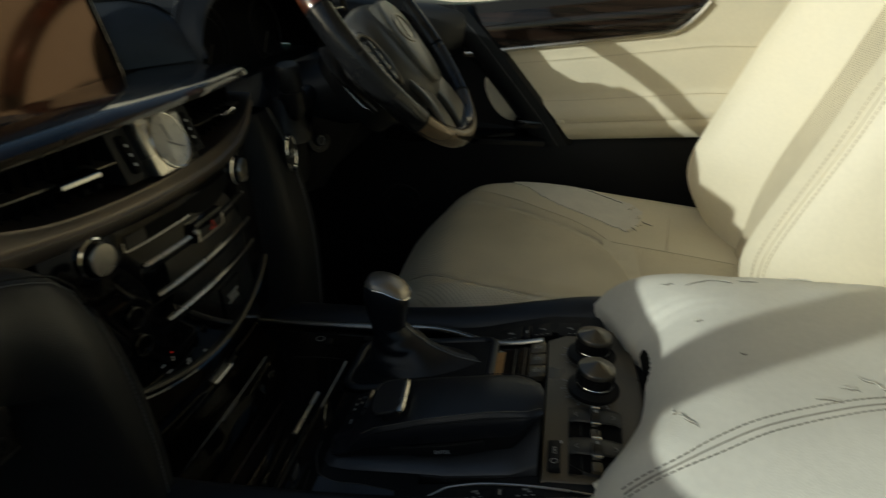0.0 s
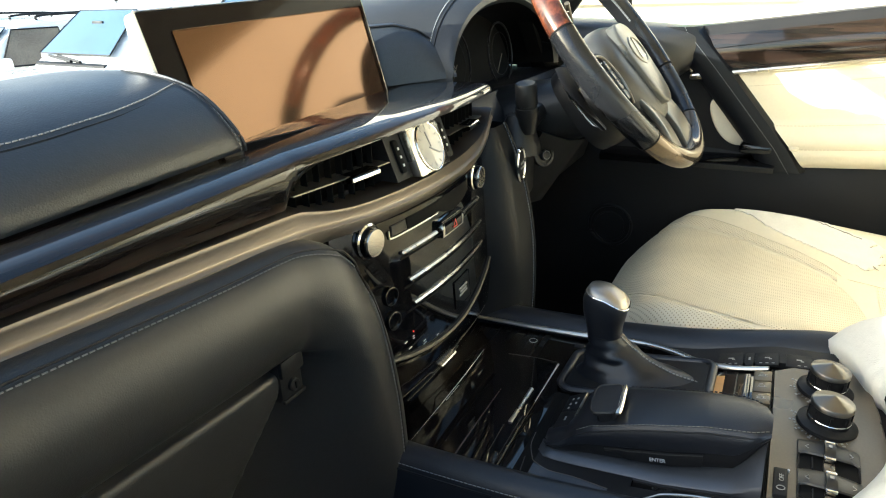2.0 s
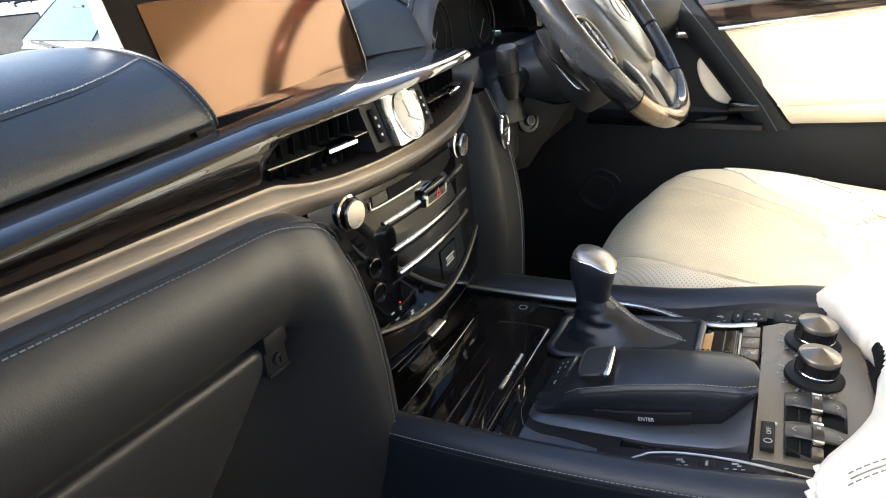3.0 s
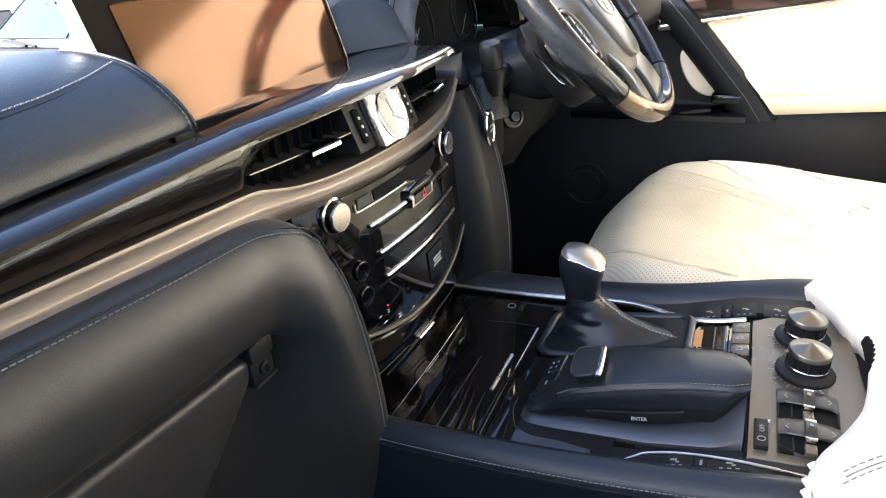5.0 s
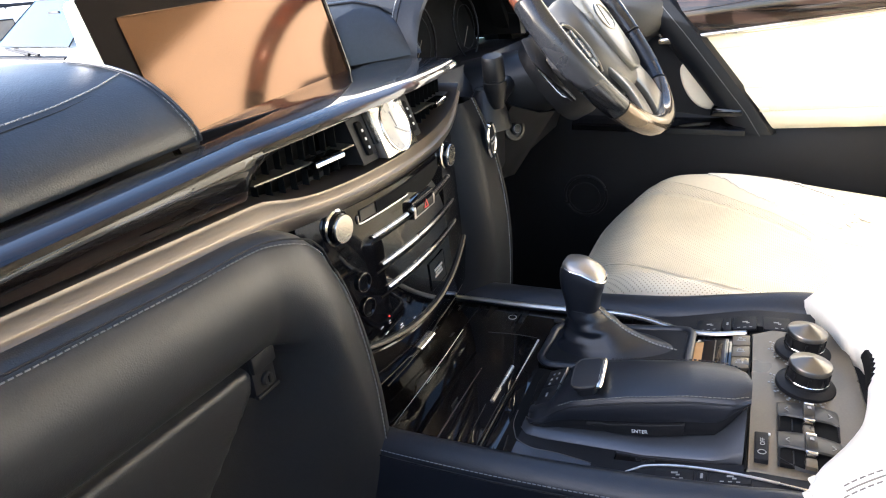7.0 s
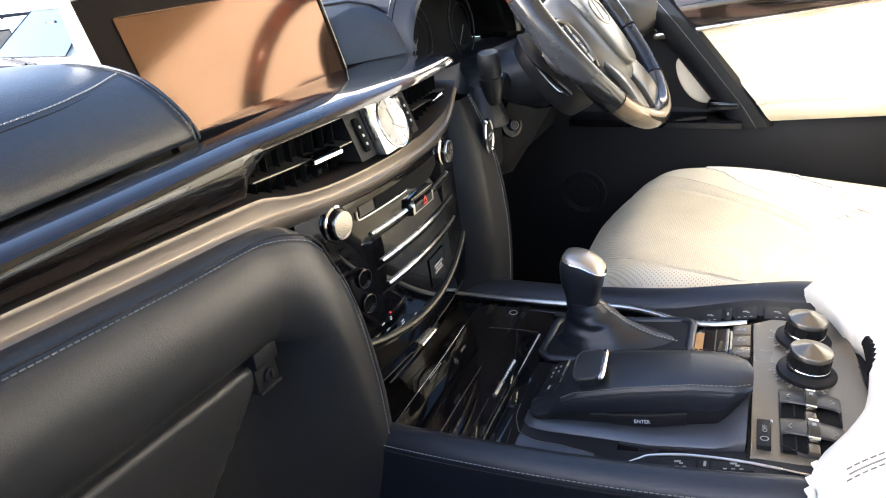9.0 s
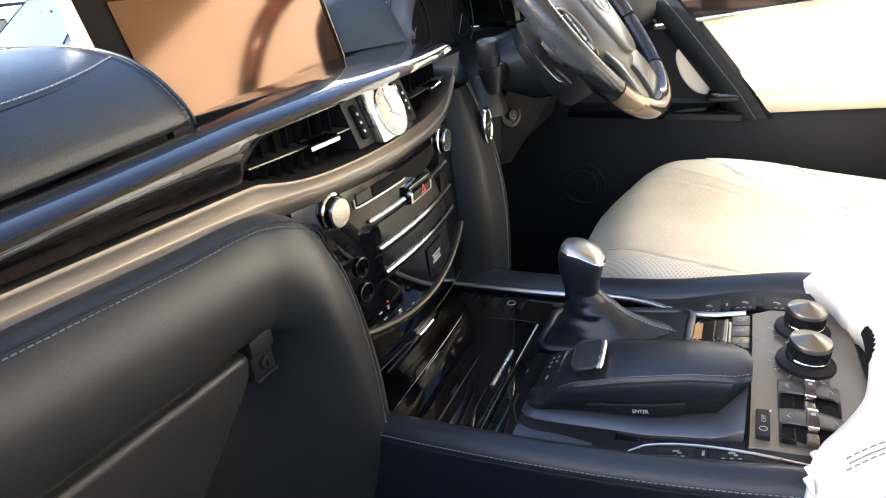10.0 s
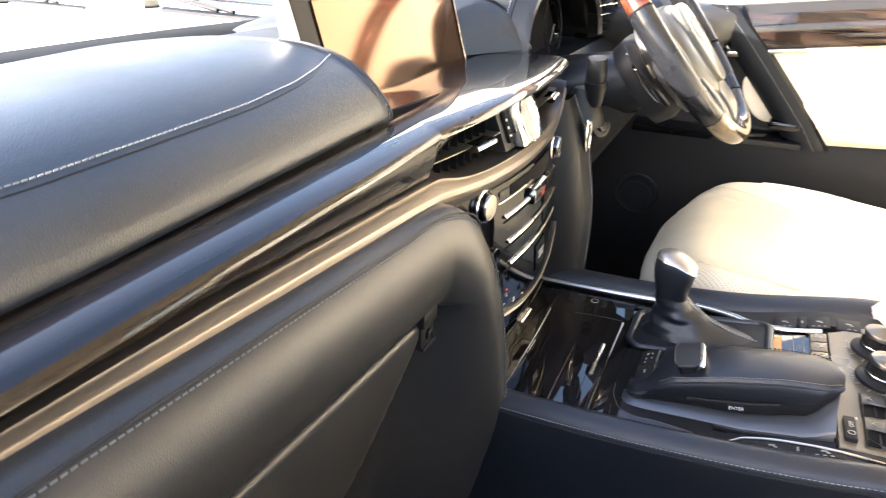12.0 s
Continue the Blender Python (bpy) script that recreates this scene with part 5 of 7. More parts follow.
for x, w in ((0.127, 0.036), (-0.130, 0.034)):
    rows = []
    for y in spread(-0.235, -0.400, 12):
        rows.append([(x - w / 2, y, deck(y) + 0.002), (x + w / 2, y, deck(y) + 0.002), (x + w / 2, y, deck(y) - 0.006), (x - w / 2, y, deck(y) - 0.006)])
    part("key_panel", loft(rows, closed=True, caps=True), M["satin_black"], con, "black key strip")
key_strip(0.1145, 0.027, 0.0024, ((-0.284, -0.311, 3), (-0.3115, -0.3205, 0), (-0.321, -0.345, 3), (-0.350, -0.376, 2)), 0.0)
key_strip(-0.1285, 0.012, 0.0014, ((-0.272, -0.304, 3), (-0.3045, -0.313, 0), (-0.3135, -0.345, 3)), 0.05)

rows = [[(-0.142, y, deck(y) - 0.004), (-0.142, y, deck(y) + 0.0009), (-0.085, y, deck(y) + 0.0009), (-0.085, y, deck(y) - 0.004)] for y in spread(-0.143, -0.236, 8)]
part("gap_panel", loft(rows, closed=True, caps=True), M["satin_black"], con)

# graphite control plate, rounded at the rear
outl = [(0.0900, -0.340), (0.03, -0.340), (-0.05, -0.340), (-0.1205, -0.340), (-0.1200, -0.375), (-0.117, -0.410), (-0.098, -0.428), (-0.06, -0.434), (-0.03, -0.433), (0.0, -0.4306), (0.04, -0.4290), (0.0846, -0.4240), (0.108, -0.4165), (0.119, -0.402), (0.114, -0.375)]
plate = part("control_plate", flat_piece(outl, 0.003, 0.012), M["plate"], con, "worn satin graphite control plate")
part("front_gap", box(-0.015, -0.3388, 1.0290, 0.211, 0.0016, 0.005, 0), M["void"], con)
well = [(0.128, -0.40), (0.110, -0.455), (0.06, -0.478), (0.0, -0.484), (-0.06, -0.478), (-0.115, -0.455), (-0.142, -0.40), (-0.142, -0.52), (0.128, -0.52)]
part("rear_well", flat_piece(well, -0.004, 0.01), M["void"], con)
# small keys in front of the plate
for i in range(3):
    x = 0.0745 - 0.0215 * i
    bmk = box(0, 0, 0, 0.0200, 0.0170, 0.007, 0.0012)
    bmk.transform(pose(x, -0.3305, 1.0275, -9, 0, 0))
    k = part("mode_key", bmk, M["plate"], con)
    bmk = bars([((0.0016, 0.0015 * (i - 1), 0.0037), 0.0004, 0.0030, (1, 0, 0), (0, 1, 0)), ((-0.0016, 0, 0.0037), 0.0004, 0.0042, (1, 0, 0), (0, 1, 0)), ((0.0, 0.0028, 0.0037), 0.0018, 0.0004, (1, 0, 0), (0, 1, 0)), ((0.0, -0.0024, 0.0037), 0.0018, 0.0004, (1, 0, 0), (0, 1, 0)), ((0.0042, 0.001, 0.0037), 0.0006, 0.0016, (1, 0, 0), (0, 1, 0))], 0.0002)
    bmk.transform(pose(x, -0.3305, 1.0275, -9, 0, 0))
    part("marking", bmk, M["mark_grey"], k)
rows = [[(0.022, y, deck(y) - 0.002), (0.022, y, deck(y) + 0.0022), (0.084, y, deck(y) + 0.0022), (0.084, y, deck(y) - 0.002)] for y in spread(-0.281, -0.3185, 8)]
part("inlay", loft(rows, closed=True, caps=True), M["wood_dash"], con, "dark lacquered wood inlay")
# amber strip stands in for the building's reflection in the gloss inlay
rows = [[(x, y0, deck(y0) + 0.0024 + z) for y0, z in ((-0.2850, -0.003), (-0.2850, 0.0008), (-0.2945, 0.0004), (-0.2945, -0.003))] for x in (0.030, 0.080)]
part("inlay_reflection", loft(rows, closed=True, caps=True), M["amber"], con, "amber reflection painted on the gloss inlay", smooth=False)
for y in (-0.2830, -0.3060, -0.3165):
    part("inlay_line", tube([(0.024, y, deck(y) + 0.0026), (0.083, y, deck(y) + 0.0026)], 0.0006, 6), M["plate"], con)
bmk = box(0, 0, 0, 0.0345, 0.0105, 0.008, 0.0012)
bmk.transform(pose(-0.0927, -0.3500, 1.0322, -7, 0, 0))
ko = part("off_key", bmk, M["satin_black"], con, "black switch lettered OFF")
lettering("lettering", "OFF", 0.0052, pose(-0.0885, -0.3505, 1.0366, -7, 0, 0), M["mark_grey"], ko)
bmk = tube([(0.0026 * math.cos(q), 0.0030 * math.sin(q), 0.0) for q in (2 * math.pi * i / 16 for i in range(16))], 0.0004, 5, ring=True)
bmk.transform(pose(-0.1015, -0.3500, 1.0366, -7, 0, 0))
part("marking", bmk, M["mark_grey"], ko)
part("lamp_dot", box(-0.0765, -0.3555, 1.0355, 0.0022, 0.0018, 0.002, 0.0004), M["mark"], con)

# two mode dials
DB = mesh_of(turned([(0.0250, 0.0), (0.0246, 0.0035), (0.0205, 0.006), (0.0178, 0.0065), (0.0172, 0.009), (0.0172, 0.0105), (0.0166, 0.011), (0.0163, 0.0195), (0.0168, 0.0202), (0.0170, 0.0215)], 40, caps=False), M["satin_black"], "dial_base")
DC = mesh_of(turned([(0.0170, 0.0210), (0.0177, 0.0218), (0.0177, 0.0250), (0.0172, 0.0262), (0.0167, 0.0265), (0.0163, 0.02665), (0.012, 0.02832), (0.006, 0.03066), (0.0012, 0.03253), (0.0, 0.0329)], 48, caps=False), M["spun"], "dial_cap")
DR = mesh_of(turned([(0.0177, 0.0095), (0.0181, 0.0100), (0.0177, 0.0106)], 40, caps=False), M["chrome"], "dial_ring")
for x, lab in ((0.0625, ""), (0.0045, "")):
    d = thing("mode_dial", (x, -0.385, 1.034), "ribbed black drive dial with a coned brushed-metal cap", "dial", "drive dials on the console")
    m = pose(x, -0.385, 1.0345, 3, 0, 0)
    put("base", DB, m, d)
    put("cap", DC, m, d, "coned brushed metal cap")
    put("ring", DR, m, d)
    for i in range(8):
        a = 2 * math.pi * i / 8
        rb_ = box(0.0172, 0, 0.0145, 0.0014, 0.002, 0.008, 0)
        rb_.transform(m @ pose(0, 0, 0, 0, 0, math.degrees(a)))
        part("rib", rb_, M["satin_black"], d)
    ticks = []
    for k, q in enumerate(range(70, 215, 9)):
        a = radians(q)
        for rad, hu in ((0.0268, 0.0004 if k % 3 else 0.0009), (0.0300, 0.0012 if k % 3 == 0 else 0.0)):
            if hu:
                ticks.append(((x + rad * math.cos(a), -0.385 + rad * math.sin(a), 1.0349), hu, 0.0009, (math.sin(a), -math.cos(a), 0), (math.cos(a), math.sin(a), 0)))
    part("marking", bars(ticks, 0.0002), M["mark_grey"], d)

# two rocker switches in a well
part("rocker_well", box(-0.0720, -0.3845, 1.0340, 0.076, 0.045, 0.006, 0.002), M["void"], con)
for x in (-0.0445, -0.0855):
    r = thing("rocker_switch", (x, -0.3845, 1.034), "curved graphite rocker switch with a chrome lever", "switch", "rocker switches on the console")
    rows = []
    for y in spread(-0.0230, 0.0230, 16):
        q = y / 0.0230
        z = 1.0425 - 0.0030 * q * q
        lip = -0.0085 + 0.0030 * q * q - 0.0035 * max(0, abs(q) - 0.8) / 0.2
        rows.append([(x + 0.0150, -0.3845 + y, z - 0.0035), (x + 0.006, -0.3845 + y, z), (x + lip + 0.001, -0.3845 + y, z - 0.0006), (x + lip, -0.3845 + y, z - 0.002), (x + lip + 0.004, -0.3845 + y, z - 0.0045), (x + 0.0150, -0.3845 + y, 1.034)])
    rc = part("body", loft(rows, closed=True, caps=True), M["rocker"], r)
    for y in (-0.0222, 0.0222):
        part("cheek", loft([[(x - 0.006, -0.3845 + y + d, 1.0392), (x - 0.006, -0.3845 + y + d, 1.034), (x - 0.026, -0.3845 + y + d, 1.034), (x - 0.024, -0.3845 + y + d, 1.0360)] for d in (-0.0008, 0.0008)], closed=True, caps=True), M["satin_black"], r)
    part("cheek", box(x - 0.0165, -0.3725, 1.0365, 0.016, 0.0010, 0.004, 0), M["satin_black"], r)
    prof = [(0.0070, 1.0435), (0.0050, 1.0465), (-0.0020, 1.0475), (-0.0085, 1.0470), (-0.0125, 1.0440), (-0.0135, 1.0400)]
    lv = part("lever", loft([[(x + u, -0.3845 + v, w - d) for v, d in ((-0.0042, 0.004), (-0.0040, 0.0), (0.0040, 0.0), (0.0042, 0.004))] for u, w in prof], closed=True, caps=True), M["rocker"], r, "satin metal lever")
    part("lever_lip", box(x - 0.0128, -0.3845, 1.0425, 0.0035, 0.0088, 0.0045, 0.0012), M["chrome"], r, "bright chrome lip")
    part("lever_lip", box(x + 0.0058, -0.3845, 1.0455, 0.0035, 0.0080, 0.0035, 0.0010), M["chrome"], r)
    part("lever_foot", box(x - 0.0205, -0.3845, 1.0375, 0.0115, 0.0085, 0.006, 0.0016), M["plate"], r)
    part("marking", bars([((x - 0.001, -0.3845, 1.0478), 0.0014, 0.0014, (1, 0, 0), (0, 1, 0))]), M["mark_grey"], lv)
    for w in (-1, 1):
        part("marking", tube([(x - 0.0026, -0.3845 + w * 0.0152, 1.0417), (x, -0.3845 + w * 0.0178, 1.0415), (x + 0.0026, -0.3845 + w * 0.0152, 1.0417)], 0.0003, 5), M["mark_grey"], rc)
rows = []
for y in spread(-0.0230, 0.0230, 12):
    q = y / 0.0230
    e = 0.0085 * (1 - q * q)
    rows.append([(-0.1035, -0.3845 + y, 1.0362), (-0.1035 - e * 0.5, -0.3845 + y, 1.0355 - 0.003 * (1 - q * q)), (-0.1035 - e, -0.3845 + y, 1.0372), (-0.1035 - e, -0.3845 + y, 1.033), (-0.1035, -0.3845 + y, 1.033)])
part("scoop", loft(rows, closed=True, caps=True), M["ledge"], con, "hollowed plate edge")

def palm_z(y):
    return along([(-0.36, 1.0690), (-0.335, 1.0690), (-0.29, 1.0620), (-0.24, 1.0485), (-0.19, 1.0305), (-0.175, 1.0205), (-0.165, 1.0090), (-0.150, 1.0010), (-0.144, 0.997)], y)


def palm_x(y):
    """Both edges of the rest at y."""
    return along([(-0.340, -0.0740), (-0.325, -0.0795), (-0.25, -0.0805), (-0.175, -0.0800), (-0.155, -0.0810), (-0.146, -0.0780), (-0.144, -0.072)], y), along([(-0.339, -0.052), (-0.335, -0.037), (-0.327, -0.028), (-0.315, -0.022), (-0.29, -0.0195), (-0.25, -0.0150), (-0.20, -0.006), (-0.172, -0.004), (-0.168, -0.050), (-0.144, -0.058)], y)


def palm_low(y):
    """Height of the hull's lower edge, which sweeps up at the rear."""
    b = deck(y) + 0.006
    return b + (palm_z(y) - 0.004 - b) * min(1, max(0, (-y - 0.316) / 0.024))


# ledge that carries the palm rest and sweeps up to the plate
rows = []
for y in spread(-0.141, -0.3365, 26):
    t = (-0.141 - y) / 0.1955
    zc = deck(y)
    nose = max(0, 1 - t / 0.05) ** 2
    xo = along([(-0.3365, -0.1118), (-0.2436, -0.1015), (-0.170, -0.0960), (-0.148, -0.0930), (-0.141, -0.085)], y)
    rise = palm_low(y) - zc - 0.006
    xi = palm_x(y)[0]
    top = zc + 0.0075 - 0.006 * nose + rise
    rows.append([(xo, y, zc - 0.004), (xo + 0.0006, y, zc + 0.0015 + 0.25 * rise), (xo + 0.003, y, zc + 0.0036 - 0.003 * nose + 0.3 * rise), (xo * 0.45 + xi * 0.55, y, zc + 0.0060 - 0.004 * nose + 0.42 * rise), (xi - 0.001, y, top), (xi + 0.003 + 0.017 * min(1, t / 0.2), y, top + 0.001), (xi + 0.003 + 0.017 * min(1, t / 0.2), y, zc - 0.004)])
part("ledge", loft(rows, closed=True, caps=True), M["ledge"], con, "satin blue-grey metal ledge")
# pale trim sliver between ledge and bolster, and the ledge's fine bright edge
rows = [[(along([(-0.143, -0.1050), (-0.160, -0.1100), (-0.185, -0.1130), (-0.218, -0.1210)], y), y, deck(y) + 0.0014), (along([(-0.143, -0.1050), (-0.160, -0.1100), (-0.185, -0.1130), (-0.218, -0.1210)], y), y, deck(y) - 0.003), (-0.131, y, deck(y) - 0.003), (-0.131, y, deck(y) + 0.0010)] for y in spread(-0.1435, -0.2180, 8)]
part("trim_sliver", loft(rows, closed=True, caps=True), M["ledge"], con)
part("ledge_edge", tube(curve([(-0.060, -0.1300, deck(-0.13) + 0.0006), (-0.080, -0.1320, deck(-0.13) + 0.0006), (-0.0965, -0.1390, deck(-0.14) + 0.0008), (-0.1035, -0.1440, deck(-0.144) + 0.0014), (-0.1100, -0.160, deck(-0.160) + 0.0014), (-0.1130, -0.185, deck(-0.185) + 0.0014), (-0.1205, -0.218, deck(-0.218) + 0.0014)], 30), 0.0005, 6), M["silver"], con)
rail2 = curve([(-0.1278, -0.2455, deck(-0.2455) + 0.0005), (-0.1215, -0.2560, deck(-0.256) + 0.002), (-0.1178, -0.2660, deck(-0.266) + 0.003), (-0.1178, -0.2937, deck(-0.2937) + 0.003), (-0.1262, -0.3357, deck(-0.3357) + 0.003), (-0.131, -0.385, deck(-0.385) + 0.003)], 30)
part("chrome_rail", tube(rail2, 0.0012, 8), M["brushed"], con)

palm = thing("touch_controller", (-0.045, -0.24, 0.995), "black leather palm rest with a touch pad and ENTER key", "controller")


rows, flank = [], []
for y in spread(-0.1445, -0.3385, 40):
    x0, x1 = palm_x(y)
    z, b = palm_z(y), palm_low(y)
    mid = b + (z - b) * 0.42
    rows.append([(x0 - 0.0055, y, mid), (x0 - 0.0062, y, mid + (z - mid) * 0.30), (x0 - 0.0045, y, mid + (z - mid) * 0.68), (x0 - 0.0012, y, z - 0.0022), (x0, y, z - 0.0013), (x0 + 0.004, y, z - 0.0002)] + [(x0 + (x1 - x0) * q, y, z + 0.0022 * math.sin(q * math.pi)) for q in (0.2, 0.4, 0.6, 0.8)] + [(x1 - 0.006, y, z - 0.001), (x1 - 0.001, y, z - 0.006), (x1, y, mid), (x1 - 0.004, y, b), (x0 + 0.012, y, b)])
    flank.append((x0 - 0.0055, y, mid, b))
bodyp = part("palm_pad", loft(rows, closed=True, caps=True), M["leather_console"], palm, "smooth black leather palm pad")
rows = [[(x0 + 0.0010, y, m + 0.0010), (x0 + 0.0008, y, m - 0.0008), (x0 + 0.0002, y, m * 0.6 + b * 0.4), (x0 + 0.0012, y, m * 0.2 + b * 0.8), (x0 + 0.004, y, b - 0.0005), (x0 + 0.03, y, b), (x0 + 0.03, y, m)] for x0, y, m, b in flank]
skirt = part("skirt", loft(rows, closed=True, caps=True), M["satin_black"], palm)
part("stitching", stitches([Vector((palm_x(y)[0] - 0.0006, y, palm_z(y) - 0.0008)) for y in spread(-0.178, -0.337, 40)], 0.0036, 0.0026, 0.00024), M["thread_grey"], bodyp)
part("seam", tube([(palm_x(y)[0] - 0.0040, y, palm_z(y) - 0.0052) for y in spread(-0.172, -0.337, 40)], 0.0008, 6), M["leather_seam"], bodyp)
part("stitching", stitches([Vector((palm_x(y)[1] - 0.006, y, palm_z(y) + 0.0002)) for y in spread(-0.215, -0.330, 30)], 0.0040, 0.0024, 0.0005), M["leather_seam"], bodyp)
# enter key on the flank
rows = []
for y in spread(-0.206, -0.290, 18):
    x0, yy, m, b = [f for f in flank if f[1] <= y + 0.0026][0]
    t = (-0.206 - y) / 0.084
    up = m - 0.0015
    dn = up - (up - b - 0.0035) * min(1, 0.25 + t * 3)
    rows.append([(x0 + 0.004, y, up), (x0 - 0.0008, y, up - 0.0006), (x0 - 0.0018, y, up - 0.0030), (x0 - 0.0006, y, dn), (x0 + 0.012, y, dn), (x0 + 0.012, y, up)])
ek = part("enter_key", loft(rows, closed=True, caps=True), M["satin_black"], palm, "black key lettered ENTER")
part("key_edge", tube([Vector(r[1]) + Vector((0, 0, -0.0006)) for r in rows], 0.0006, 6), M["column"], ek)
yt = -0.2535
fl = [f for f in flank if f[1] <= yt + 0.0026][0]
lettering("lettering", "ENTER", 0.0047, pose(fl[0] - 0.0024, yt, fl[2] - 0.0085, 80, -11, -90), M["mark"], ek, "white lettering ENTER")
TP = pose(-0.0555, -0.2000, 1.0420, -15, 0, 5)
rows = []
for w, d, z in ((0.0195, 0.010, -0.012), (0.0205, 0.0110, 0.0010), (0.0240, 0.0140, 0.0022), (0.0246, 0.0146, 0.0044), (0.0238, 0.0138, 0.0056), (0.017, 0.009, 0.0058)):
    rows.append([TP @ Vector((p.x, p.y, p.z)) for p in squircle(w, d, z, 4.0)])
tp = part("touch_pad", loft(rows, closed=True, caps=True), M["gloss_pad"], palm, "tilted gloss black touch pad")
rows = []
for t in spread(-1, 1, 16):
    y = -0.0134 - 0.0012 * (1 - t ** 6)
    k = 1 - 0.5 * t ** 8
    rows.append([TP @ Vector((0.0240 * t, y + p, 0.0038 + q * k * 0.55)) for p, q in ((0.002, 0.0040), (-0.0010, 0.0034), (-0.0022, 0.0), (-0.0010, -0.0034), (0.002, -0.0034))])
part("chrome_lip", loft(rows, closed=True, caps=True), M["brushed"], tp, "bright metal lip")
part("pad_frame", tube([TP @ Vector((p.x, p.y, 0.0054)) for p in squircle(0.0236, 0.0136, 0.0, 4.0)], 0.0009, 6, ring=True), M["rocker"], tp, "thin dark satin frame")
# menu keys ahead of the touch pad, edged in chrome
# dull black slab added round the keys to darken the deck's sky reflection
part("key_reflection_mask", flat_piece([(0.0140, -0.1400), (-0.010, -0.1360), (-0.0560, -0.1400), (-0.0580, -0.1700), (0.0140, -0.1700)], 0.0035, 0.006), M["void"], palm)
for x0, x1, marks in ((-0.0345, -0.0035, ((-0.012, 0.003), (-0.0045, 0.003), (0.0045, 0.0025), (0.0045, -0.0035), (-0.0045, -0.0035))), (-0.0655, -0.0350, ((-0.002, 0.0), (0.001, 0.0)))):
    KM = pose((x0 + x1) / 2, -0.1605, deck(-0.1605) + 0.0140, -28, 0, 0)
    b = box(0, 0, -0.004, x1 - x0 - 0.0008, 0.0215, 0.0200, 0.0014)
    b.transform(KM)
    kb = part("menu_key", b, M["satin_black"], palm)
    b = box(0, -0.0106, 0.0050, x1 - x0 - 0.0020, 0.0018, 0.0028, 0.0006)
    b.transform(KM)
    part("key_edge", b, M["brushed"], kb)
    b = bars([((p, q, 0.0062), 0.0015, 0.0009, (1, 0, 0), (0, 1, 0)) for p, q in marks])
    b.transform(KM)
    part("marking", b, M["mark_grey"], kb)

# ---- gear lever ----
gear = thing("gear_lever", (0.075, -0.19, 0.985), "black leather gear lever with a metal-topped knob", "gear lever")
part("frame", flat_piece(rect(0.022, 0.110, -0.284, -0.124, 0.014, 6), 0.004, 0.008), M["satin_black"], gear)
rows = []
FRONT = [(0.0, -0.136), (0.12, -0.139), (0.3, -0.143), (0.6, -0.1455), (1.0, -0.1435)]
REAR = [(0.0, -0.281), (0.08, -0.268), (0.2, -0.246), (0.35, -0.224), (0.55, -0.206), (0.8, -0.190), (1.0, -0.1815)]
WIDE = [(0.0, 0.034), (0.15, 0.0305), (0.35, 0.0255), (0.6, 0.0225), (0.85, 0.0195), (1.0, 0.0188)]
for i in range(31):
    t = i / 30
    f, r_, w = smooth_along(FRONT, t), smooth_along(REAR, t), smooth_along(WIDE, t)
    cx, cy, d = 0.067 + 0.009 * min(1, t / 0.6), (f + r_) / 2, (f - r_) / 2
    z = 0.994 + 0.0495 * t
    fold = 0.0012 * math.sin(t * 24) * (1 - t) * t * 3
    ring = []
    for k in range(40):
        a = 2 * math.pi * k / 40
        c, s_ = math.cos(a), math.sin(a)
        crease = 0.0022 * math.sin(2.5 * a + 9 * t) * (1 - t) * math.sin(t * math.pi) + 0.0016 * math.sin(5 * a - 13 * t) * (1 - t)
        back = max(0, -s_)
        ring.append((cx + (w + fold + crease) * c * (1 - 0.35 * back ** 3 * (1 - t)), cy + (d + fold + crease) * s_, z + 0.012 * back * max(0, 0.25 - t) * 2 + (0.010 * (1 - t) * back)))
    rows.append(ring)
part("surround", tube([(x, y, deck(y) + 0.0050) for x, y in rect(0.022, 0.110, -0.2815, -0.126, 0.016, 6)], 0.0048, 10, ring=True, flat=0.7), M["leather_console"], gear, "padded leather ring round the boot")
boot = part("boot", loft(rows, closed=True, caps=True), M["leather_console"], gear, "creased black leather boot")
part("stitching", stitches([Vector(r[29]) + Vector((-0.0006, -0.0008, 0.0006)) for r in rows], 0.004, 0.0026, 0.0006), M["thread"], boot)
part("collar", turned([(0.0180, 0.0), (0.0187, 0.0008), (0.0187, 0.0020), (0.0180, 0.0028)], 28, caps=False), M["brushed"], None)
cl = bpy.data.objects["collar.001"] if "collar.001" in bpy.data.objects else bpy.data.objects["collar"]
cl.parent, cl.location, cl.matrix_parent_inverse = gear, (0.0765, -0.1630, 1.0395), Matrix.Translation(gear.location).inverted()
KN = [(0.0, 0.0205, 0.0212, 0.0, 0.0), (0.010, 0.0212, 0.0224, 0.0, 0.001), (0.025, 0.0236, 0.0256, 0.0, 0.002), (0.038, 0.0245, 0.0275, 0.0, 0.002), (0.048, 0.0240, 0.0275, 0.0, 0.001), (0.055, 0.0215, 0.0245, 0.0, 0.0), (0.059, 0.016, 0.019, 0, -0.001), (0.0605, 0.006, 0.008, 0, -0.001)]
rows = []
for q in curve([(a, b, c) for a, b, c, d, e in KN], 22):
    h, w, d = q
    off = along([(k[0], k[4]) for k in KN], h)
    rows.append([(0.0765 + p.x, -0.1635 + off + p.y, 1.0425 + 0.92 * h + (0.16 * p.y - 0.34 * max(0, -p.y - 0.002)) * min(1, h / 0.05)) for p in squircle(w * 0.88, d * 0.88, 0, 2.9, 28)])
part("knob", loft(rows, closed=True, caps=True), M["leather_console"], gear, "smooth black leather knob")
rows = []
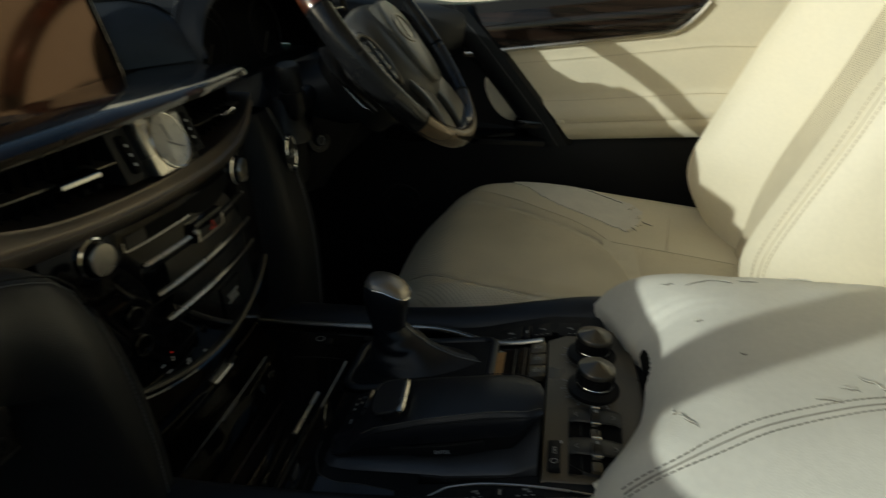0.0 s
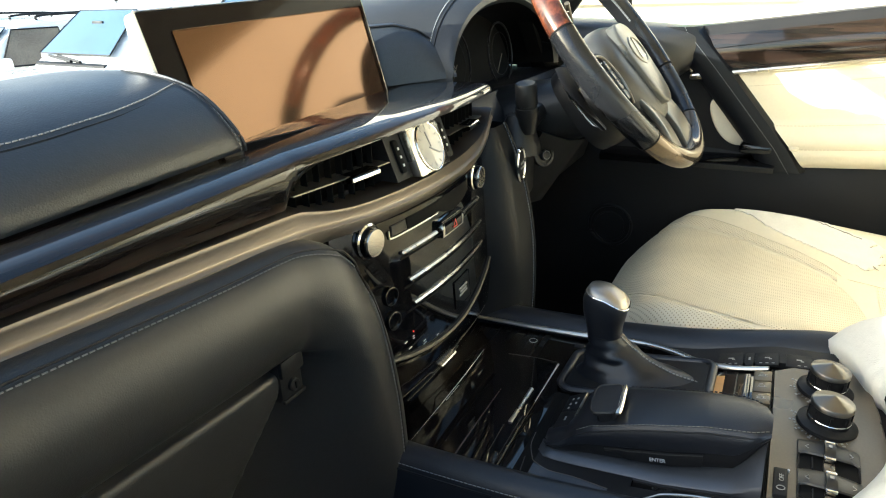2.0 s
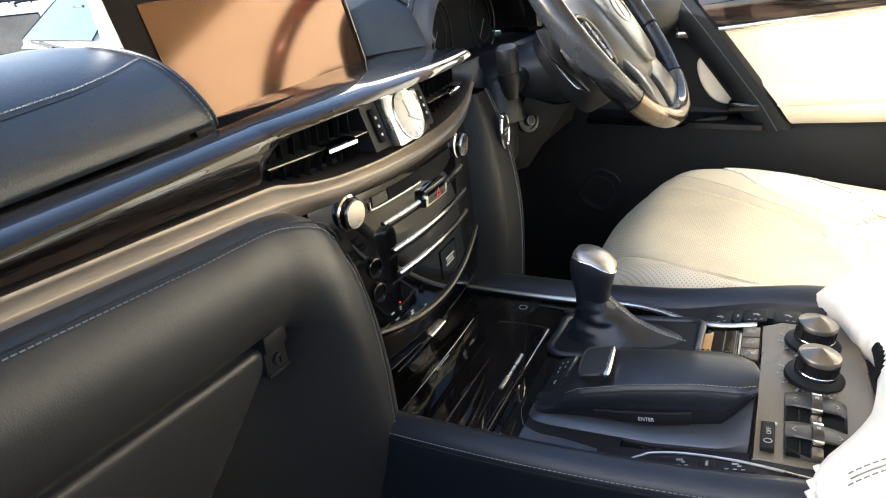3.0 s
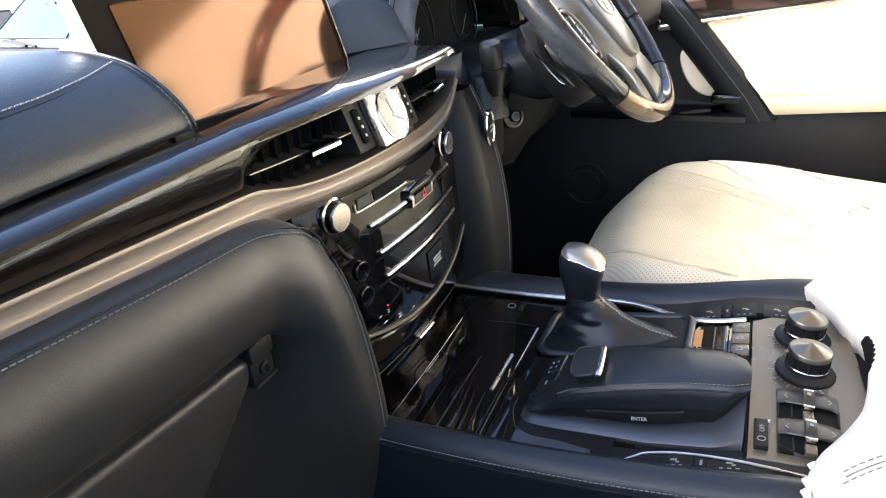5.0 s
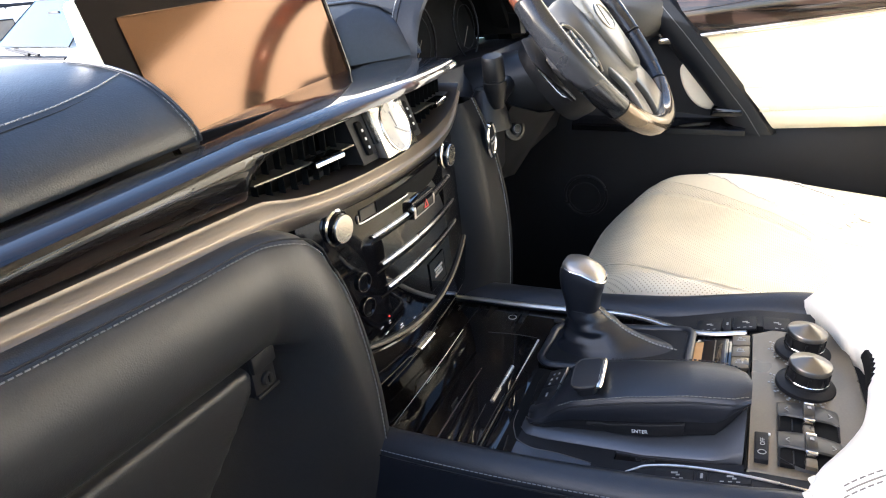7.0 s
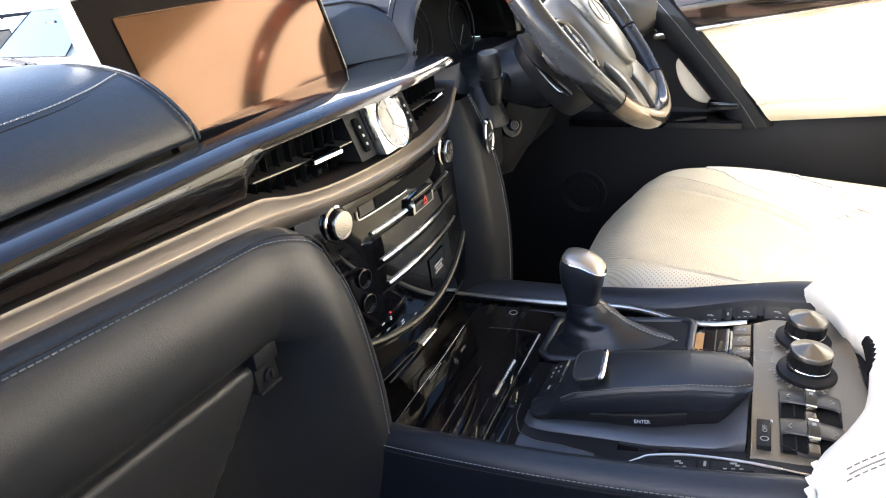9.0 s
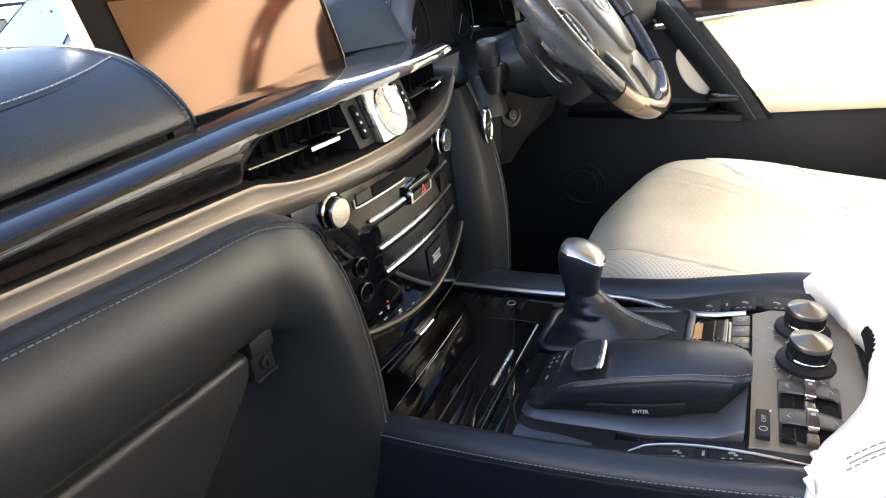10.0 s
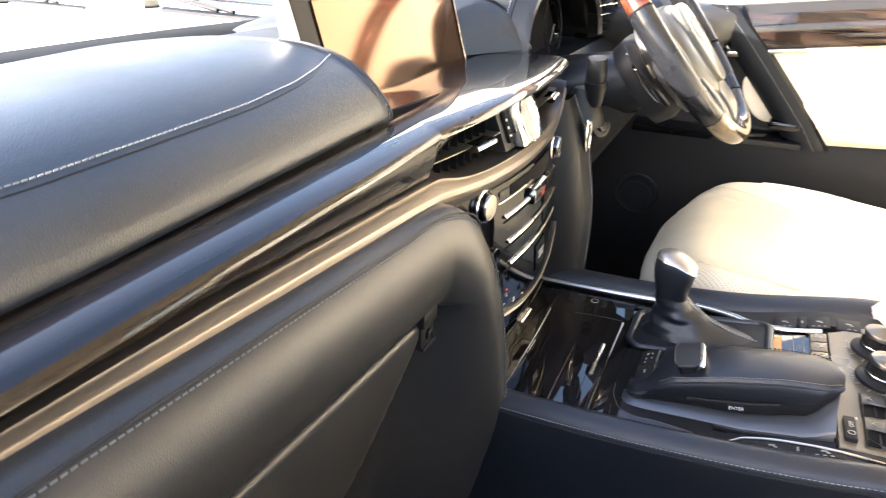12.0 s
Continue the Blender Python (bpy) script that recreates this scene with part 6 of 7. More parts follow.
for h, k in ((0.0535, 1.0), (0.0575, 0.92), (0.0605, 0.70), (0.0622, 0.3)):
    rows.append([(0.0765 + p.x, -0.1640 + p.y, 1.0430 + 0.92 * h + 0.16 * p.y - 0.34 * max(0, -p.y - 0.002)) for p in squircle(0.0200 * k, 0.0236 * k, 0, 3.0, 28)])
kt = part("knob_top", loft(rows, closed=True, caps=True), M["knob_metal"], gear, "satin metal knob top")
part("trim_line", tube([(0.0765 + p.x, -0.1640 + p.y, 1.0430 + 0.0484 + 0.16 * p.y - 0.34 * max(0, -p.y - 0.002)) for p in squircle(0.0205, 0.0241, 0, 3.0, 36)], 0.0009, 6, ring=True), M["chrome"], kt)

# ---- armrest lid over the console ----
arm = thing("armrest", (0, -0.62, 1.03), "off-white leather armrest lid with cracked worn edges", "armrest")


COVER = [(-0.168, -0.380), (-0.1365, -0.384), (-0.1208, -0.394), (-0.101, -0.408), (-0.065, -0.4245), (-0.035, -0.431), (-0.002, -0.4355), (0.010, -0.4365), (0.033, -0.4372), (0.056, -0.4362), (0.061, -0.433), (0.0645, -0.4245), (0.075, -0.421), (0.108, -0.412), (0.133, -0.403), (0.168, -0.393)]


def arm_front(u):
    """Front edge y at u from -1 to 1, scooped round the control plate."""
    return smooth_along(COVER, 0.168 * u)


rows = []
N = 110
for j in range(34):
    t = j / 33
    row = []
    for i in range(N + 1):
        u = -1 + 2 * i / N
        f = arm_front(u)
        y = f + (-0.95 - f) * t ** 1.15
        x = 0.0 + 0.168 * u
        crown = 0.034 * (1 - abs(u) ** 4.5)
        front = 0.036 * (1 - (1 - min(1, t / 0.16)) ** 2.2)
        z = 1.044 + front + crown * (0.6 + 0.4 * min(1, t / 0.2)) + 0.004 * math.sin(t * 3)
        z += 0.0016 * noise.noise(Vector((x * 22, y * 22, 3)))
        row.append((x, y, z))
    x0, y0, z0 = row[0]
    xe, ye, ze = row[-1]
    row = [(x0 + 0.0, y0, 0.98), (x0 - 0.006, y0, z0 - 0.035), (x0 - 0.005, y0, z0 - 0.010)] + row + [(xe + 0.005, ye, ze - 0.010), (xe + 0.006, ye, ze - 0.035), (xe, ye, 0.98)]
    rows.append(row)
hem = [[(p[0], p[1] + dy, max(p[2] + dz, 1.012)) for p in rows[0]] for dy, dz in ((-0.010, -0.050), (-0.002, -0.034), (0.0030, -0.022), (0.0046, -0.013), (0.0034, -0.005))]
ap = part("lid_cover", loft(hem + rows), M["leather_white"], arm)


def arm_z(x, y):
    """Height of the cover at a place."""
    u = max(-1, min(1, x / 0.168))
    f = arm_front(u)
    t = max(0, (f - y) / (f + 0.95)) ** (1 / 1.15)
    crown = 0.034 * (1 - abs(u) ** 4.5)
    z = 1.044 + 0.036 * (1 - (1 - min(1, t / 0.16)) ** 2.2) + crown * (0.6 + 0.4 * min(1, t / 0.2)) + 0.004 * math.sin(t * 3)
    return z + 0.0016 * noise.noise(Vector((x * 22, y * 22, 3)))


SEAM = [(-0.395, -0.159), (-0.433, -0.1475), (-0.477, -0.1215), (-0.52, -0.1025), (-0.565, -0.0870), (-0.60, -0.0780), (-0.68, -0.0690), (-0.90, -0.0660)]
for dx, r, thread in ((0.0, 0.00035, "thread_grey"), (-0.0062, 0.0, ""), (-0.0124, 0.00035, "thread_grey")):
    ln = [Vector((along(SEAM, y) + dx * (1 if y < -0.44 else 0.6), y, 0)) for y in spread(-0.398, -0.90, 60)]
    ln = [Vector((p.x, p.y, arm_z(p.x, p.y) + 0.0010)) for p in curve([tuple(q) for q in ln[::4]], 110)]
    if r:
        part("stitching", stitches(ln, 0.0056, 0.0040, r), M[thread], ap)
    else:
        part("seam", tube([p + Vector((0, 0, -0.0008)) for p in ln], 0.0006, 6), M["thread_grey"], ap)


def crack(cx, cy, ang, ln, seed):
    """A curled split in the hide: a dark slit with a lifted lip."""
    rnd = random.Random(seed)
    pts = []
    for i in range(7):
        t = i / 6 - 0.5
        pts.append((cx + ln * t * math.cos(ang) + rnd.uniform(-1, 1) * 0.0018, cy + ln * t * math.sin(ang) + rnd.uniform(-1, 1) * 0.0018))
    return pts


for i, (cx, cy, ang, ln) in enumerate(((0.099, -0.512, 1.2, 0.016), (0.106, -0.534, 1.65, 0.024), (0.100, -0.490, 1.9, 0.040), (0.104, -0.457, 1.2, 0.014), (-0.112, -0.443, 0.5, 0.022), (-0.100, -0.437, 0.2, 0.007), (-0.033, -0.499, 0.6, 0.005), (0.03, -0.475, 0.9, 0.006), (0.148, -0.60, 1.6, 0.030), (-0.066, -0.586, 0.9, 0.026), (-0.090, -0.545, 1.4, 0.020), (-0.075, -0.565, 1.3, 0.014))):
    pts = crack(cx, cy, ang, ln, i)
    part("crack", tube([(x, y, arm_z(x, y) + 0.0004) for x, y in pts], lambda t: 0.0001 + 0.0005 * math.sin(t * math.pi), 6), M["thread_grey"], arm, "short crack in the leather")
    part("lifted_edge", tube([(x + 0.0014, y + 0.001, arm_z(x, y) + 0.0012) for x, y in pts], lambda t: 0.0002 + 0.0009 * math.sin(t * math.pi), 6, flat=0.35), M["leather_white"], arm)
# ragged hide at the front corners
for u in (-0.97, -0.90, -0.80):
    f = arm_front(u)
    x = 0.168 * u
    bm = tube([(x - 0.010, f + 0.001, 1.046), (x - 0.003, f + 0.0045, 1.051), (x + 0.006, f + 0.002, 1.047)], lambda t: 0.0012 + 0.0025 * math.sin(t * math.pi), 7, flat=0.5)
    part("torn_edge", bm, M["backing"], arm)
# torn hide beside the plate: the black foam under it shows
rows = []
for x in spread(0.046, -0.006, 14):
    t = (0.046 - x) / 0.052
    high = 1.0590 + 0.0045 * math.sin(math.pi * t) ** 0.6 + 0.0012 * math.sin(x * 900)
    y = arm_front(x / 0.168) + 0.0048
    rows.append([(x, y - 0.006, high), (x, y - 0.0006, high - 0.0006), (x, y + 0.0012, high - 0.006), (x, y + 0.0012, 1.049), (x, y - 0.006, 1.049)])
part("torn_patch", loft(rows, closed=True, caps=True), M["void"], arm, "torn patch baring black foam")
# ---- driver's seat ----
seat = thing("driver_seat", (0.445, -0.40, 0.64), "cream leather driver's seat with perforated panels and torn bolster", "seat")
SX, SW = 0.456, 0.272


def far_seam(v):
    """Across-place of the seam that bounds the middle panel on the side towards the door."""
    return smooth_along([(0.0, 0.70), (0.11, 0.62), (0.30, 0.465), (0.47, 0.31), (0.55, 0.18), (0.60, 0.02), (0.63, -0.22), (0.65, -0.50)], v)


def near_seam(v):
    """The same on the side towards the console."""
    return smooth_along([(0.0, -0.53), (0.085, -0.61), (0.245, -0.81), (0.42, -0.87), (1.0, -0.90)], v)


def seat_height(u, v):
    """Top of the cushion: u across from -1 to 1, v from front (0) to rear (1)."""
    roll = 0.050 * (1 - min(1, v / 0.17)) ** 2.4
    wing = 0.024 * max(0, (abs(u) - 0.52) / 0.30) ** 1.4 if abs(u) < 0.82 else 0.024 * (1 - ((abs(u) - 0.82) / 0.18) ** 2.0 * 2.2)
    groove = -0.004 * math.exp(-((u - near_seam(v)) / 0.028) ** 2) * min(1, 3 * v) - 0.006 * math.exp(-((u - far_seam(v)) / 0.034) ** 2) * (1 if v < 0.64 else 0)
    wing *= min(1, 0.45 + v)
    return 0.987 - roll + wing + groove - 0.036 * v * v + 0.012 * math.exp(-((v - 0.26) / 0.25) ** 2)


def seat_point(u, v, lift=0.0):
    w = SW * (0.93 + 0.07 * min(1, v / 0.35)) * (1 - 0.10 * max(0, 1 - v / 0.22) ** 2)
    front = -0.094 - 0.060 * abs(u) ** 3.0
    return Vector((SX + u * w, front + (-0.665 - front) * v, seat_height(u, v) + lift))


rows = []
nv = 46
for j in range(nv + 1):
    v = j / nv
    row = [seat_point(-1 + 2 * i / 48, v) for i in range(49)]
    a, b = row[0], row[-1]
    row = [Vector((a.x + 0.02, a.y, 0.82)), Vector((a.x - 0.008, a.y, a.z - 0.05)), Vector((a.x - 0.004, a.y, a.z - 0.014))] + row + [Vector((b.x + 0.004, b.y, b.z - 0.014)), Vector((b.x + 0.008, b.y, b.z - 0.05)), Vector((b.x - 0.02, b.y, 0.82))]
    rows.append(row)
fr = [Vector((p.x, p.y + 0.010 * (1 - abs(p.x - SX) / 0.3), p.z - 0.03)) for p in rows[0]]
fr2 = [Vector((p.x, p.y + 0.004, 0.80)) for p in rows[0]]
cush = part("cushion", loft([fr2, fr] + rows), M["leather_cream"], seat, "cream leather cushion")
def seat_band(u_lo, u_hi, v0, v1, lift, nu=18, nv=26):
    rows_ = []
    for j in range(nv + 1):
        v = v0 + (v1 - v0) * j / nv
        lo, hi = u_lo(v), u_hi(v)
        rows_.append([seat_point(lo + (hi - lo) * i / nu, v, lift) for i in range(nu + 1)])
    return loft(rows_)


part("perforated_panel", seat_band(lambda v: near_seam(v) + 0.020, lambda v: max(near_seam(v) + 0.05, far_seam(v) - 0.022), 0.018, 0.635, 0.0010, 34, 60), M["perforated"], seat, "perforated leather centre panel")
part("perforated_panel", seat_band(lambda v: -0.94, lambda v: near_seam(v) - 0.020, 0.045, 0.66, 0.0010), M["perforated"], seat, "perforated leather side panel")
part("perforated_panel", seat_band(lambda v: far_seam(v) + 0.022, lambda v: far_seam(v) + 0.125, 0.03, 0.575, 0.0010), M["perforated"], seat, "perforated leather side panel")
part("perforated_panel", seat_band(lambda v: -0.50, lambda v: 0.16 - 0.10 * (v - 0.66), 0.665, 0.95, 0.0010), M["perforated"], seat, "perforated leather rear panel")
for ln in ([seat_point(near_seam(v), v, 0.0006) for v in spread(0.02, 0.66, 70)], [seat_point(far_seam(v), v, 0.0006) for v in spread(0.02, 0.645, 110)],
           [seat_point(far_seam(v) + 0.135, v, 0.0008) for v in spread(0.03, 0.585, 80)], [seat_point(0.17 - 0.10 * (v - 0.66), v, 0.0008) for v in spread(0.60, 0.95, 40)], [seat_point(0.17 + 0.5 * t, 0.76 + 0.03 * t, 0.0008) for t in spread(0, 1, 30)]):
    part("seam", tube(ln, 0.0004, 6), M["thread_cream"], cush)
# torn far bolster: the hide has peeled off and bares a pale backing with ragged ends
PEEL_HI = [(0.24, 0.845), (0.33, 0.935), (0.45, 0.865), (0.55, 0.805), (0.66, 0.745), (0.70, 0.69)]
PEEL_LO = [(0.24, 0.825), (0.31, 0.765), (0.37, 0.675), (0.45, 0.605), (0.55, 0.525), (0.62, 0.42), (0.655, 0.38), (0.68, 0.49), (0.70, 0.63)]


def jag(v, seed, size):
    return size * (noise.noise(Vector((v * 60, seed, 0))) + 0.6 * noise.noise(Vector((v * 170, seed, 4))))


def peeled(lift, grow):
    rows_ = []
    for v in spread(0.24, 0.70, 90):
        lo, hi = along(PEEL_LO, v) - grow + jag(v, 3, 0.022), along(PEEL_HI, v) + grow + jag(v, 9, 0.012)
        hi = max(hi, lo + 0.006)
        row = [seat_point(lo + (hi - lo) * k / 14, v, lift) for k in range(15)]
        rows_.append([row[0] - Vector((0, 0, 0.003))] + row + [row[-1] - Vector((0, 0, 0.003))])
    return loft(rows_)


part("bare_backing", peeled(0.0022, 0.0), M["backing"], seat, "pale bare backing where hide has peeled")
slit = [seat_point(along(PEEL_HI, v) - 0.02 + jag(v, 9, 0.012), v, 0.0026) for v in spread(0.34, 0.63, 60)]
part("torn_edge", tube(slit, lambda t: 0.0004 + 0.0005 * abs(math.sin(t * 17)), 6), M["thread_grey"], seat, "dark split along the torn hide")
for k, (u, v, du, dv) in enumerate(((0.70, 0.665, 0.03, 0.02), (0.62, 0.690, 0.05, 0.012), (0.52, 0.690, 0.03, 0.02), (0.44, 0.675, 0.05, -0.012), (0.56, 0.715, -0.04, 0.03), (0.40, 0.655, -0.05, -0.012))):
    flap = [seat_point(u + du * t + jag(t, k, 0.012), v + dv * t + jag(t, k + 20, 0.008), 0.0030) for t in spread(-0.5, 0.5, 8)]
    part("torn_hide", tube(flap, lambda t: 0.0006 + 0.0016 * math.sin(t * math.pi), 7, flat=0.6), M["leather_cream"], seat, "curled torn hide edge")
    part("torn_edge", tube([p + Vector((-0.0016, 0.0010, -0.0002)) for p in flap], lambda t: 0.0002 + 0.0007 * math.sin(t * math.pi), 6), M["thread_grey"], seat)
# base and rail under the cushion
part("base", box(SX, -0.40, 0.76, 0.46, 0.46, 0.14, 0.02), M["satin_black"], seat)


def back_point(u, v, lift=0.0):
    """Front of the backrest: u across, v from the cushion (0) upwards (1)."""
    w = 0.275 * (1 - 0.22 * max(0, v - 0.45) ** 1.3) * (0.94 + 0.06 * min(1, v / 0.2))
    bol = 0.108 * max(0, (abs(u) - 0.40) / 0.30) ** 1.3 if abs(u) < 0.70 else 0.108 * (1 - ((abs(u) - 0.70) / 0.30) ** 2 * 1.1)
    bol *= (1 - 0.75 * max(0, v - 0.55)) * math.sin(min(1, max(0, v + 0.01) / 0.28) * math.pi / 2) ** 1.3
    z = 0.92 + 0.66 * v
    y = -0.645 - 0.19 * v - 0.03 * v * v + bol + 0.018 * math.exp(-((v - 0.25) / 0.2) ** 2) - 0.006 * math.exp(-((abs(u) - 0.42) / 0.03) ** 2)
    return Vector((SX + u * w, y + lift, z - 0.03 * abs(u) ** 4 * max(0, v - 0.8) * 5))


rows = []
for j in range(41):
    v = j / 40
    row = [back_point(-1 + 2 * i / 44, v) for i in range(45)]
    a, b = row[0], row[-1]
    back = -0.10
    row = [Vector((a.x + 0.03, -0.80 - 0.23 * v, a.z)), Vector((a.x - 0.006, a.y - 0.05, a.z))] + row + [Vector((b.x + 0.006, b.y - 0.05, b.z)), Vector((b.x - 0.03, -0.80 - 0.23 * v, b.z))]
    rows.append(row)
bk = part("backrest", loft(rows, closed=True, caps=True), M["leather_cream"], seat, "cream leather backrest with deep bolsters")
part("perforated_panel", loft([[back_point(-0.40 + 0.80 * i / 18, 0.05 + 0.87 * j / 24, 0.0012) for j in range(25)] for i in range(19)]), M["perforated_back"], seat, "perforated leather back panel")
for s in (-1, 1):
    for d in (0.0, 0.035):
        part("stitching", stitches([back_point(s * (0.80 + d), v, 0.0016) for v in spread(0.03, 0.95, 90)], 0.0056, 0.0040, 0.0004), M["thread_cream"], bk)
    part("seam", tube([back_point(s * 0.8175, v, 0.0008) for v in spread(0.03, 0.95, 50)], 0.0014, 6), M["leather_cream"], bk)
    part("seam", tube([back_point(s * 0.42, v, 0.0010) for v in spread(0.03, 0.95, 50)], 0.0014, 6), M["leather_cream"], bk)
hr = []
for q, w, d in ((0, 0.10, 0.035), (0.02, 0.125, 0.048), (0.10, 0.135, 0.052), (0.17, 0.125, 0.046), (0.195, 0.09, 0.03)):
    hr.append([(SX + p.x, -0.895 - 0.12 * q + p.y, 1.615 + q) for p in squircle(w, d, 0, 3.2)])
part("head_restraint", loft(hr, closed=True, caps=True), M["leather_cream"], seat)
for s in (-1, 1):
    part("post", tube([(SX + s * 0.06, -0.885, 1.55), (SX + s * 0.06, -0.897, 1.64)], 0.006, 10), M["chrome"], seat)

# seat belt beside the middle pillar
belt = thing("seat_belt", (0.73, -0.78, 1.2), "black woven seat belt against the middle pillar", "seat belt")
part("webbing", loft([[(0.735 - 0.02 * t, -0.745 - 0.01 * t, 1.0 + 0.6 * t), (0.728 - 0.02 * t, -0.79 - 0.01 * t, 1.0 + 0.6 * t), (0.730 - 0.02 * t, -0.79 - 0.01 * t, 1.0 + 0.6 * t), (0.7375 - 0.02 * t, -0.745 - 0.01 * t, 1.0 + 0.6 * t)] for t in spread(0, 1, 10)], closed=True, caps=True), M["satin_black"], belt)
part("guide", box(0.705, -0.775, 1.60, 0.02, 0.07, 0.04, 0.006), M["satin_black"], belt)
# ---- driver's door ----
door = thing("driver_door", (0.80, -0.35, 0.66), "driver's door trimmed in cream leather, dark wood and black", "door")
X = 0.775


def z_wood(y):
    return along([(-0.10, 1.240), (-0.21, 1.252), (-0.50, 1.287), (-0.60, 1.300)], y)


def z_top(y):
    return along([(-0.05, 1.325), (-0.16, 1.330), (-0.56, 1.372), (-0.80, 1.385)], y)


def z_low(y):
    return along([(-0.353, 1.080), (-0.60, 1.096), (-0.82, 1.10)], y)


def sheet(ys, lo, hi, x_of, nz=14, mat="leather_cream", name="panel", label=""):
    rows = []
    for y in ys:
        a, b = lo(y), hi(y)
        rows.append([(x_of(t), y, a + (b - a) * t) for t in spread(0, 1, nz)] + [(0.84, y, b), (0.84, y, a)])
    return part(name, loft(rows, closed=True, caps=True), M[mat], door, label)


def diag(z):
    """y of the front edge of the cream part at height z."""
    return along([(1.07, -0.362), (1.115, -0.332), (1.20, -0.262), (1.26, -0.212), (1.33, -0.150)], z)


# black lower door and front part
sheet(spread(0.30, -0.86, 30), lambda y: 0.56, lambda y: along([(-0.86, 1.102), (-0.353, 1.081), (-0.2, 1.10), (0.30, 1.14)], y), lambda t: X + 0.012 - 0.012 * math.sin(t * math.pi) + (0.008 if t > 0.98 else 0), mat="satin_black", name="lower_panel", label="black lower door panel")
rows = []
for t in spread(0, 1, 30):
    z = 1.072 + 0.262 * t
    e = diag(z)
    rows.append([(X + 0.05, e - 0.004, z), (X - 0.006, e - 0.003, z), (X - 0.020, e + 0.006, z), (X - 0.024, e + 0.022, z), (X - 0.024, e + 0.045, z), (X - 0.018, e + 0.062, z), (X - 0.004, e + 0.075, z), (X + 0.02, e + 0.080, z), (X + 0.05, e + 0.082, z)])
fp = part("front_band", loft(rows, closed=True, caps=True), M["leather_knee"], door, "diagonal black leather band")
part("stitching", stitches([Vector(r[3]) + Vector((-0.0012, 0.004, 0)) for r in rows], 0.005, 0.0034, 0.0004), M["thread_dark"], fp)
# fillet panel ahead of the band, with a pale speaker oval and a small gloss switch
sheet(spread(0.12, -0.33, 20), lambda y: along([(-0.33, 1.085), (0.12, 1.085)], y), lambda y: along([(-0.33, 1.09), (-0.06, 1.31), (0.12, 1.325)], y), lambda t: X + 0.020, mat="satin_black", name="front_panel", label="black front door panel")
el = []
for k in range(28):
    a = 2 * math.pi * k / 28
    u, v = 0.055 * math.cos(a), 0.033 * math.sin(a) * (1 - 0.25 * math.cos(a))
    el.append((u * 0.70 - v * 0.71, -(u * 0.71 + v * 0.70)))
oc = (-0.224, 1.158)
part("speaker_cover", loft([[(X + 0.02 - d, oc[0] + p[0] * k, oc[1] - p[1] * k) for p in el] for d, k in ((-0.004, 1.0), (0.006, 1.0), (0.009, 0.92))], closed=True, caps=True), M["leather_cream"], door, "pale oval speaker cover")
part("switch_pod", box(X - 0.005, -0.275, 1.112, 0.04, 0.060, 0.018, 0.006), M["piano"], door, "gloss black switch pod")
part("gloss_shelf", loft([[(X - 0.030, y, 1.070), (X - 0.030, y, 1.080), (X - 0.022, y, 1.086), (X + 0.02, y, 1.092), (X + 0.02, y, 1.070)] for y in spread(0.02, -0.31, 12)], closed=True, caps=True), M["piano"], door, "gloss black shelf")
part("tweeter_edge", box(X - 0.004, -0.160, 1.242, 0.02, 0.04, 0.010, 0.003), M["plate"], door)

# cream padded part
rows = []
for y0 in spread(0, 1, 40):
    row = []
    for t in spread(0, 1, 26):
        yl, yr = -0.358, -0.84
        y_at = yl + (yr - yl) * y0
        zl, zh = z_low(y_at), z_wood(y_at) - 0.004
        z = zl + (zh - zl) * t
        yy = diag(z) - 0.002 + (yr - diag(z)) * y0
        zl, zh = z_low(yy), z_wood(yy) - 0.004
        z = zl + (zh - zl) * t
        groove = 0.004 * math.exp(-((t - 0.20) / 0.018) ** 2) + 0.0025 * math.exp(-((t - 0.44) / 0.012) ** 2) + 0.002 * math.exp(-((t - 0.88) / 0.012) ** 2)
        x = X - 0.004 - 0.016 * math.sin(min(1, t / 0.44) * math.pi) ** 0.6 * (t < 0.44) + groove
        row.append((x, yy, z))
    row += [(0.83, row[-1][1], row[-1][2]), (0.83, row[0][1], row[0][2])]
    rows.append(row)
cp = part("cream_panel", loft(rows, closed=True, caps=True), M["leather_cream"], door, "padded cream leather door panel")
for k, tt in ((5, 0.20), (11, 0.44), (22, 0.88)):
    part("stitching", stitches([Vector(r[k]) + Vector((-0.0015, 0, 0.001)) for r in rows], 0.006, 0.0042, 0.0005), M["thread_cream"], cp)
part("corner_tab", box(X - 0.018, -0.338, 1.118, 0.006, 0.016, 0.008, 0.002), M["leather_cream"], cp)

# wood capping, chrome line and black sill
wood_ys = spread(-0.145, -0.585, 30)
rows = []
for y in wood_ys:
    a, b = z_wood(y), z_top(y) - 0.014
    end = max(0, (-y - 0.52) / 0.065)
    a = a + (b - a) * 0.75 * end ** 2
    rows.append([(X + 0.006, y, a), (X - 0.008, y, a + 0.004), (X - 0.013, y, a + (b - a) * 0.3), (X - 0.012, y, a + (b - a) * 0.7), (X - 0.004, y, b), (0.83, y, b), (0.83, y, a)])
part("wood_capping", loft(rows, closed=True, caps=True), M["wood_door"], door, "dark striped lacquered wood capping")
part("chrome_line", tube([(X - 0.011, y, z_wood(y) - 0.001 + (z_top(y) - 0.014 - z_wood(y)) * 0.75 * max(0, (-y - 0.52) / 0.065) ** 2) for y in wood_ys], 0.0042, 8), M["brushed"], door, "satin chrome line")
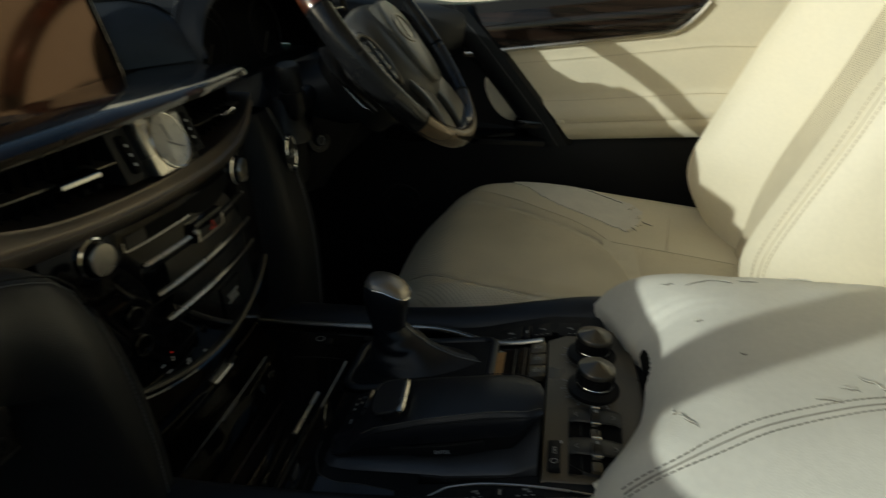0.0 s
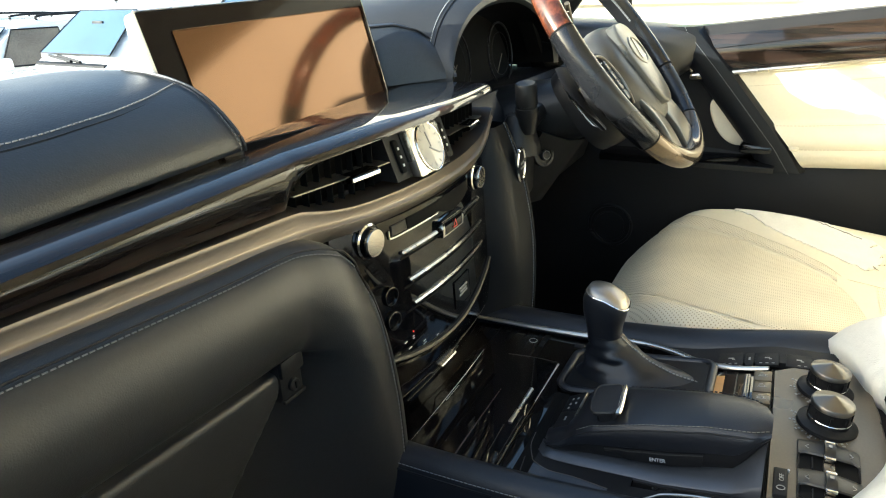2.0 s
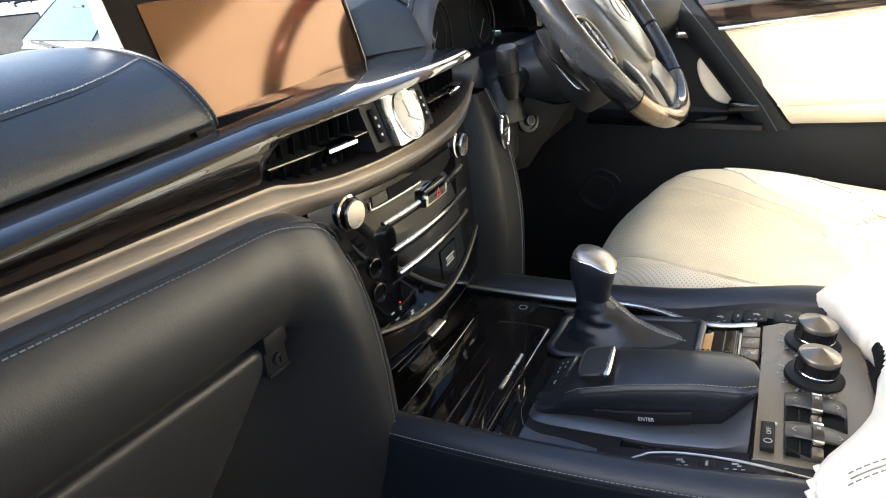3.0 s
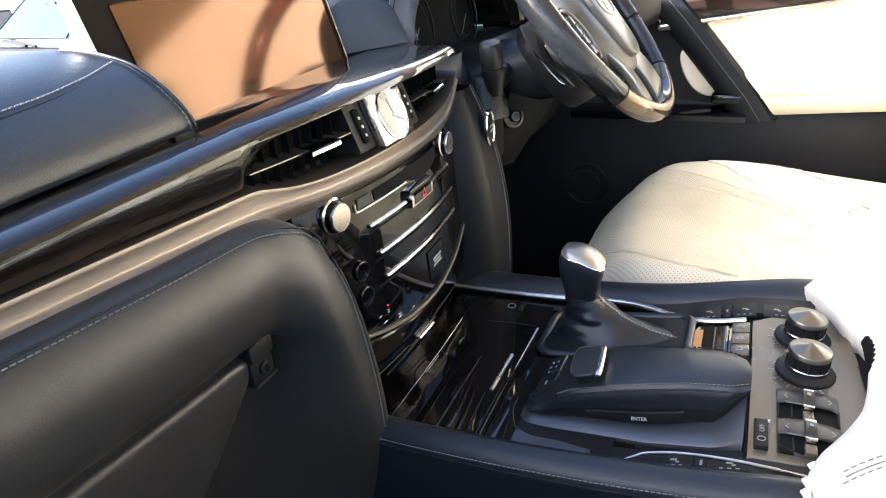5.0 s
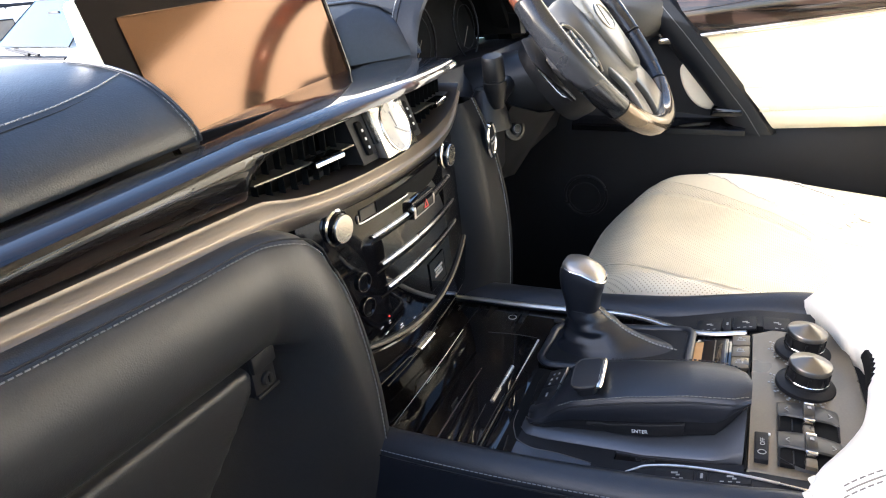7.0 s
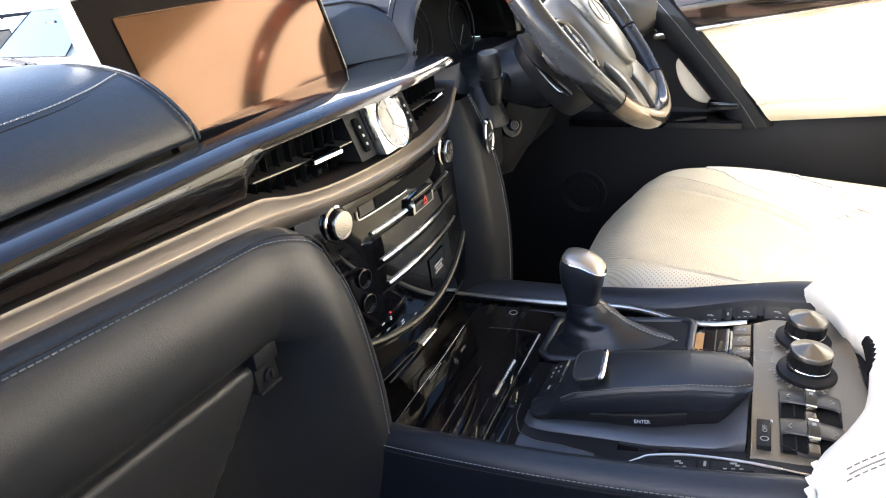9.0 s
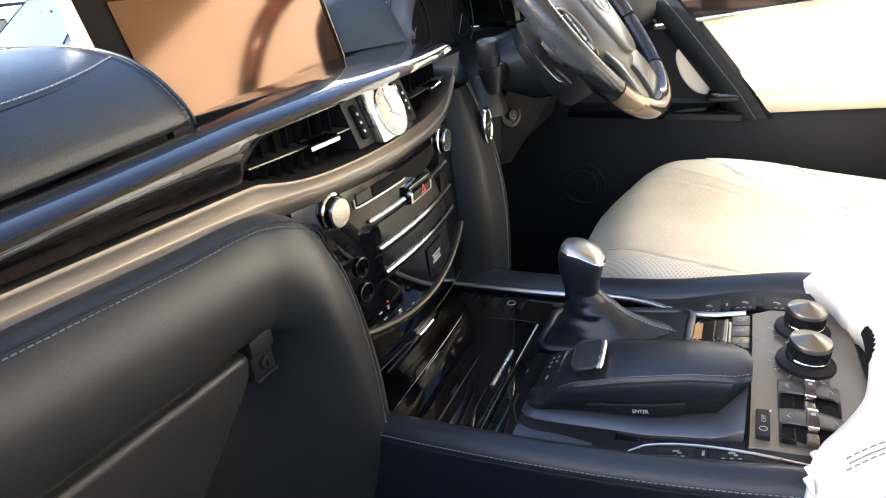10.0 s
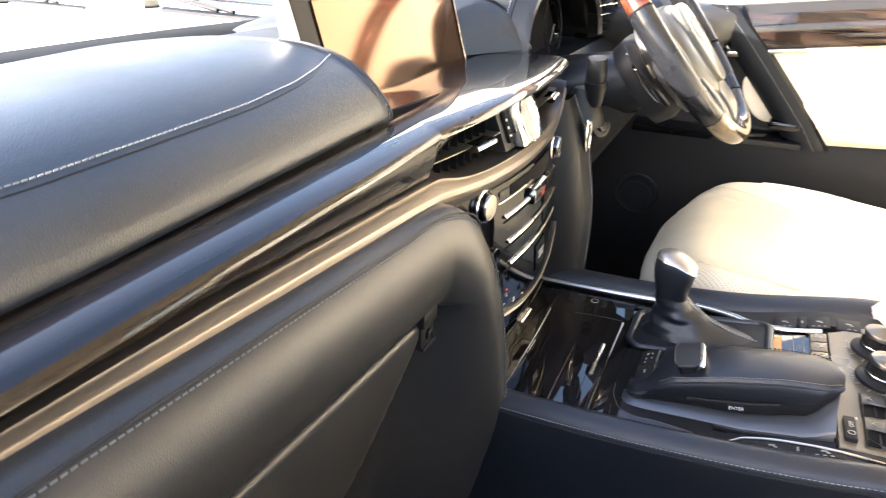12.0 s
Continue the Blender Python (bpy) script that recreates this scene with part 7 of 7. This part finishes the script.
sheet(spread(0.12, -0.86, 30), lambda y: z_top(y) - 0.016, lambda y: z_top(y) + 0.004, lambda t: X - 0.004 + 0.006 * t, nz=4, mat="satin_black", name="sill", label="black window sill")
sheet(spread(-0.47, -0.86, 16), lambda y: z_wood(y) - 0.0045, lambda y: z_top(y) - 0.017, lambda t: X - 0.0035 + 0.001 * t, nz=6, mat="leather_cream", name="rear_capping", label="cream leather rear capping")
# upper front corner where dash meets door
rows = []
for t in spread(0, 1, 24):
    y = 0.20 - 0.36 * t
    k = 1 - max(0, (t - 0.72) / 0.28) ** 2 * 0.55
    zt = 1.350 - 0.022 * t * t
    sec = [(0.83, zt), (0.785, zt + 0.002), (0.750, zt - 0.003), (0.726, zt - 0.016), (0.716, zt - 0.040), (0.720, zt - 0.075), (0.742, zt - 0.105), (0.83, zt - 0.12)]
    rows.append([(0.80 + (p.x - 0.80) * k, y, zt + (p.y - zt) * k) for p in curve([(a, b, 0) for a, b in sec], 28)])
tagged(part("dash_corner", loft(rows, closed=True, caps=True), M["leather_black"]), "black leather dash end beside the door", "trim", kind="structure")


# round speaker low on the door, in the footwell
for rad, w in ((0.046, 0.0035), (0.034, 0.0018)):
    part("speaker_ring", tube([(X + 0.0005 - 0.012 * (rad < 0.04), -0.006 + rad * math.cos(a), 0.915 + rad * math.sin(a)) for a in (2 * math.pi * i / 36 for i in range(36))], w, 8, ring=True), M["satin_black"], door, "black ring of the door speaker")
# ---- parked vehicles ahead ----


def parked_car(name, label, paint):
    """A large off-road estate, nose along +x, wheels on z = 0."""
    c = thing(name, (0, 0, 0), label, "car", "cars parked ahead of the windscreen")
    side = [(-2.40, 0.55, 1.02, 0.86), (-2.38, 0.42, 1.08, 0.90), (-1.6, 0.40, 1.10, 0.93), (-0.4, 0.40, 1.10, 0.94), (0.75, 0.40, 1.10, 0.94), (1.5, 0.40, 1.08, 0.93), (2.15, 0.42, 1.02, 0.90), (2.38, 0.48, 0.92, 0.84), (2.45, 0.55, 0.80, 0.78)]
    rows = []
    for p in curve([(a, b, d) for a, b, d, w in side], 40):
        w = along([(q[0], q[3]) for q in side], p.x)
        zl, zh = p.y, p.z
        half = [(w * 0.93, zl), (w, zl + 0.10), (w * 1.0, (zl + zh) / 2), (w * 0.985, zh - 0.10), (w * 0.93, zh - 0.02), (w * 0.6, zh + 0.03)]
        rows.append([(p.x, -a, z) for a, z in half] + [(p.x, a, z) for a, z in reversed(half)])
    body = part("body", loft(rows, closed=True, caps=True), paint, c)
    g = [(-2.35, 1.08, 0.86), (-2.25, 1.30, 0.82), (-2.05, 1.68, 0.74), (-1.8, 1.80, 0.70), (-0.9, 1.85, 0.69), (0.0, 1.84, 0.69), (0.35, 1.76, 0.70), (0.75, 1.45, 0.79), (1.12, 1.12, 0.88)]
    rows = []
    for p in curve([(a, b, w) for a, b, w in g], 40):
        half = [(0.93, 1.04), (along([(1.08, 0.90), (1.85, 0.72)], p.y * 0.5 + 0.5), 1.04 + (p.y - 1.04) * 0.55), (p.z, p.y - 0.05 * (p.y > 1.15)), (p.z * 0.85, p.y)]
        rows.append([(p.x, -a, z) for a, z in half] + [(p.x, a, z) for a, z in reversed(half)])
    part("cabin", loft(rows, closed=True, caps=True), paint, c)
    # windscreen and side windows, laid just proud of the cabin
    ws = [[(0.40 + 0.62 * t + 0.035, s * (0.60 + 0.17 * t), 1.74 - 0.53 * t + 0.03) for s in spread(-1, 1, 8)] for t in spread(0.04, 0.92, 8)]
    b = loft(ws)
    bmesh.ops.solidify(b, geom=b.faces[:], thickness=0.012)
    scr = part("windscreen", b, M["glass_blue"], c, "pale blue reflecting windscreen")
    part("seal", tube(ws[0] + [r[-1] for r in ws[1:]] + ws[-1][-2::-1] + [r[0] for r in ws[-2:0:-1]], 0.008, 6, ring=True), M["satin_black"], scr)
    part("cowl", loft([[(1.03 + a, y, 1.175 + b) for a, b in ((-0.03, 0.03), (0.06, 0.0), (0.06, -0.05), (-0.03, -0.05))] for y in spread(-0.74, 0.74, 6)], closed=True, caps=True), M["satin_black"], c)
    part("rear_view_mirror", box(0.62, 0.0, 1.60, 0.03, 0.22, 0.06, 0.01), M["satin_black"], c)
    for s in (-1, 1):
        for x0, x1 in ((-2.0, -1.25), (-1.18, -0.38), (-0.30, 0.45)):
            slope0 = 0.10 if x0 == -2.0 else 0
            slope1 = 0.28 if x1 == 0.45 else 0
            q = []
            for t in spread(0, 1, 6):
                z = 1.15 + 0.56 * t
                y = s * (0.940 - 0.195 * t)
                q.append([(x0 + slope0 * t, y, z), (x1 + slope1 * (1 - t) * 1.2 - 0.02, y, z)])
            b = loft(q)
            bmesh.ops.solidify(b, geom=b.faces[:], thickness=0.012)
            sw_ = part("side_window", b, M["tinted"], c)
            part("seal", tube([r[0] for r in q] + [r[1] for r in reversed(q)], 0.014, 6, ring=True), M["satin_black"], sw_)
        part("mirror", loft([[(0.72 + d, s * (1.08 + p.x), 1.20 + p.y) for p in squircle(w, h, 0)] for w, h, d in ((0.08, 0.07, 0.08), (0.12, 0.10, 0.02), (0.115, 0.095, -0.05))], closed=True, caps=True), paint, c)
        part("headlight", loft([[(2.18 + d, s * (0.68 + p.x), 0.88 + p.y) for p in squircle(w, h, 0)] for w, h, d in ((0.19, 0.10, 0.0), (0.18, 0.09, 0.18), (0.13, 0.06, 0.21))], closed=True, caps=True), M["chrome"], c)
        part("roof_rail", tube(curve([(-1.9, s * 0.60, 1.80), (-1.8, s * 0.60, 1.90), (-0.2, s * 0.60, 1.91), (-0.05, s * 0.60, 1.83)], 20), 0.02, 8), M["satin_black"], c)
        part("wiper", tube([(1.05, s * 0.1 + 0.1, 1.20), (0.98, s * 0.1 - 0.50, 1.25)], 0.018, 6), M["satin_black"], c)
        for x in (-1.45, 1.45):
            ty = turned([(0.20, -0.12), (0.36, -0.12), (0.40, -0.08), (0.40, 0.08), (0.36, 0.12), (0.20, 0.12)], 28)
            ty.transform(pose(x, s * 0.84, 0.40, 90, 0, 0))
            wh = part("wheel", ty, M["tyre"], c)
            rm = turned([(0.25, -0.13), (0.23, -0.135), (0.08, -0.10), (0.0, -0.12)], 20, caps=False)
            rm.transform(pose(x, s * 0.84, 0.40, 90, 0, 0) @ Matrix.Diagonal((1, 1, s, 1)))
            part("rim", rm, M["brushed"], wh)
    for i in range(5):
        part("grille_bar", box(2.44 - 0.01 * i, 0, 0.62 + 0.06 * i, 0.03, 0.9, 0.025, 0.006), M["chrome"], c)
    part("bumper", loft([[(2.35 + d, p.x, 0.46 + p.y) for p in squircle(w, h, 0, 4)] for w, h, d in ((0.92, 0.12, 0.0), (0.90, 0.12, 0.14), (0.80, 0.08, 0.20))], closed=True, caps=True), paint, c)
    return c


GZ = -0.45
white = parked_car("parked_suv", "white off-road estate car parked in bright sun", M["paint_white"])
white.matrix_basis = pose(5.37, 7.10, GZ, 0, 0, 174.5)
for x, y, turn in ((5.70, 10.3, 168), (6.30, 13.7, 170), (6.90, 17.1, 172)):
    copy_thing(white, pose(x, y, GZ, 0, 0, turn) @ Matrix.Scale(0.88, 4))
blue = parked_car("parked_suv", "pale blue estate car parked beside white ones", M["paint_blue"])
blue.matrix_basis = pose(5.06, 4.15, GZ, 0, 0, 172.6) @ Matrix.Scale(1.07, 4)
